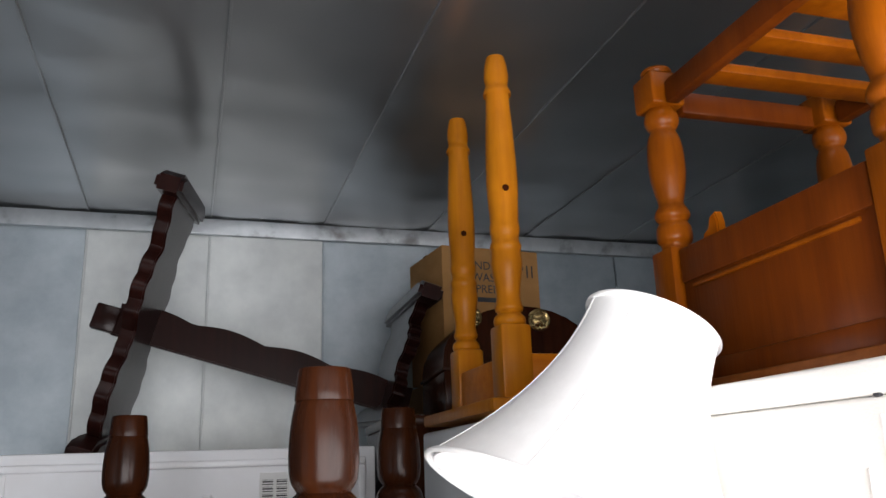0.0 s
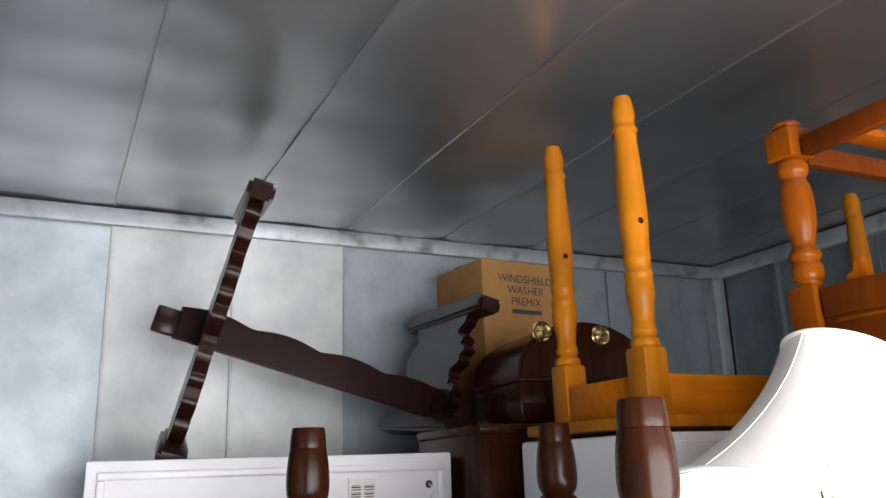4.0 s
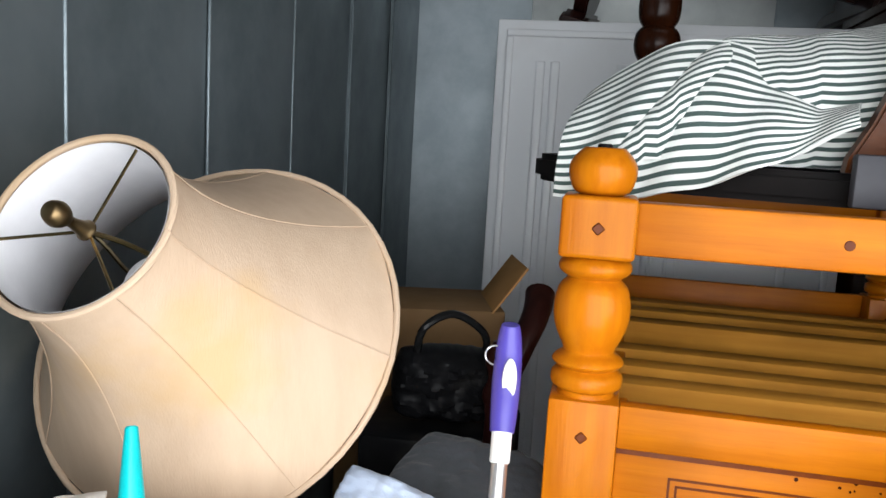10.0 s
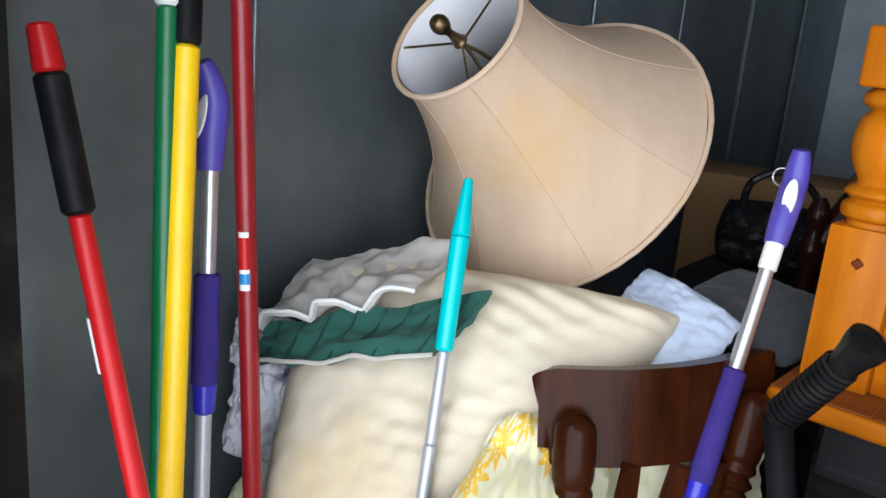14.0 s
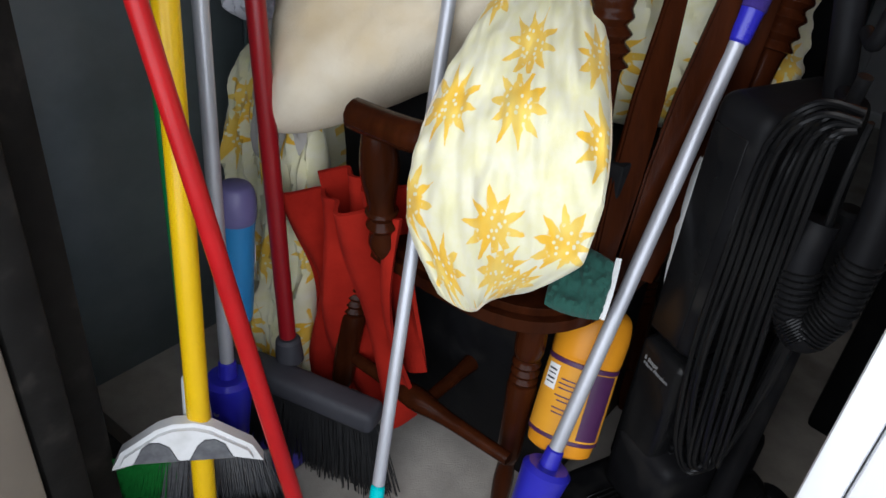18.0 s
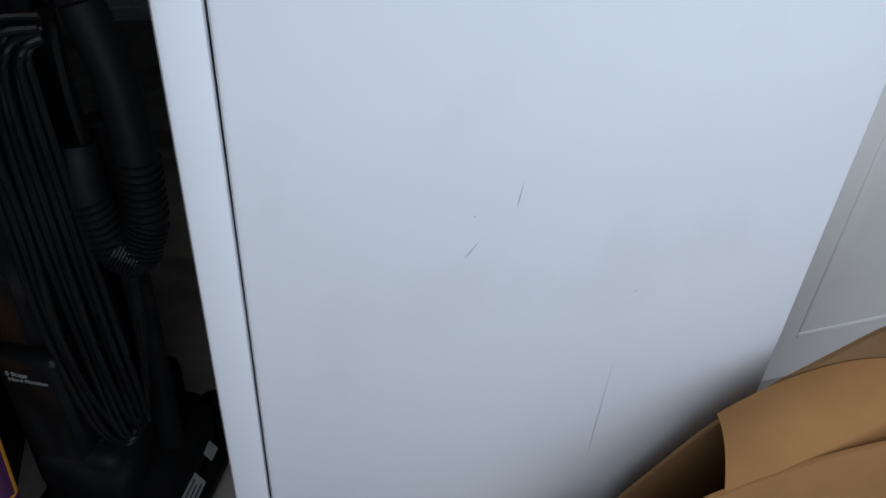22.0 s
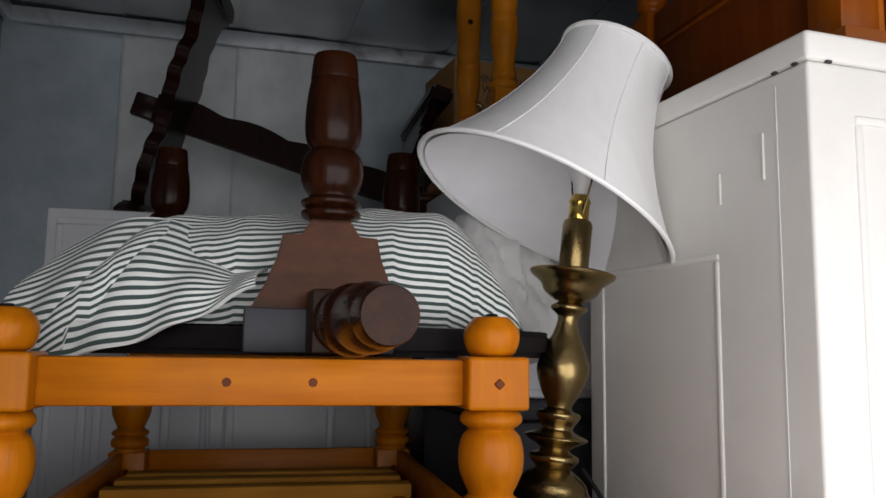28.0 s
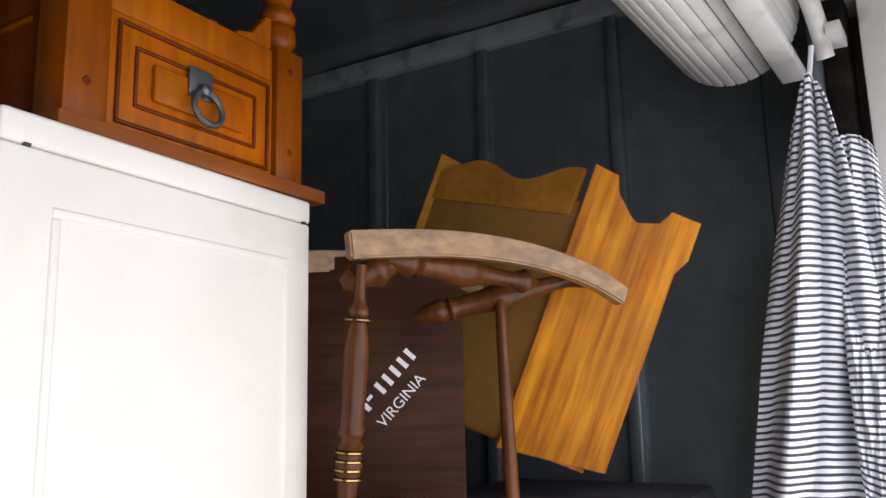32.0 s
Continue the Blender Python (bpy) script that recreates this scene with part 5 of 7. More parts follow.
part("switch", rod(AX @ Vector((0.018, 0, 0.58)), AX @ Vector((0.036, 0, 0.582)), 0.005), P_BLACK, sk)
part("bulb", lathe(smooth_profile([(0.012, 0.60), (0.014, 0.62), (0.028, 0.65), (0.031, 0.675), (0.022, 0.70), (0.003, 0.71)], 4), 24, AX), GLASSY, LP)
SM = along((0.484, 1.02, 1.612), (0.636, 1.02, 1.905))
shade(LP, SM, 0.247, 0.108, 0.335, SHADE_WHITE, 8)
for s in (-1, 1):
    part("harp", tube([AX @ Vector((0.015 * s, 0, 0.56)), AX @ Vector((0.05 * s, 0, 0.66)), AX @ Vector((0.035 * s, 0, 0.80)), SM @ Vector((0, 0, 0.32))], 0.002, 6), BRASS, LP)
part("cord", tube([(0.545, 0.985, 1.16), (0.575, 0.955, 1.10), (0.59, 0.94, 1.04), (0.60, 0.95, 0.92)], 0.004, 8), P_BLACK, LP, "black cord")
# added black box: props the lamp where there is only darkness
LS = thing("lamp_support", "added black box under the brass lamp, in place of plain darkness", "stand", pose(0.40, 0.91, 0, 0, 0, 0))
part("body", box(0.008, 0.013, 0.0, 0.217, 0.2, 1.058, 0.006), P_BLACK, LS)
part("top", box(0.0, 0.005, 1.058, 0.225, 0.2, 1.078, 0.006), P_BLACK, LS, "thin black top of the added box")

# ---- trestle base, trunk and cartons at the back ----
TR = thing("trestle_base", "dark mahogany trestle base with scalloped rail, on the freezer", "table base")


def scallop(n, a):
    return a * (abs(math.sin(n)) - 0.5)


def trestle_end(p0, p1, depth, turn):
    """A fretted end board seen on edge, with a foot block at each end."""
    h = (Vector(p1) - Vector(p0)).length
    out = [(-depth * (0.26 + 0.12 * abs(math.sin(q / 48 * math.pi * 2.5)) + 0.045 * abs(math.sin(q / 48 * math.pi * 9))), h * (0.07 + 0.86 * q / 48)) for q in range(49)]
    out = out + [(-x, z) for x, z in reversed(out)]
    d = (Vector(p1) - Vector(p0)).normalized()
    side = Vector((math.cos(turn), math.sin(turn), 0))
    side = (side - d * side.dot(d)).normalized()
    m = Matrix((side, d, side.cross(d))).transposed().to_4x4()
    m.translation = Vector(p0)
    e = part("end_board", prism(out, 0.046, m @ Matrix.Translation((0, 0, -0.023)), 0.006), CHERRY, TR, "fretted scroll-cut end board")
    for z, w in ((0.0, 0.5), (h - 0.07, 0.52)):
        o = [(-depth * w, 0.0), (depth * w, 0.0), (depth * w, 0.05), (depth * w * 0.8, 0.072), (-depth * w * 0.8, 0.072), (-depth * w, 0.05)]
        part("foot", prism(o, 0.085, m @ Matrix.Translation((0, z, -0.0425)), 0.012), CHERRY, e)
    return e


trestle_end((-0.340, 2.73, 1.79), (-0.118, 2.58, 2.65), 0.55, radians(85))
trestle_end((0.60, 2.90, 1.87), (0.745, 2.86, 2.36), 0.80, radians(86))
n = 40
up = [(1.06 * k / n, 0.062 + 0.018 * abs(math.sin(k / n * math.pi * 4.2)) - 0.02 * k / n) for k in range(n + 1)]
dd = (Vector((0.706, 2.80, 1.955)) - Vector((-0.359, 2.83, 2.25))).normalized()
vv = (Vector((0, 0, 1)) - dd * dd.z).normalized()
RM = Matrix((dd, vv, dd.cross(vv))).transposed().to_4x4()
RM.translation = Vector((-0.325, 2.82, 2.235))
part("rail", prism([(0, -0.05), (1.06, -0.06)] + list(reversed(up)), 0.03, RM, 0.005), CHERRY, TR, "long rail with a scalloped edge")
part("peg", box(-0.075, -0.045, -0.004, 0.01, 0.045, 0.034, 0.008, m=RM), CHERRY, TR)

TK = thing("domed_chest", "dark mahogany domed chest with brass medallions", "chest", pose(0.66, 2.22, 1.868, 0, 0, -6))
part("body", box(0, 0, 0, 0.50, 0.40, 0.13, 0.008), CHAIRWOOD, TK)
arc = [(0.0, 0.132)] + [(0.25 - 0.25 * math.cos(math.pi * k / 14), 0.16 + 0.17 * math.sin(math.pi * k / 14)) for k in range(15)] + [(0.50, 0.132)]
part("lid", prism(arc, 0.40, Matrix.Translation((0, 0.40, 0)) @ Matrix.Rotation(radians(90), 4, 'X'), 0.01), CHAIRWOOD, TK, "domed lid")
for x in (0.088, 0.31):
    md = part("medallion", lathe([(0.001, 0), (0.036, 0.0), (0.036, 0.004), (0.03, 0.007), (0.024, 0.005), (0.018, 0.009), (0.001, 0.011)], 28, Matrix.Translation((x, 0.0, 0.290 if x < 0.2 else 0.283)) @ Matrix.Rotation(radians(90), 4, 'X'), cap=False), BRASS, TK, "round brass medallion")
    for k in range(8):
        a = math.pi * k / 4
        part("petal", box(-0.003, 0.012, 0.005, 0.003, 0.028, 0.0095, 0.002, m=Matrix.Translation((x, 0.0, 0.290 if x < 0.2 else 0.283)) @ Matrix.Rotation(radians(90), 4, 'X') @ Matrix.Rotation(a, 4, 'Z')), BRASS, md)
for x in (0.10, 0.40):
    part("strap", box(x - 0.012, -0.006, 0.0, x + 0.012, -0.001, 0.126, 0.001, 1), CHERRY, TK, "dark strap")
part("lid_edge", box(-0.006, -0.008, 0.127, 0.506, 0.404, 0.14, 0.004), CHAIRWOOD, TK)
UB = thing("wooden_box", "dark brown wooden box under the domed chest", "box", pose(0.49, 2.18, 0.0, 0, 0, -4))
part("carton_body", box(0, 0, 0, 0.72, 0.55, 1.862, 0.004), CHAIRWOOD, UB)
part("lid", box(0 - 0.006, 0 - 0.006, 1.862 - 0.03, 0.72 + 0.006, 0.55 + 0.006, 1.862 - 0.0005, 0.004), CHAIRWOOD, UB)
CB = thing("cardboard_box", "brown printed carton stacked behind the chest", "box", pose(0.83, 2.745, 2.04, 0, 0, 5))
part("carton_body", box(0, 0, 0, 0.42, 0.36, 0.51, 0.004), CARD, CB)
part("tape", box(-0.001, 0.16, 0.505, 0.421, 0.20, 0.5115, 0.0003, 1), CARD_DARK, CB)
FB = Matrix.Translation((0.215, -0.0006, 0.37)) @ Matrix.Rotation(radians(90), 4, 'X')
for k, txt in enumerate(("WINDSHIELD", "WASHER", "PREMIX")):
    words(txt, 0.046, FB @ Matrix.Translation((0, 0.066 - 0.047 * k, 0)), PRINT_DARK, CB)
part("print_line", box(-0.075, -0.078, 0, 0.075, -0.060, 0.0006, 0, m=FB), PRINT_DARK, CB)
for dx in (0.0, 0.022):
    part("arrow_mark", box(0.15 + dx, 0.03, 0, 0.156 + dx, 0.08, 0.0006, 0, m=FB), PRINT_DARK, CB)
SUP = thing("cardboard_box", "brown carton low in the back stack", "box", pose(0.83, 2.76, 0.0, 0, 0, 4))
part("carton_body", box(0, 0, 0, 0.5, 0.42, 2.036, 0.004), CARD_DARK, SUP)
NP = thing("folded_paper", "torn pale paper lying on the pine table", "paper", pose(1.0, 1.60, 1.945, 0, 0, 12))
part("sheet", box(0, 0, 0, 0.35, 0.2, 0.012, 0.004), CARD, NP)

# ---- heap by the side wall ----
BS = thing("lampshade", "large beige bell lampshade lying tilted on the cushion", "lampshade")
BM = along((-0.856, 0.92, 1.116), (-0.895, 0.655, 1.296))
shade(BS, BM, 0.270, 0.110, 0.322, SHADE_BEIGE, 8)
fin = part("finial", lathe(smooth_profile([(0.004, 0), (0.012, 0.006), (0.009, 0.014), (0.006, 0.03), (0.007, 0.038), (0.012, 0.046), (0.0145, 0.056), (0.010, 0.067), (0.002, 0.070)], 4), 24, BM @ Matrix.Translation((0, 0, 0.300)) @ Matrix.Rotation(radians(8), 4, 'X')), BRONZE, BS, "bronze ball finial")
for k in range(3):
    a = radians(75 + 120 * k)
    part("spider_arm", tube([BM @ Vector((0, 0, 0.303)), BM @ Vector((0.108 * math.cos(a), 0.108 * math.sin(a), 0.316))], 0.002, 6), BRASS, BS)
for s in (-1, 1):
    part("harp", tube([BM @ Vector((0, 0, 0.300)), BM @ Vector((0.02 * s, 0.01, 0.25)), BM @ Vector((0.058 * s, 0.02, 0.12)), BM @ Vector((0.02 * s, 0.01, 0.02))], 0.0032, 8), BRASS, BS)
part("bulb", lathe(smooth_profile([(0.014, 0.0), (0.016, 0.03), (0.042, 0.08), (0.046, 0.11), (0.034, 0.145), (0.004, 0.16)], 4), 28, BM @ Matrix.Translation((0, 0, 0.03))), GLASSY, BS, "frosted globe bulb")


PD = thing("cushion", "large cream cotton cushion with creases and stains", "cushion")
part("case", pillow(0.50, 0.62, 0.17, quad_bend(0.50, 0.62, (-0.90, 0.295, 0.515), (-0.66, 0.555, 0.69), (-0.50, 0.80, 0.945), (-1.11, 0.62, 0.928), 0.0025), 120, 8.2, 0.005, (1, 1), 6.0), CREAM, PD)


def patch(c00, c10, c11, c01, wave, seed):
    c00, c10, c11, c01 = (Vector(c) for c in (c00, c10, c11, c01))

    def at(u, v):
        p = (c00 * (1 - u) + c10 * u) * (1 - v) + (c01 * (1 - u) + c11 * u) * v
        k = wave * (noise.noise(Vector((u * 4 + seed, v * 2.4, 0))) + 0.5 * noise.noise(Vector((u * 9 + seed, v * 6, 2))))
        return p + Vector((0, -0.5 * k, k))
    return at


QT = thing("quilt", "dark green quilted cloth with pale grey lining folded over", "quilt")
GA = patch((-1.015, 0.395, 0.813), (-0.765, 0.50, 0.878), (-0.735, 0.58, 0.960), (-1.03, 0.435, 0.858), 0.012, 3.1)
part("green_side", sheet(GA, 44, 20, 0.010), QUILT_GREEN, QT)
THREAD = material("green_thread", (0.008, 0.04, 0.03), None, 30, 0.8)
for k in range(8):
    u = 0.08 + k * 0.12
    part("stitch", tube([GA(u, v) + Vector((0, -0.001, 0.001)) for v in (0.02, 0.35, 0.65, 0.97)], 0.0018, 5), THREAD, QT)
part("hem", tube([GA(u / 10, 0) + Vector((0, -0.002, 0)) for u in range(11)], 0.0035, 6), QUILT_GREY, QT, "pale hem")
LA = patch((-1.03, 0.42, 0.858), (-0.83, 0.535, 0.935), (-0.87, 0.67, 0.990), (-1.09, 0.58, 0.925), 0.018, 7.7)
part("lining", sheet(lambda u, v: LA(u, v) + Vector((0, -0.02, 0.022)) * (1 - v) ** 2 * abs(math.sin(u * 9.5)), 60, 36, 0.008), QUILT_GREY, QT, "crumpled pale grey lining")
part("hem", tube([LA(u / 24, 0) + Vector((0, -0.022, 0.022)) * abs(math.sin(u / 24 * 9.5)) for u in range(25)], 0.003, 6, sub=2), WHITE_COTTON, QT, "white hem")

for lb, mt, sz, cs in (("pale blue cotton cloth with a pointed corner", BLUE_COTTON, (0.2, 0.2, 0.035), ((-0.50, 0.70, 0.84), (-0.445, 0.785, 0.95), (-0.64, 0.87, 0.975), (-0.65, 0.77, 0.90))),
                       ("dark grey crumpled cloth in the heap", GREY_COTTON, (0.26, 0.22, 0.055), ((-0.62, 0.90, 0.90), (-0.40, 0.84, 0.88), (-0.36, 1.02, 0.93), (-0.56, 1.06, 0.95))),
                       ("pale grey patterned cloth beside the cushion", QUILT_GREY, (0.18, 0.26, 0.06), ((-1.03, 0.40, 0.42), (-0.90, 0.40, 0.44), (-0.93, 0.46, 0.70), (-1.06, 0.48, 0.66))),
                       ("white cotton cloth under the chair back", WHITE_COTTON, (0.16, 0.30, 0.03), ((-0.405, 0.53, 0.43), (-0.365, 0.58, 0.43), (-0.40, 0.67, 0.66), (-0.45, 0.65, 0.66)))):
    q = thing("folded_cloth", lb, "cloth")
    part("cloth", pillow(sz[0], sz[1], sz[2], quad_bend(sz[0], sz[1], *cs), 44, sz[1] * 29, 0.007), mt, q)

# chair
CH = thing("armchair", "dark brown turned wooden armchair with a curved crest rail", "chair", pose(-0.62, 0.56, 0))
seat = []
for k in range(40):
    a = 2 * math.pi * k / 40
    c, s = math.cos(a), math.sin(a)
    seat.append((-0.04 + 0.215 * math.copysign(abs(c) ** 0.6, c), 0.035 + 0.235 * math.copysign(abs(s) ** 0.6, s)))
part("seat", prism(seat, 0.042, Matrix.Translation((0, 0, 0.385)), 0.012), CHAIRWOOD, CH, "thick saddle seat")
turned = [(0.014, 0), (0.017, 0.01), (0.019, 0.06), (0.016, 0.10), (0.022, 0.12), (0.024, 0.20), (0.026, 0.255), (0.020, 0.262), (0.025, 0.268), (0.020, 0.275), (0.025, 0.282), (0.020, 0.29), (0.025, 0.297), (0.020, 0.305), (0.026, 0.32), (0.024, 0.37), (0.018, 0.385)]
for x, y, ex, ey in ((0.092, -0.115, 0.100, -0.130), (0.125, 0.165, 0.15, 0.2), (-0.17, -0.165, -0.2, -0.19), (-0.17, 0.165, -0.2, 0.19)):
    part("leg", lathe(smooth_profile([(r * 0.82, z) for r, z in turned], 3), 24, along((ex, ey, 0), (x, y, 0.385))), CHAIRWOOD, CH)
strt = [(0.010, 0), (0.012, 0.08), (0.019, 0.14), (0.012, 0.2), (0.010, 0.31)]
for s in (-1, 1):
    part("stretcher", lathe(smooth_profile(strt, 3), 18, along((-0.185, 0.178 * s, 0.17), (0.13, 0.178 * s, 0.17))), CHAIRWOOD, CH)
part("stretcher", lathe(smooth_profile([(r, z * 1.12) for r, z in strt], 3), 18, along((-0.03, -0.175, 0.17), (-0.03, 0.175, 0.17))), CHAIRWOOD, CH)


def crest(u, v):
    u = 0.5 - 0.5 * math.cos(math.pi * u)
    p = Vector((0.011, -0.027, 0.775)).lerp(Vector((0.205, 0.22, 0.80)), u)
    bow = 0.035 * (1 - (2 * u - 1) ** 2)
    tall = max(0.66, (1 - abs(2 * u - 1) ** 30) ** 0.5)
    return (p.x + bow * 0.76 - 0.02 * v, p.y - bow * 0.64 + 0.02 * v, p.z + 0.06 + 0.12 * (v - 0.5) * tall)


part("crest_rail", sheet(crest, 56, 10, -0.028), CHAIRWOOD, CH, "broad curved crest rail")
back_turn = [(0.014, 0), (0.018, 0.08), (0.016, 0.22), (0.018, 0.285), (0.026, 0.294), (0.019, 0.303), (0.026, 0.312), (0.019, 0.321), (0.026, 0.330), (0.019, 0.339), (0.026, 0.348), (0.023, 0.357), (0.026, 0.37), (0.027, 0.41), (0.024, 0.435), (0.010, 0.447)]
for p, q in (((0.13, -0.09, 0.42), (0.062, -0.036, 0.86)), ((0.20, 0.06, 0.42), (0.215, 0.17, 0.88))):
    part("back_post", lathe(smooth_profile([(r, z * (Vector(q) - Vector(p)).length / 0.447) for r, z in back_turn], 3), 24, along(p, q)), CHAIRWOOD, CH)
for p, q in (((0.15, -0.085, 0.42), (0.12, 0.02, 0.80)), ((0.165, -0.045, 0.42), (0.165, 0.07, 0.80)), ((0.18, 0.0, 0.42), (0.195, 0.12, 0.81))):
    sp = [(-0.012, 0), (0.012, 0), (0.022, 0.16), (0.022, 0.26), (0.013, 0.39), (-0.013, 0.39), (-0.022, 0.26), (-0.022, 0.16)]
    part("splat", prism(sp, 0.010, along(p, q) @ Matrix.Rotation(radians(40), 4, 'Z') @ Matrix.Rotation(radians(90), 4, 'X') @ Matrix.Translation((0, 0, -0.005)), 0.003), CHAIRWOOD, CH)
for s in (-1, 1):
    part("arm_post", lathe(smooth_profile([(0.014, 0), (0.02, 0.02), (0.017, 0.04), (0.022, 0.05), (0.016, 0.06), (0.022, 0.07), (0.018, 0.08), (0.025, 0.13), (0.022, 0.17), (0.016, 0.20)], 3), 22, along((-0.10, 0.205 * s, 0.425), (-0.105, 0.225 * s, 0.625))), CHAIRWOOD, CH)
    part("arm", tube([(-0.14, 0.225 * s, 0.62), (-0.03, 0.225 * s, 0.63), (0.06, 0.17 * s, 0.64)], 0.02, 12), CHAIRWOOD, CH)


def flower_bend(p):
    v, u = p.y / 0.40 + 0.5, p.x / 0.22
    half = 0.106 * min(1.0, (max(v, 0.001) / 0.2) ** 0.55) * (1 - 0.62 * max(0.0, (v - 0.35) / 0.65) ** 1.1)
    s = 0.09 * math.sin(math.pi * min(1.0, v * 1.15))
    lean = 0.03 * (0.5 - v)
    return (-0.555 - 0.075 * v + u * 2 * half + 0.5 * s + 0.25 * p.z, 0.338 + 0.215 * v - s + u * 0.05 - 0.75 * p.z, 0.436 + 0.385 * v + 0.65 * s + u * lean * 2 + 0.6 * p.z)


F1 = thing("flowered_cushion", "pale yellow cushion printed with yellow blossoms, hung over the chair", "cushion")
part("case", pillow(0.22, 0.40, 0.075, flower_bend, 72, 4.4, 0.013, (0.62, 1.05), 3.0), FLOWERS, F1)
part("piping", tube([flower_bend(Vector((0.11 * math.cos(a), 0.2 * math.sin(a), 0))) for a in [2 * math.pi * k / 40 for k in range(41)]], 0.0022, 6, sub=2), CREAM, F1, "sewn edge")
F2 = thing("flowered_bedspread", "pale yellow blossom-print bedspread bunched by the wall", "bedding", pose(-1.01, 0.45, 0.30, 82, -4, 8))
part("cover", pillow(0.20, 0.58, 0.15, None, 44, 9.4, 0.03, (0.45, 1.1), 4), FLOWERS, F2)
part("fold", pillow(0.12, 0.50, 0.07, lambda p: (p.x + 0.06 + 0.01 * math.sin(p.y * 14), p.y - 0.02, p.z + 0.07), 36, 3.9, 0.02, (0.3, 1.0), 4), FLOWERS, F2)
F3 = thing("flowered_bedspread", "pale yellow blossom-print bedspread behind the chair splats", "bedding", pose(-0.50, 0.70, 0.72, 70, 0, 50))
part("cover", pillow(0.30, 0.26, 0.11, None, 40, 2.4, 0.02, (0.7, 0.7), 4), FLOWERS, F3)
PS = thing("printed_sheet", "white sheet with dusky purple leaf print, crumpled by the wall", "sheet", pose(-1.055, 0.47, 0.72, 78, 6, 20))
part("cloth", pillow(0.13, 0.22, 0.06, None, 40, 8.2, 0.022, (0.3, 0.5), 4), LEAF_PRINT, PS)
part("fold", pillow(0.10, 0.10, 0.04, lambda p: (p.x - 0.02, p.y + 0.09, p.z + 0.03), 30, 2.7, 0.012, (0.3, 0.3), 4), LEAF_PRINT, PS, "turned-back corner")
RCL = thing("red_cloth", "red cloth hanging in folds from the chair seat", "cloth")


def red_at(u, v):
    a = u * 1.0
    return (-0.895 + 0.20 * a + 0.03 * math.sin(u * 5 + v * 4) * v, 0.350 - 0.016 * math.cos(u * 11 + v * 3.5) - 0.01 * math.sin(u * 23 - v * 5) + 0.05 * v, 0.455 - 0.36 * v - 0.03 * math.sin(u * 3.5) * v + 0.035 * u * (1 - v))


part("cloth", sheet(red_at, 60, 24, 0.006), RED_CLOTH, RCL)
part("fold", sheet(lambda u, v: (lambda w: (w[0] + 0.02, w[1] + 0.03, w[2] + 0.03))(red_at(u * 0.8 + 0.1, v * 0.8)), 50, 20, 0.006), RED_CLOTH, RCL)
GQ = thing("green_quilt", "dark green quilt corner with a white edge on the chair seat", "quilt")
part("cloth", pillow(0.14, 0.12, 0.022, quad_bend(0.14, 0.12, (-0.50, 0.395, 0.437), (-0.43, 0.42, 0.437), (-0.445, 0.465, 0.50), (-0.52, 0.46, 0.50)), 30, 5.5, 0.008), QUILT_GREEN, GQ)
part("edge", tube([(-0.432, 0.425, 0.44), (-0.437, 0.445, 0.47), (-0.446, 0.467, 0.502)], 0.004, 6), WHITE_COTTON, GQ, "white edge")


# ---- brooms and mops ----
def mop_handle(parent, p0, p1, cuts):
    """A straight stick cut into lengths: (from, to, radius, material, name, label) as shares of the way."""
    a, b = Vector(p0), Vector(p1)
    for f0, f1, r0, r1, mt, nm, lb in cuts:
        part(nm, rod(a.lerp(b, f0), a.lerp(b, f1), r0, r1, 20), mt, parent, lb)


def bristles(parent, p0, p1, q0, q1, rows, cols, r, mat, name="bristles", seed=1, splay=0.01):
    """Many thin tapered fibres between an upper line p0-p1 and a lower line q0-q1."""
    rnd = random.Random(seed)
    b = bmesh.new()
    for i in range(cols):
        for j in range(rows):
            u, w = (i + rnd.random()) / cols, (j + rnd.random() - 0.5) / rows - 0.5
            a = Vector(p0).lerp(Vector(p1), u) + Vector((0.02 * w, 0.02 * w, 0))
            c = Vector(q0).lerp(Vector(q1), u) + Vector((0.035 * w + rnd.uniform(-splay, splay), 0.035 * w + rnd.uniform(-splay, splay), rnd.uniform(0, 0.012)))
            d = (c - a).normalized()
            e = d.orthogonal().normalized()
            f = d.cross(e)
            tri = [b.verts.new(a + r * (e * math.cos(t) + f * math.sin(t))) for t in (0, 2.1, 4.2)]
            low = [b.verts.new(c + r * 0.7 * (e * math.cos(t) + f * math.sin(t))) for t in (0, 2.1, 4.2)]
            for k in range(3):
                b.faces.new((tri[k], tri[(k + 1) % 3], low[(k + 1) % 3], low[k]))
            b.faces.new(low)
    ob = part(name, b, mat, parent, smooth=False)
    return tagged(ob, kind="stuff")


GB = thing("angle_broom", "green-handled broom with white head and green and grey bristles", "broom")
mop_handle(GB, (-0.775, 0.075, 0.30), (-0.93, 0.20, 1.50), [(0, 0.80, 0.0115, 0.0115, P_GREEN, "handle", ""), (0.80, 1.0, 0.013, 0.013, P_WHITE, "grip", "white grip")])
bow = [(0.0, 0.0), (0.03, 0.008), (0.145, 0.008), (0.178, 0.0), (0.165, 0.025), (0.12, 0.055), (0.10, 0.062), (0.075, 0.062), (0.055, 0.055), (0.012, 0.025)]
HD = Matrix.Translation((-0.825, -0.012, 0.235)) @ Matrix.Rotation(radians(48), 4, 'Z') @ Matrix.Rotation(radians(80), 4, 'X')
hd = part("head", prism([(x * 0.98, y) for x, y in bow], 0.028, HD, 0.006), P_WHITE, GB, "white arched broom head")
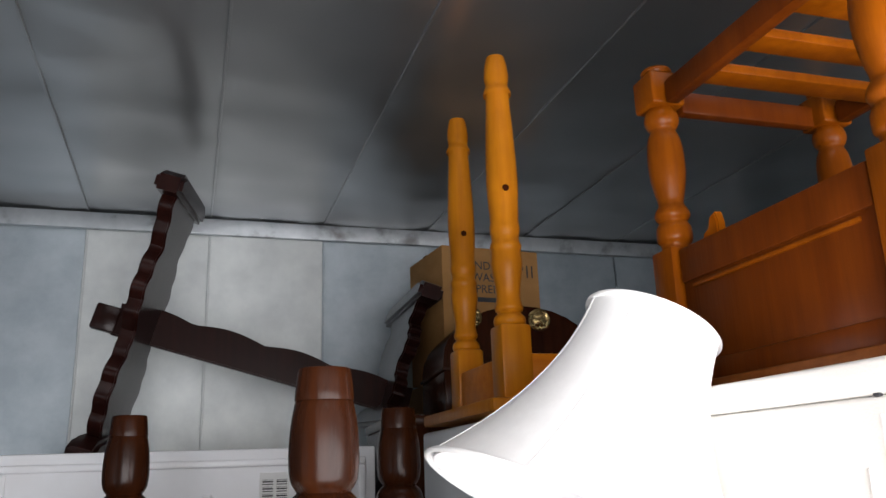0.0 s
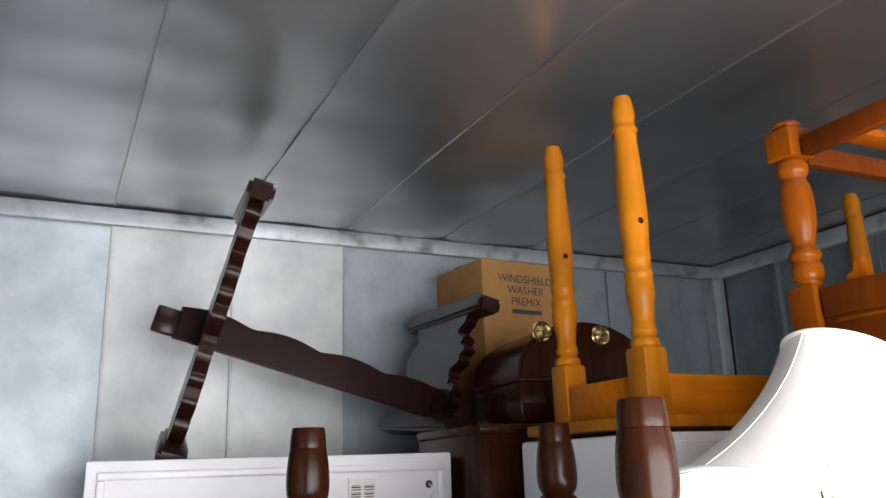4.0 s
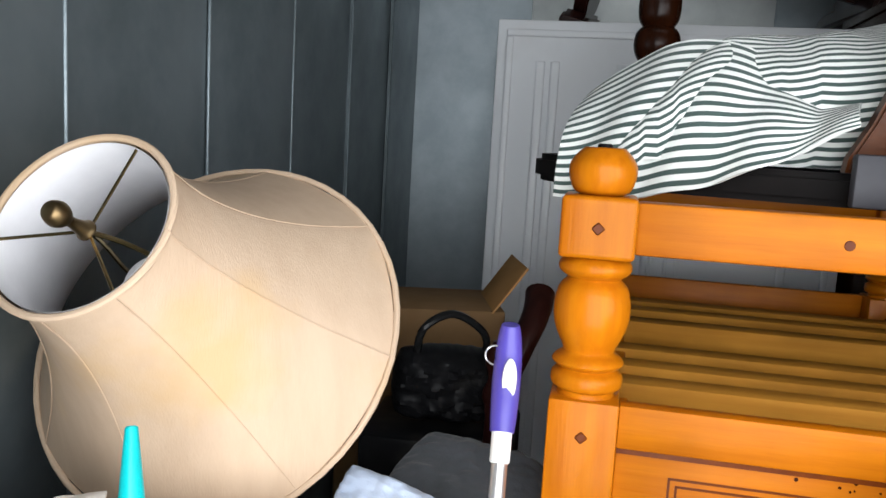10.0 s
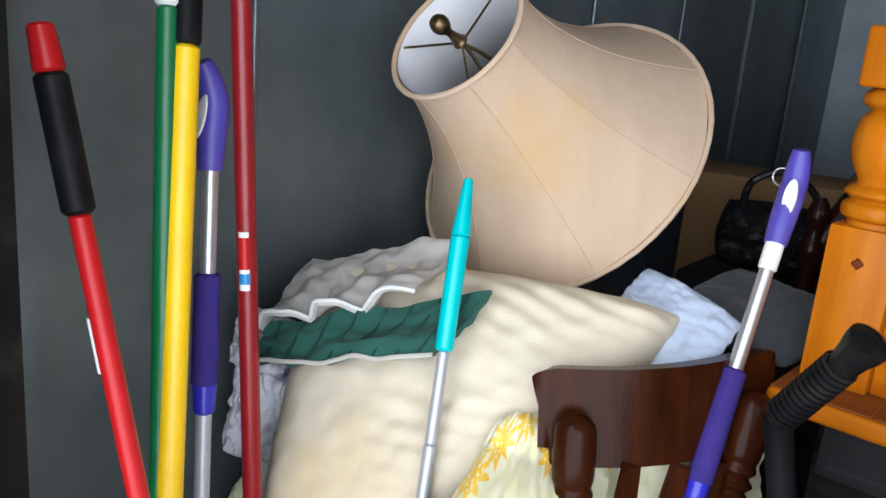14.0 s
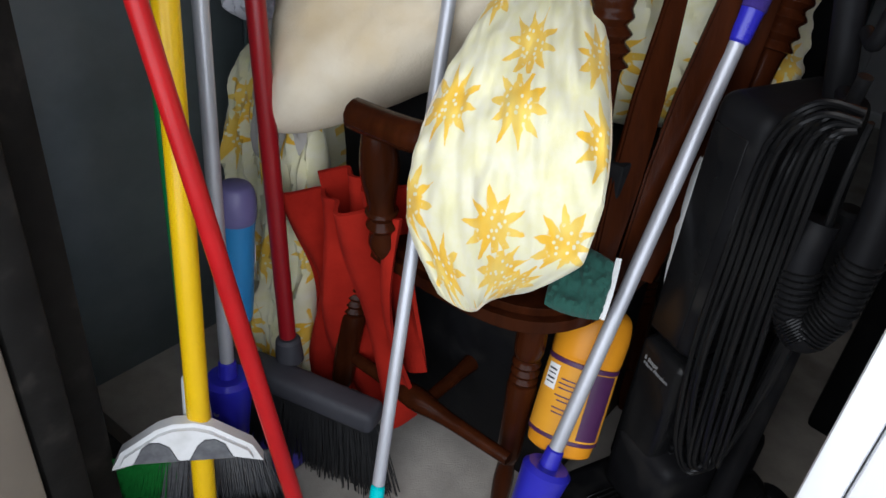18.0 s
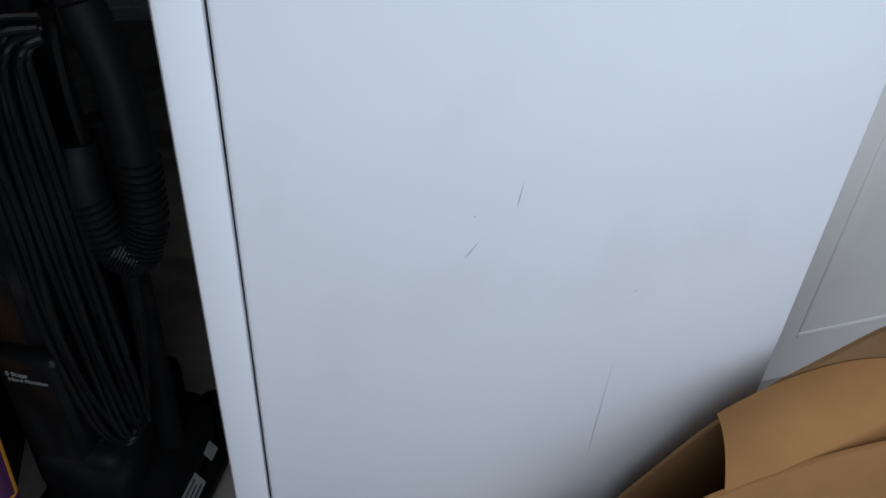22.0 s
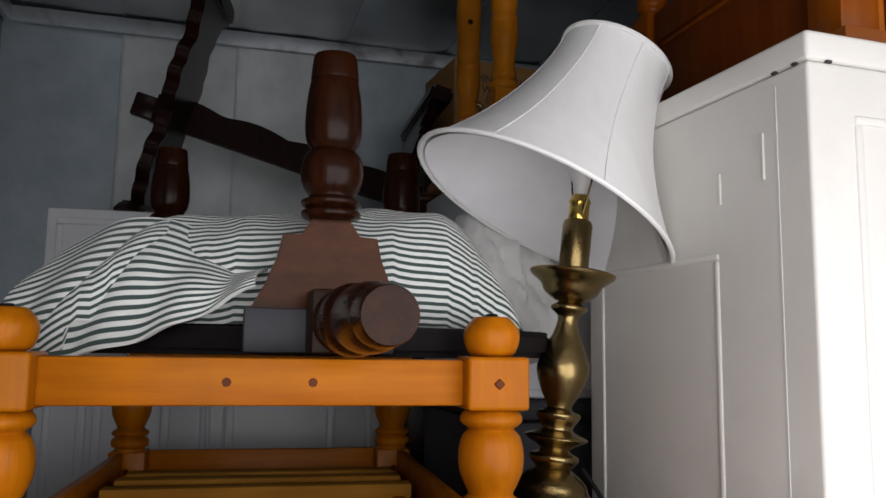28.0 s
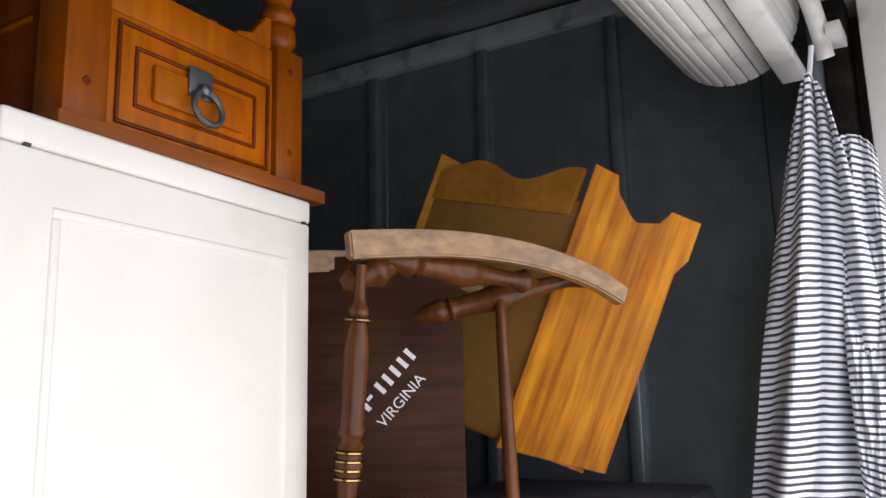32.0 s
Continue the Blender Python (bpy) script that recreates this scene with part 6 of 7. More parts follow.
for s in (0.052, 0.115):
    part("opening", prism([(s - 0.026, 0.012), (s + 0.026, 0.012), (s + 0.017, 0.034), (s + 0.006, 0.042), (s - 0.006, 0.042), (s - 0.015, 0.034)], 0.030, HD @ Matrix.Translation((0, 0, -0.001)), 0.001), BR_GREY, hd, "dark opening in the head")
part("socket", rod((-0.772, 0.072, 0.27), (-0.78, 0.078, 0.34), 0.017, 0.014), P_WHITE, hd)
bristles(GB, (-0.82, -0.008, 0.235), (-0.785, 0.030, 0.235), (-0.885, -0.03, 0.065), (-0.845, 0.035, 0.06), 12, 22, 0.0011, BR_GREEN, "bristles", 3)
bristles(GB, (-0.785, 0.030, 0.235), (-0.705, 0.118, 0.235), (-0.845, 0.035, 0.06), (-0.735, 0.165, 0.055), 12, 44, 0.0011, BR_GREY, "bristles", 4)

GB.matrix_world = Matrix.Translation((-0.188, -0.356, 0.984)) @ Matrix.Scale(1.06, 4) @ Matrix.Translation((0.196, 0.356, -0.966))

YB = thing("deck_brush", "yellow-handled deck brush with a weathered wooden block", "brush")
mop_handle(YB, (-0.770, 0.066, 0.075), (-0.955, 0.245, 1.45), [(0, 0.86, 0.0145, 0.0145, P_YELLOW, "handle", ""), (0.86, 1.0, 0.0155, 0.0155, P_BLACK, "grip", "black grip")])
YB.matrix_world = Matrix.Translation((0.010, 0, 0))
BK = Matrix.Translation((-0.830, -0.022, 0.050)) @ Matrix.Rotation(radians(47.8), 4, 'Z')
bk = part("block", box(0, 0, 0, 0.216, 0.062, 0.026, 0.004, m=BK @ Matrix.Rotation(radians(8), 4, 'X')), BLOCKWOOD, YB, "weathered wooden block")
part("sticker", box(0.145, 0.014, 0.0285, 0.205, 0.048, 0.0292, 0, m=BK @ Matrix.Rotation(radians(8), 4, 'X')), material("worn_sticker", (0.12, 0.10, 0.05), (0.42, 0.33, 0.08), 60, 0.5), bk, "worn dark and yellow sticker")
for k in range(3):
    part("print_line", box(0.152, 0.020 + 0.008 * k, 0.0292, 0.198, 0.0235 + 0.008 * k, 0.0296, 0, m=BK @ Matrix.Rotation(radians(8), 4, 'X')), PRINT_DARK, bk)
bristles(YB, BK @ Vector((0.004, 0.02, 0.002)), BK @ Vector((0.212, 0.02, 0.002)), BK @ Vector((-0.006, 0.0, -0.046)), BK @ Vector((0.222, 0.0, -0.046)), 6, 46, 0.0018, BR_PALE, "bristles", 5, 0.006)

RB = thing("push_brush", "red-handled push brush with tan tufts", "brush")
mop_handle(RB, (-0.650, 0.150, 0.062), (-0.90, 0.055, 1.27), [(0, 0.03, 0.017, 0.015, P_BLACK, "ferrule", ""), (0.03, 0.86, 0.0112, 0.0105, P_RED, "handle", ""), (0.86, 0.965, 0.0155, 0.0155, P_BLACK, "grip", "black grip"), (0.965, 1.0, 0.0145, 0.012, P_RED, "end_cap", "red end cap")])
STK = along(Vector((-0.650, 0.150, 0.062)).lerp(Vector((-0.90, 0.055, 1.27)), 0.735), (-0.90, 0.055, 1.27))
part("sticker", tube([STK @ Vector((0.0010, -0.0086, 0)), STK @ Vector((0.0010, -0.0086, 0.055))], 0.0062, 10), PAPER, RB, "white sticker")
BR_ = Matrix.Translation((-0.678, 0.046, 0.040)) @ Matrix.Rotation(radians(74), 4, 'Z')
part("block", box(0, 0, 0, 0.212, 0.034, 0.022, 0.006, m=BR_), P_CHAR, RB, "charcoal block")
for k in range(12):
    bm = lathe([(0.004, 0), (0.0065, -0.012), (0.010, -0.032), (0.0095, -0.036)], 8, BR_ @ Matrix.Translation((0.012 + k * 0.0172, 0.004, 0.004)) @ Matrix.Rotation(radians(-38), 4, 'X'))
    part("tuft", bm, BR_TAN, RB)

PB = thing("push_broom", "dark-red-handled broom with charcoal head and black bristles", "broom")
mop_handle(PB, (-0.862, 0.312, 0.165), (-0.965, 0.315, 1.50), [(0, 0.035, 0.022, 0.019, P_CHAR, "socket", ""), (0.035, 0.87, 0.0125, 0.0125, P_DRED, "handle", ""), (0.87, 1.0, 0.0135, 0.0135, GREYSTICK, "grip", "grey grip")])
a, b_ = Vector((-0.862, 0.312, 0.165)), Vector((-0.965, 0.315, 1.50))
for f0, f1, rr, mt in ((0.60, 0.655, 0.0075, PAPER), (0.606, 0.616, 0.0080, P_BLUE), (0.62, 0.65, 0.0080, P_RED)):
    part("sticker", rod(a.lerp(b_, f0) + Vector((0.004, -0.0062, 0)), a.lerp(b_, f1) + Vector((0.004, -0.0062, 0)), rr, None, 16, rim=0.0001), mt, PB, "small red and white sticker")
PH = Matrix.Translation((-0.885, 0.270, 0.135)) @ Matrix.Rotation(radians(14), 4, 'Z')
part("head", box(-0.06, -0.02, 0, 0.205, 0.028, 0.040, 0.012, 3, m=PH), P_CHAR, PB)
bristles(PB, PH @ Vector((-0.055, 0.004, 0.002)), PH @ Vector((0.20, 0.004, 0.002)), PH @ Vector((-0.07, -0.01, -0.13)), PH @ Vector((0.235, -0.01, -0.13)), 12, 60, 0.0012, BR_BLACK, "bristles", 6, 0.008)

TM = thing("flat_mop", "turquoise flat mop with a grey pole", "mop")
mop_handle(TM, (-0.560, 0.160, 0.052), (-0.795, 0.585, 1.105), [(0, 0.13, 0.012, 0.0095, P_CYAN, "neck", "turquoise neck"), (0.13, 0.69, 0.0085, 0.0085, GREYSTICK, "pole", ""), (0.69, 0.795, 0.0078, 0.0078, GREYSTICK, "pole", ""), (0.795, 0.93, 0.0125, 0.0135, P_CYAN, "grip", ""), (0.93, 1.0, 0.0135, 0.0065, P_CYAN, "grip_end", "")])
TMH = Matrix.Translation((-0.566, 0.176, 0.0)) @ Matrix.Rotation(radians(-74), 4, 'Z')
part("pad", box(-0.128, -0.05, 0.001, 0.128, 0.05, 0.012, 0.005, m=TMH), BLOCKWOOD, TM, "tan pad edge")
hp2 = part("head", box(-0.125, -0.047, 0.012, 0.125, 0.047, 0.026, 0.005, 3, m=TMH), P_TEAL, TM, "teal plastic head")
for x in (-0.085, 0.085):
    for y in (-0.024, 0.024):
        part("gripper", lathe([(0.0005, 0), (0.0165, 0), (0.017, 0.0008), (0.0005, 0.001)], 20, TMH @ Matrix.Translation((x, y, 0.0262)) @ Matrix.Diagonal((1.15, 0.9, 1, 1)), cap=False), P_TEAL_PAD, hp2, "dark gripper slot")
part("swivel", box(-0.018, -0.014, 0.024, 0.018, 0.014, 0.052, 0.007, 3, m=TMH), P_CYAN, TM)
part("emblem", box(0.070, -0.003, 0.0262, 0.105, 0.003, 0.0270, 0.0004, 1, m=TMH), P_LILAC, TM, "small pale emblem")

def spray_mop(name, foot, top, label, foam=(0.67, 0.795), mark=True):
    sm = thing(name, label, "mop", group="spray mops")
    a, b = Vector(foot), Vector(top)
    f0, f1 = foam
    cuts = [(0.02, 0.09, 0.015, 0.025, P_BLUEV, "housing", "blue-violet spray housing"), (0.085, 0.168, 0.025, 0.034, P_BLUEV, "housing", ""), (0.16, 0.19, 0.014, 0.012, P_BLUEV, "collar", ""), (0.16, f0 - 0.01, 0.0098, 0.0098, GREYSTICK, "pole", ""), (f0 - 0.03, f0 + 0.005, 0.013, 0.015, P_BLUEV, "collar", ""), (f0, f1, 0.0165, 0.0155, P_FOAM, "foam_grip", "purple foam grip"), (f1 - 0.005, 0.95, 0.0098, 0.0098, STEEL, "upper_pole", "")]
    if mark:
        cuts.append((0.905, 0.950, 0.0122, 0.0122, PAPER, "label", "white printed label"))
    mop_handle(sm, foot, top, cuts)
    h0 = a.lerp(b, 0.935)
    d = (b - a).normalized()
    side = d.cross(Vector((1, 0, 0))).normalized()
    part("hang_ring", tube([b + Vector((-0.016 + 0.012 * math.cos(q), 0.0, 0.012 + 0.012 * math.sin(q))) for q in [2 * math.pi * k / 16 for k in range(17)]], 0.0012, 6, sub=2), STEEL, sm, "thin wire ring")
    g = part("handle_grip", tube([h0, a.lerp(b, 0.965), b + side * 0.003, b + d * 0.03 - side * 0.006, b + d * 0.048 - side * 0.016], lambda t: 0.0145 + 0.005 * math.sin(t * 3.1) - 0.004 * t, 16), P_PURPLE, sm, "purple moulded grip")
    part("trigger_window", lathe([(0.0005, 0), (0.010, 0), (0.009, 0.002), (0.0005, 0.0025)], 18, along(a.lerp(b, 0.99) + Vector((0.004, -0.0175, 0)), a.lerp(b, 0.99) + Vector((0.004, -0.03, 0.003))) @ Matrix.Diagonal((0.9, 2.6, 1, 1)), cap=False), P_WHITE, sm, "white oval inset")
    for f in (0.12, 0.148):
        p = a.lerp(b, f)
        part("screw", lathe([(0.0005, 0), (0.0055, 0), (0.005, 0.003), (0.0005, 0.003)], 14, along(p + Vector((0.004, -0.025, 0.010)), p + Vector((0.01, -0.06, 0.02))), cap=False), STEEL, sm, "steel screw")
    return sm


SW = spray_mop("spray_mop", (-0.434, 0.290, 0.025), (-0.433, 0.815, 1.137), "purple spray mop with an amber bottle and flat head")
PM = Matrix.Translation((-0.428, 0.276, 0.0)) @ Matrix.Rotation(radians(20), 4, 'Z')
part("pad", box(-0.132, -0.058, 0.001, 0.128, 0.058, 0.010, 0.004, m=PM), P_WHITE, SW, "pale cleaning pad")
phd = part("head", box(-0.128, -0.056, 0.009, 0.110, 0.056, 0.024, 0.006, 3, m=PM), P_PURPLE, SW, "purple plastic head")
part("end_piece", box(0.108, -0.056, 0.008, 0.130, 0.056, 0.023, 0.004, m=PM), P_CHAR, SW, "grey end piece")
part("swivel", lathe([(0.0005, 0), (0.017, 0), (0.017, 0.02), (0.012, 0.028), (0.0005, 0.03)], 20, PM @ Matrix.Translation((-0.006, 0.0, 0.022)), cap=False), P_PURPLE, SW)
part("swivel_cap", rod(PM @ Vector((-0.006, -0.024, 0.042)), PM @ Vector((-0.006, -0.016, 0.044)), 0.012), P_WHITE, SW, "white swivel cap")
part("emblem", lathe([(0.0005, 0), (0.028, 0), (0.027, 0.001), (0.0005, 0.0012)], 28, PM @ Matrix.Translation((-0.082, 0.012, 0.0238)) @ Matrix.Diagonal((1, 0.42, 1, 1)), cap=False), P_LILAC, phd, "pale oval emblem")
part("nozzle", rod(PM @ Vector((-0.005, -0.044, 0.022)), PM @ Vector((-0.005, -0.050, 0.028)), 0.008), P_BLACK, phd)
BT = along((-0.446, 0.425, 0.190), (-0.476, 0.535, 0.385))
bt = part("bottle", lathe(smooth_profile([(0.02, 0), (0.040, 0.006), (0.046, 0.025), (0.047, 0.14), (0.049, 0.16), (0.050, 0.20), (0.044, 0.228), (0.026, 0.24), (0.02, 0.242)], 4), 32, BT @ Matrix.Diagonal((1.0, 0.9, 0.90, 1))), P_ORANGE, SW, "amber solution bottle")
part("label", lathe([(0.0478, 0.03), (0.0485, 0.035), (0.0485, 0.142), (0.0478, 0.147)], 32, BT @ Matrix.Diagonal((1.0, 0.9, 0.90, 1)), cap=False), P_AMBERLABEL, bt, "amber label")
for z0, z1 in ((0.028, 0.034), (0.143, 0.150)):
    part("label_band", lathe([(0.0482, z0), (0.049, z0 + 0.001), (0.049, z1), (0.0482, z1 + 0.001)], 32, BT @ Matrix.Diagonal((1.0, 0.9, 0.90, 1)), cap=False), P_PURPLELABEL, bt, "plum band")
BL = BT @ Matrix.Diagonal((1.0, 0.9, 0.90, 1))
for a0, z0, w, hh, mt in ((46, 0.100, 26, 0.038, PAPER), (138, 0.038, 44, 0.104, P_PURPLELABEL), (100, 0.132, 10, 0.010, P_PURPLELABEL), (84, 0.120, 34, 0.002, P_PURPLELABEL), (84, 0.113, 40, 0.002, P_PURPLELABEL), (84, 0.106, 36, 0.002, P_PURPLELABEL), (84, 0.094, 42, 0.002, P_PURPLELABEL), (84, 0.087, 30, 0.002, P_PURPLELABEL), (84, 0.075, 40, 0.002, P_PURPLELABEL), (84, 0.068, 36, 0.002, P_PURPLELABEL), (46, 0.108, 18, 0.002, PRINT_DARK), (46, 0.114, 18, 0.003, PRINT_DARK), (46, 0.122, 18, 0.002, PRINT_DARK), (46, 0.128, 18, 0.003, PRINT_DARK)):
    bm = bmesh.new()
    n_ = 8
    low = [bm.verts.new(BL @ Vector(((0.0492 + 0.0003 * (hh < 0.005)) * math.cos(radians(a0 - w / 2 + w * k / n_)), (0.0492 + 0.0003 * (hh < 0.005)) * math.sin(radians(a0 - w / 2 + w * k / n_)), z0))) for k in range(n_ + 1)]
    hi = [bm.verts.new(BL @ Vector(((0.0492 + 0.0003 * (hh < 0.005)) * math.cos(radians(a0 - w / 2 + w * k / n_)), (0.0492 + 0.0003 * (hh < 0.005)) * math.sin(radians(a0 - w / 2 + w * k / n_)), z0 + hh))) for k in range(n_ + 1)]
    for k in range(n_):
        bm.faces.new((low[k], low[k + 1], hi[k + 1], hi[k]))
    part("print_patch", bm, mt, bt)

S2 = spray_mop("spray_mop", (-0.825, 0.165, 0.045), (-0.948, 0.275, 1.190), "second purple spray mop with a light blue bottle by the wall", (0.711, 0.83), False)
B2 = along((-0.925, 0.262, 0.24), (-0.932, 0.285, 0.46)) @ Matrix.Diagonal((0.68, 0.68, 1, 1))
b2 = part("bottle", lathe(smooth_profile([(0.02, 0), (0.036, 0.006), (0.040, 0.03), (0.040, 0.14), (0.042, 0.19), (0.034, 0.21), (0.016, 0.215)], 4), 28, B2), P_BLUE, S2, "light blue solution bottle")
part("cap", lathe(smooth_profile([(0.034, 0.17), (0.043, 0.175), (0.043, 0.205), (0.034, 0.225), (0.016, 0.23)], 4), 28, B2), P_LILAC, b2, "lilac bottle end")
for a0, z0, hh in ((225, 0.10, 0.03), (262, 0.115, 0.02), (240, 0.05, 0.012)):
    part("label_patch", box(-0.007, -0.0005, z0, 0.007, 0.001, z0 + hh, 0, m=B2 @ Matrix.Rotation(radians(a0 + 90), 4, 'Z') @ Matrix.Translation((0, -0.0412, 0))), PAPER, b2)
part("pad", box(-0.91, 0.20, 0.0, -0.80, 0.30, 0.018, 0.005), P_PURPLE, S2)

# ---- vacuum cleaner ----
VC = thing("vacuum_cleaner", "black upright vacuum cleaner with coiled cord and hose", "vacuum cleaner")
VM = Matrix(((0.41, -0.912, 0, -0.285), (0.912, 0.41, 0, 0.395), (0, 0, 1, 0), (0, 0, 0, 1)))
part("nozzle_base", box(0.0, 0.02, 0.015, 0.29, 0.20, 0.075, 0.02, 4, m=VM), P_BLACK, VC)
part("rear_bumper", box(0.03, -0.012, 0.012, 0.28, 0.03, 0.045, 0.010, 3, m=VM), P_BLACK, VC)
part("motor_cover", lathe(smooth_profile([(0.02, 0.02), (0.045, 0.03), (0.05, 0.12), (0.05, 0.20), (0.045, 0.27), (0.02, 0.28)], 4), 28, VM @ Matrix.Translation((0, 0.055, 0.068)) @ Matrix.Rotation(radians(90), 4, 'Y')), P_BLACK_GLOSS, VC)
for k in range(11):
    part("vent_rib", box(0.022, 0.055 + k * 0.008, 0.070, 0.075, 0.058 + k * 0.008, 0.084, 0.001, 1, m=VM), P_BLACK_GLOSS, VC)
for x in (-0.012, 0.285):
    wh = part("wheel", lathe(smooth_profile([(0.01, -0.014), (0.044, -0.014), (0.049, -0.008), (0.049, 0.008), (0.044, 0.014), (0.01, 0.014)], 3), 28, VM @ Matrix.Translation((x, 0.012, 0.05)) @ Matrix.Rotation(radians(90), 4, 'Y')), P_BLACK, VC)
    part("hub", lathe([(0.0005, -0.017), (0.016, -0.016), (0.016, 0.016), (0.0005, 0.017)], 16, VM @ Matrix.Translation((x, 0.012, 0.05)) @ Matrix.Rotation(radians(90), 4, 'Y'), cap=False), P_CHAR, wh)
SILVER = material("silver_label", (0.30, 0.30, 0.29), (0.22, 0.22, 0.21), 80, 0.4)
RLM = VM @ Matrix.Translation((0.10, 0.004, 0.072)) @ Matrix.Rotation(radians(52), 4, 'X')
rl2 = part("rating_label", box(0.0, -0.018, 0.0, 0.062, 0.018, 0.002, 0, m=RLM), SILVER, VC, "silver rating label")
for k in range(5):
    part("print_line", box(0.005, -0.014 + k * 0.0065, 0.002, 0.054 - 0.006 * (k % 2), -0.0115 + k * 0.0065, 0.0026, 0, m=RLM), PRINT_DARK, rl2)
part("rating_label", box(0.095, -0.012, 0.0, 0.118, 0.014, 0.002, 0, m=RLM), SILVER, VC)
part("motor_block", box(0.07, 0.05, 0.07, 0.27, 0.17, 0.20, 0.02, 3, m=VM), P_BLACK, VC)
part("filter_box", box(0.073, 0.088, 0.12, 0.26, 0.172, 0.362, 0.014, 3, m=VM), P_BLACK_GLOSS, VC, "glossy filter housing")
TX = VM @ Matrix.Translation((0.0724, 0.130, 0.330)) @ Matrix.Rotation(radians(-90), 4, 'Z') @ Matrix.Rotation(radians(90), 4, 'X')
words("5 Stage", 0.009, TX @ Matrix.Translation((-0.012, 0.005, 0)), PRINT_GREY, VC)
words("Micro Filtration", 0.0075, TX @ Matrix.Translation((0, -0.004, 0)), PRINT_GREY, VC)
for k in range(15):
    part("vent_slat", box(0.10, 0.083, 0.145 + k * 0.0125, 0.17, 0.090, 0.151 + k * 0.0125, 0.001, 1, m=VM), P_BLACK, VC)
part("bag_housing", box(0.080, 0.092, 0.364, 0.25, 0.180, 0.715, 0.022, 4, m=VM), P_BLACK, VC)
part("front_plate", box(0.078, 0.115, 0.378, 0.084, 0.168, 0.68, 0.004, 2, m=VM), P_BLACK_GLOSS, VC)
HB = [Vector(p) for p in ((-0.300, 0.600, 0.70), (-0.335, 0.592, 0.86), (-0.344, 0.582, 0.915), (-0.300, 0.560, 0.985), (-0.264, 0.541, 1.045))]
part("handle_shaft", tube(HB[:3], 0.016, 16), P_BLACK, VC)
part("handle", tube(HB[2:], lambda t: 0.0165 + 0.006 * min(1.0, max(0.0, t - 0.70) / 0.15) - (0.016 * max(0.0, t - 0.93) / 0.07) ** 1.0, 18), P_BLACK_GLOSS, VC, "ribbed black handle grip")
for k in range(13):
    p = HB[2].lerp(HB[4], 0.06 + k * 0.05)
    part("grip_rib", lathe([(0.0175, -0.0022), (0.0198, -0.001), (0.0198, 0.001), (0.0175, 0.0022)], 18, along(p, HB[4]), cap=False), P_BLACK, VC)
for z in (0.80, 0.735):
    part("cord_hook", tube([(-0.300, 0.585, z), (-0.285, 0.555, z), (-0.280, 0.548, z + 0.035)], 0.008, 10), P_BLACK, VC)
for k in range(9):
    o = 0.0075 * k
    w = 0.011 * math.sin(k * 2.3) + 0.006 * math.sin(k * 5.1)
    pts = [(-0.262, 0.505 + w, 0.752 - o * 0.3), (-0.305 + o * 0.5, 0.500 + w, 0.748 - o * 0.4), (-0.336 + o, 0.500 + w, 0.690), (-0.338 + o * 1.1, 0.500, 0.55 + w), (-0.334 + o * 1.2, 0.496 + w, 0.40), (-0.316 + o, 0.50, 0.25 - w), (-0.285 + o * 0.4, 0.51, 0.20 + o), (-0.255, 0.52 + w, 0.27), (-0.25 + o * 0.2, 0.53, 0.45), (-0.255, 0.525 + w, 0.66), (-0.255, 0.515, 0.74)]
    part("cord_loop", tube(pts, 0.0038, 8, sub=5), P_BLACK_GLOSS, VC, "black cord loop")
hp3 = [Vector(p) for p in ((-0.232, 0.54, 0.75), (-0.215, 0.525, 0.68), (-0.210, 0.515, 0.60), (-0.212, 0.51, 0.53), (-0.228, 0.505, 0.49), (-0.250, 0.51, 0.505), (-0.262, 0.515, 0.57), (-0.262, 0.525, 0.62))]
part("hose", tube(hp3, 0.0205, 16, sub=8), P_BLACK, VC, "ribbed hose")
for i in range(2, 6):
    for q in range(8):
        p = hp3[i].lerp(hp3[i + 1], q / 8)
        part("hose_ring", lathe([(0.0195, -0.0024), (0.0240, -0.0010), (0.0240, 0.0010), (0.0195, 0.0024)], 16, along(p, hp3[i + 1] + (hp3[i + 1] - hp3[i]) * 0.01), cap=False), P_BLACK_GLOSS, VC)
part("wand", rod((-0.245, 0.56, 0.13), (-0.245, 0.575, 0.62), 0.017), P_BLACK, VC, "black wand")

# ---- carton by the refrigerator ----
DC = thing("cardboard_carton", "open brown carton with bowed flaps between washer and refrigerator", "box", pose(0.20, 0.205, 0, 0, 0, -2))
arch = [(0.0, 0.0), (0.50, 0.0)] + [(0.50 - 0.50 * q / 16, 0.20 + 0.155 * math.sin(math.pi * (0.30 + 0.62 * q / 16)) ** 0.8 - 0.10 * max(0.0, (q - 12) / 4) ** 2) for q in range(17)]
part("front", prism(arch, 0.006, Matrix.Translation((0, 0.006, 0)) @ Matrix.Rotation(radians(90), 4, 'X'), 0.001), CARD, DC, "bowed front flap")
part("side", box(0.0, 0.008, 0, 0.006, 0.09, 0.19, 0.001), CARD, DC)
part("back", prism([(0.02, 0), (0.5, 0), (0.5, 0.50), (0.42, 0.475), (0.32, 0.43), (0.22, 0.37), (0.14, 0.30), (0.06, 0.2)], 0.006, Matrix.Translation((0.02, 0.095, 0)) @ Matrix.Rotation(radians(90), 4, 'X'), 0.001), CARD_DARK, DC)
part("flap", sheet(lambda u, v: (0.14 + 0.36 * u + 0.03 * v, 0.002 + 0.085 * v, 0.345 - 0.30 * (u - 0.3) ** 2 - 0.02 * u + v * (0.02 + 0.10 * u) + 0.015 * math.sin(3.1 * v)), 28, 10, 0.005), CARD, DC, "bent top flap")
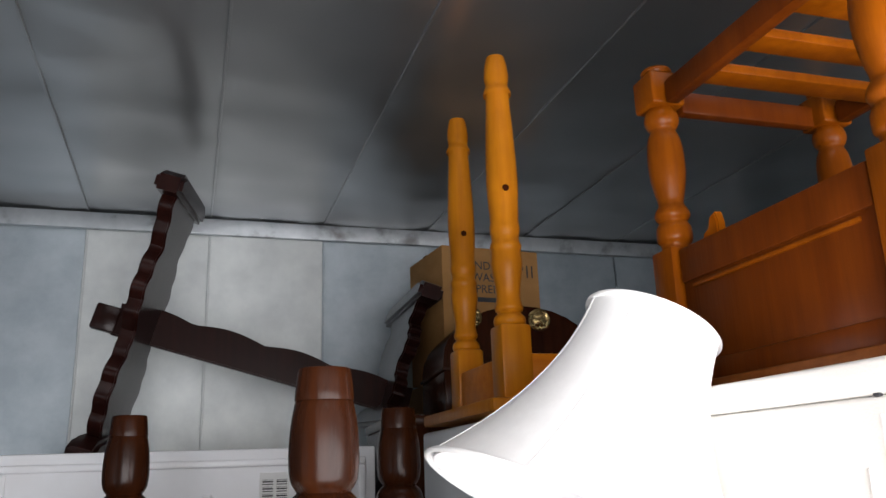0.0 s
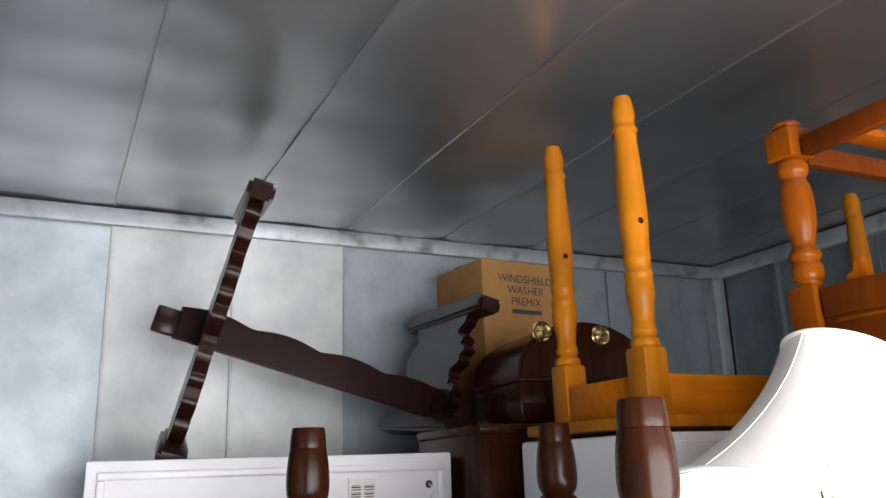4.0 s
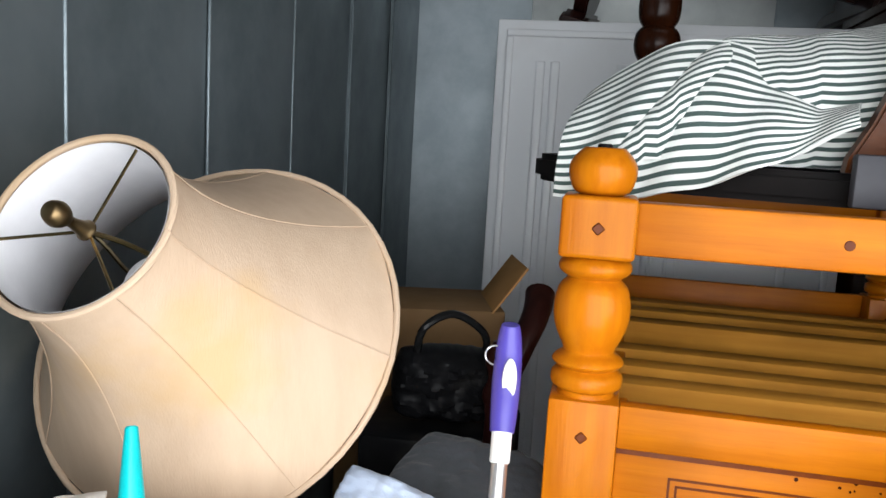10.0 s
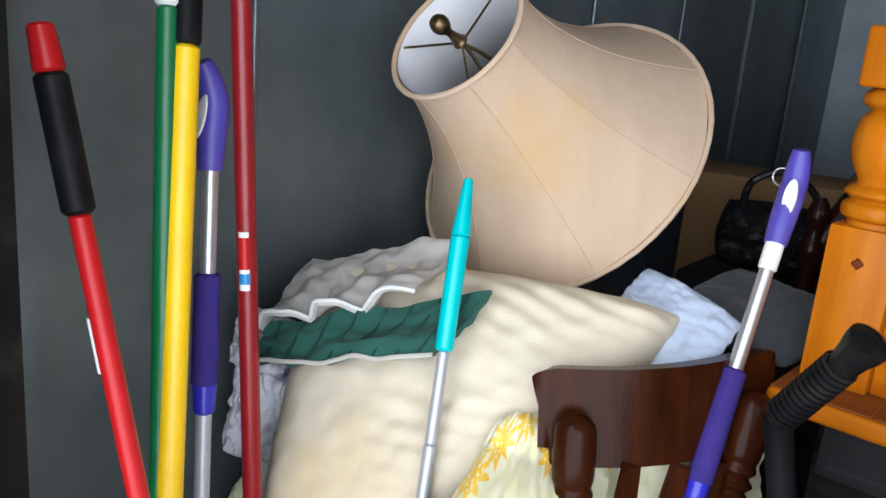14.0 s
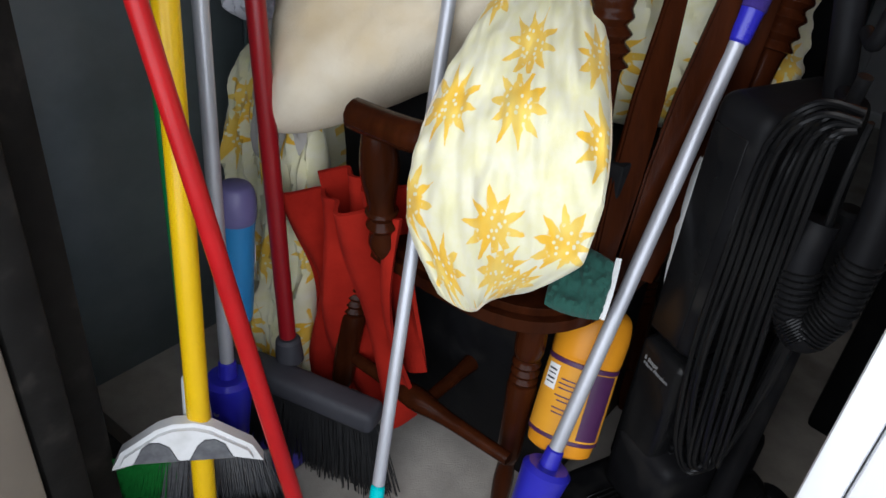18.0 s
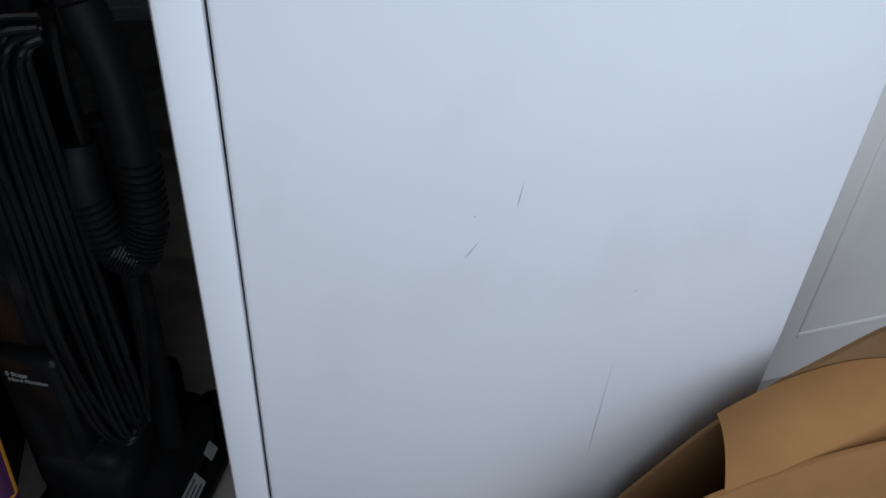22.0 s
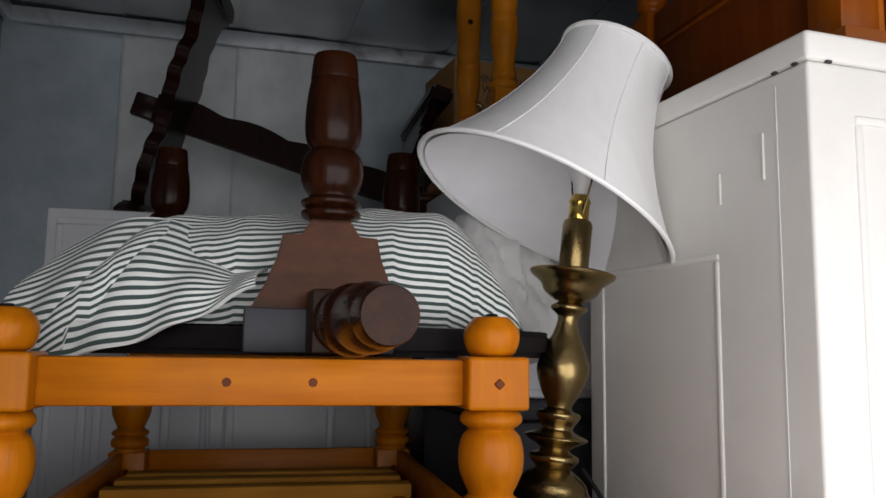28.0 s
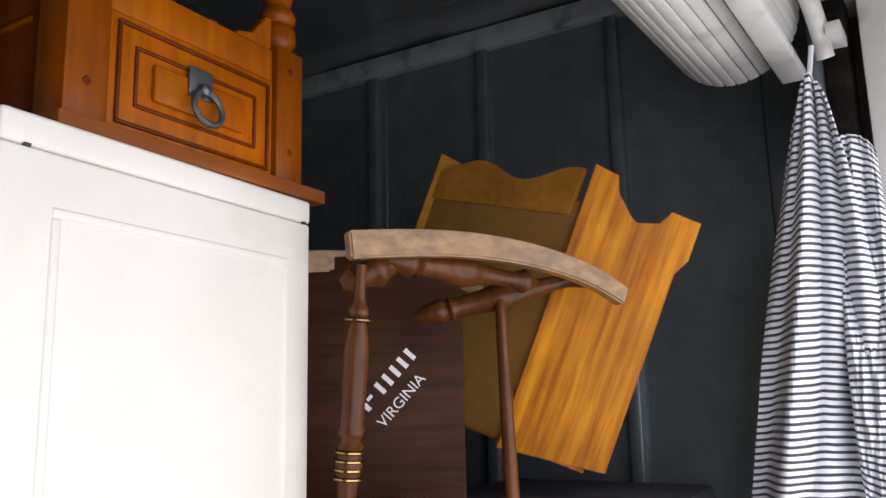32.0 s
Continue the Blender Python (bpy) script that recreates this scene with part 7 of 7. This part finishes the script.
em = Matrix.Translation((0.12, -0.0006, 0.235)) @ Matrix.Rotation(radians(90), 4, 'X') @ Matrix.Rotation(radians(12), 4, 'Z')
part("emblem", prism([(-0.055, -0.012), (0.055, -0.012), (0.055, 0.012), (-0.055, 0.012)], 0.0006, em, 0), material("faded_blue_print", (0.03, 0.11, 0.17), (0.05, 0.14, 0.2), 40, 0.7), DC, "faded blue printed mark")
part("emblem", prism([(0.0, 0.02), (0.02, 0.016), (0.036, 0.034), (0.012, 0.03)], 0.0006, em, 0), material("faded_blue_print", (0.03, 0.11, 0.17), (0.05, 0.14, 0.2), 40, 0.7), DC)
RP = thing("rope", "white twisted rope round the refrigerator", "rope")
for q in (0, 0.022):
    for ph in (0, math.pi):
        pts = [(0.684 + 0.004 * math.cos(t * 30 + ph), 0.95 - 0.39 * t, 0.765 + q + 0.012 * math.sin(t * 3) + 0.0045 * math.sin(t * 30 + ph)) for t in [k / 40 for k in range(41)]]
        part("strand", tube(pts, 0.006, 8, sub=2), ROPE, RP)
        pts = [(0.684 + 0.56 * t, 0.546 - 0.012 * t + 0.004 * math.cos(t * 40 + ph), 0.765 + q - 0.01 * math.sin(t * 3) + 0.0045 * math.sin(t * 40 + ph)) for t in [k / 40 for k in range(41)]]
        part("strand", tube(pts, 0.006, 8, sub=2), ROPE, RP)

# ---- things beyond the refrigerator ----
RK = thing("rocking_chair", "worn brown rocking chair turned upside down", "rocking chair")
run = []
Lp, Rp = Vector((1.297, 0.513, 1.712)), Vector((1.848, 0.190, 1.662))


def runner(t, off):
    p = Lp.lerp(Rp, t)
    return p + Vector((0, 0, 0.034 * math.sin(math.pi * min(1, t * 1.02)) + 0.012 * t - 0.03 * t ** 9)) + Vector((0.12, 0.21, 0.02)) * off


for off in (0.0, 1.9):
    bm = bmesh.new()
    rings = []
    for k in range(25):
        p = runner(k / 24, off)
        d = (runner(min(1, k / 24 + 0.02), off) - runner(max(0, k / 24 - 0.02), off)).normalized()
        sd = d.cross(Vector((0, 0, 1))).normalized()
        u = sd.cross(d).normalized()
        rings.append([bm.verts.new(p + sd * a * 0.015 + u * c * (0.026 - 0.006 * (k / 24) ** 2)) for a, c in ((-1, -1), (1, -1), (1, 1), (-1, 1))])
    for a, c in zip(rings, rings[1:]):
        for k in range(4):
            bm.faces.new((a[k], a[(k + 1) % 4], c[(k + 1) % 4], c[k]))
    bm.faces.new(list(reversed(rings[0])))
    bm.faces.new(rings[-1])
    bmesh.ops.recalc_face_normals(bm, faces=bm.faces[:])
    bmesh.ops.bevel(bm, geom=[e for e in bm.edges if len(e.link_faces) == 2 and e.calc_face_angle(0) > 0.8], offset=0.004, segments=2, affect='EDGES')
    part("runner", bm, WORN, RK, "curved worn runner")
spn = [(0.010, 0), (0.014, 0.03), (0.022, 0.09), (0.026, 0.11), (0.020, 0.13), (0.027, 0.14), (0.020, 0.15), (0.026, 0.165), (0.022, 0.19), (0.024, 0.30), (0.016, 0.36), (0.020, 0.375), (0.011, 0.40), (0.010, 0.46)]
for t in (0.045,):
    p = runner(t, 0.0) - Vector((0, 0, 0.02))
    e = Vector((p.x + 0.0, p.y + 0.04, 1.22))
    part("leg", lathe(smooth_profile([(r * 0.95, z) for r, z in spn], 3), 22, along(e, p)), ROCKERWOOD, RK)
for z in (0.085, 0.100, 0.115, 0.130, 0.36):
    part("ring", lathe([(0.0215, -0.004), (0.0262, -0.0015), (0.0262, 0.0015), (0.0215, 0.004)], 22, along(e, p) @ Matrix.Translation((0, 0, z)), cap=False), BRASS, RK, "gilded ring")
big = [(0.012, 0), (0.02, 0.02), (0.028, 0.06), (0.022, 0.075), (0.030, 0.085), (0.022, 0.095), (0.026, 0.16), (0.034, 0.21), (0.022, 0.27), (0.016, 0.36), (0.026, 0.40), (0.022, 0.41), (0.012, 0.44)]
for p, q in (((1.335, 0.56, 1.648), (1.46, 0.47, 1.715)), ((1.40, 0.50, 1.70), (1.72, 0.34, 1.675)), ((1.66, 0.60, 1.615), (1.86, 0.25, 1.705))):
    L = (Vector(q) - Vector(p)).length
    part("stretcher", lathe(smooth_profile([(r, z * L / 0.44) for r, z in big], 3), 22, along(p, q)), ROCKERWOOD, RK, "turned stretcher with ring grooves")
for x, y in ((1.70, 0.40),):
    part("spindle", rod((x, y, 1.22), (x + 0.035, y + 0.03, 1.66), 0.016, 0.012), ROCKERWOOD, RK)
part("seat", box(1.28, 0.36, 1.17, 1.74, 0.86, 1.222, 0.015, 3), ROCKERWOOD, RK)

WB = thing("wooden_crate", "dark stained plank crate with pale stencilled letters", "crate", pose(1.50, 1.03, 0, 0, 0, -52))
for z0, z1 in ((0.62, 1.049), (1.05, 1.775)):
    part("plank", box(0.0, -0.010, z0, 0.56, 0.010, z1, 0.003), CRATEWOOD, WB)
part("crate_body", box(-0.02, 0.012, 0.0, 0.5, 0.40, 1.772, 0.004), CRATEWOOD, WB)
ST = Matrix.Translation((0.40, -0.0106, 1.46)) @ Matrix.Rotation(radians(90), 4, 'X') @ Matrix.Rotation(radians(48), 4, 'Z')
words("VIRGINIA", 0.036, ST @ Matrix.Translation((-0.01, -0.026, 0)), PRINT_WHITE, WB)
for k in range(8):
    if k != 2:
        part("stencil_bar", box(-0.105 + k * 0.026, 0.014, 0, -0.094 + k * 0.026, 0.046, 0.0006, 0, m=ST), PRINT_WHITE, WB)
part("stencil_bar", box(-0.062, 0.03, 0, -0.046, 0.038, 0.0006, 0, m=ST), PRINT_WHITE, WB)

BK2 = thing("wall_shelf", "golden oak shelf unit with scalloped ends, tipped on its side", "shelf")
A, Bq, Cq, Dq = Vector((1.975, 0.283, 1.988)), Vector((2.082, 0.05, 1.822)), Vector((2.051, 0.274, 1.263)), Vector((1.94, 0.553, 1.321))
ex = ((Bq - A) + (Cq - Dq)).normalized()
ez = ((A - Dq) + (Bq - Cq))
ez = (ez - ex * ez.dot(ex)).normalized()
ey = ez.cross(ex)
BMX = Matrix((ex, ez, ex.cross(ez))).transposed().to_4x4()
BMX.translation = Dq
w_, h_ = ((Bq - A).length + (Cq - Dq).length) / 2 * 0.84, ((A - Dq).length + (Bq - Cq).length) / 2
out = [(0, 0.0), (w_, 0.035), (w_, h_ * 0.80), (w_ + 0.02, h_ * 0.86), (w_ + 0.02, h_), (w_ - 0.05, h_ + 0.005), (w_ - 0.07, h_ - 0.03), (w_ - 0.12, h_ - 0.045), (0.12, h_ - 0.035), (0.075, h_ + 0.01), (0.06, h_ + 0.05), (0.0, h_ + 0.06)]
part("end_board", prism(out, 0.02, None, 0.003), OAK, BK2, "golden oak end board with grain").matrix_local = BMX
off = Vector((0.12, 0.50, 0.145))
part("back_panel", sheet(lambda u, v: Dq.lerp(A, 0.03 + 0.84 * v) + off * u + ex * 0.012, 4, 4, 0.006), FIBRE, BK2, "tan hardboard back")
part("top_rail", sheet(lambda u, v: A.lerp(A + off, 0.07 + 0.9 * u) + ex * 0.02 + ez * (-0.13 + v * (0.10 + 0.022 * math.sin(u * 9.4 + 1.2))), 24, 6, 0.016), PINE_RAW, BK2, "pale scalloped rail")
part("shelf_board", sheet(lambda u, v: Dq.lerp(A, 0.45) + off * u + ex * (0.02 + 0.17 * v), 4, 4, 0.016), OAK, BK2)
part("shelf_board", sheet(lambda u, v: Dq.lerp(A, 0.02) + off * u + ex * (0.02 + 0.19 * v), 4, 4, 0.016), OAK, BK2)
part("end_board", prism([(x, y) for x, y in out], 0.02, None, 0.003), PINE_RAW, BK2, "pale inner end board").matrix_local = Matrix.Translation(off) @ BMX
# unseen dark boxes, added to carry the shelf unit and the rocking chair
SPT = thing("dark_support", "added dark box under the tipped shelf unit", "bin", pose(1.86, 0.15, 0, 0, 0, 0), "dark bins")
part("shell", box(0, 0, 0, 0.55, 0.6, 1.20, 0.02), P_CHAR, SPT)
SPR = thing("dark_support", "added dark box under the rocking chair", "bin", pose(1.28, 0.36, 0, 0, 0, 0), "dark bins")
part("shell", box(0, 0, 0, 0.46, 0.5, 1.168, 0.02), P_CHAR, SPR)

HC = thing("hanging_cloth", "navy and white striped cloth hung by the door jamb", "cloth")


def hang(u, v):
    wd = 0.05 + 0.36 * v ** 0.75
    x = 2.10 + 0.09 * v + 0.02 * math.sin(u * 13 + v * 2) * (0.3 + v)
    y = -0.20 + 0.09 * v + (0.5 - u) * wd * 0.95 - 0.02 * v
    z = 2.15 - 1.15 * v - 0.08 * abs(u - 0.5) * (1 - v)
    f = 0.035 * math.sin(u * 9 + 1.3) * (0.25 + v) + 0.018 * math.sin(u * 23 + v * 7)
    return (x + f, y, z)


part("cloth", sheet(hang, 60, 70, 0.004, (0.5, 1.25)), STRIPE_NAVY, HC)
part("sleeve", pillow(0.16, 0.9, 0.07, lambda p: (2.165 + p.z * 0.6 + 0.02 * math.sin(p.y * 9), -0.265 + p.x * 0.7, 1.56 + p.y), 40, 7.7, 0.04, (0.25, 1.0)), STRIPE_NAVY, HC, "knotted sleeve of the cloth")
part("loop", tube([(2.10, -0.20, 2.14), (2.12, -0.205, 2.19), (2.13, -0.21, 2.23)], 0.006, 8), STRIPE_NAVY, HC)

# ---- grit and leaves at the threshold ----
LF = thing("dry_leaf", "curled dry brown leaf at the threshold", "leaf", pose(-0.83, -0.03, 0.006, 8, -6, 30))
pts = []
for k in range(20):
    a = 2 * math.pi * k / 20
    r = 0.022 * (0.55 + 0.45 * abs(math.cos(2.5 * a)))
    pts.append((r * math.cos(a), r * math.sin(a)))
part("blade", prism(pts, 0.0012, None, 0), LEAF, LF)
b = bmesh.new()
rnd = random.Random(11)
for k in range(9000):
    u = rnd.random()
    p = front(-0.80 + 1.3 * u ** 1.5, rnd.gauss(-0.038, 0.012 + 0.03 * (k % 3 == 0)), 0)
    if k % 7 == 0:
        p = front(rnd.uniform(-0.85, -0.2), rnd.uniform(-0.04, 0.16), 0)
    if k % 9 == 0:
        p = front(rnd.uniform(-1.05, -0.82), rnd.uniform(-0.45, -0.2), 0)
    lv = (Matrix.Rotation(-SLANT, 4, 'Z') @ (p - front(0, 0))).y
    z = -0.05 if k % 9 == 0 else (0.003 if -0.016 < lv < 0.021 else (-0.0005 if lv >= 0.021 else -0.011))
    r = rnd.uniform(0.0005, 0.0016) * (3.0 if k % 9 == 0 else 1)
    vs = [b.verts.new((p.x + r * math.cos(t), p.y + r * math.sin(t), z)) for t in (0.3, 2.2, 4.4)]
    t_ = b.verts.new((p.x, p.y, z + r))
    for q in range(3):
        b.faces.new((vs[q], vs[(q + 1) % 3], t_))
gr = new("grit", mesh_of(b, "grit", DIRT, False))
tagged(gr, "dark grit and sand swept along the threshold", "grit", kind="stuff")

# odds and ends in the dark behind the heap; the dark box is an added support
for nm, lb, ps, sz, mt in (("cardboard_box", "open brown carton in the heap behind the lampshade", pose(-0.80, 1.42, 0, 0, 0, 12), (0.34, 0.24, 1.06), CARD_DARK),
                           ("heap_support", "dark bin supporting the heap by the wall", pose(-0.98, 0.50, 0, 0, 0, 0), (0.50, 0.9, 0.60), P_BLACK)):
    q = thing(nm, lb, lb.split()[2] if "carton" in lb else "bin", ps)
    part("carton_body", box(0, 0, 0, *sz, 0.005), mt, q)
    if "carton" in lb:
        part("flap", box(0.0, 0.0, 0, 0.005, 0.20, 0.12, 0.001, m=Matrix.Translation((0.31, 0, 1.055)) @ Matrix.Rotation(radians(35), 4, 'Y')), CARD, q)
DCH = thing("dark_chair", "dark curved wooden chair arm in the heap", "chair")
part("arm", tube([(-0.46, 1.12, 0.98), (-0.43, 1.15, 1.06), (-0.405, 1.20, 1.12), (-0.40, 1.24, 1.15)], lambda t: 0.018 + 0.008 * t, 16), CHERRY, DCH)
part("post", lathe(smooth_profile([(0.014, 0), (0.02, 0.2), (0.015, 0.36), (0.022, 0.40), (0.013, 0.43), (0.02, 0.46), (0.008, 0.49)], 4), 20, Matrix.Translation((-0.46, 1.12, 0.6))), CHERRY, DCH)
HBG = thing("handbag", "black leather handbag slumped on the heap", "handbag", pose(-0.545, 1.20, 0.99, 0, 0, 12))
part("body", pillow(0.20, 0.13, 0.11, lambda p: (p.x * (1 - 0.8 * max(0.0, p.y)), p.z, p.y), 28, 5.2, 0.02), P_BLACK, HBG)
part("strap", tube([(-0.06, -0.02, 0.05), (-0.05, -0.025, 0.10), (0.0, -0.02, 0.125), (0.055, -0.01, 0.09), (0.06, 0.0, 0.04)], 0.007, 8), P_BLACK_GLOSS, HBG, "black looped strap")
# unseen dark box, added to hold the handbag up
HBS = thing("dark_support", "added dark box under the black handbag", "bin", pose(-0.68, 1.10, 0), "dark bins")
part("shell", box(0, 0, 0, 0.26, 0.22, 0.918, 0.01), P_BLACK, HBS)
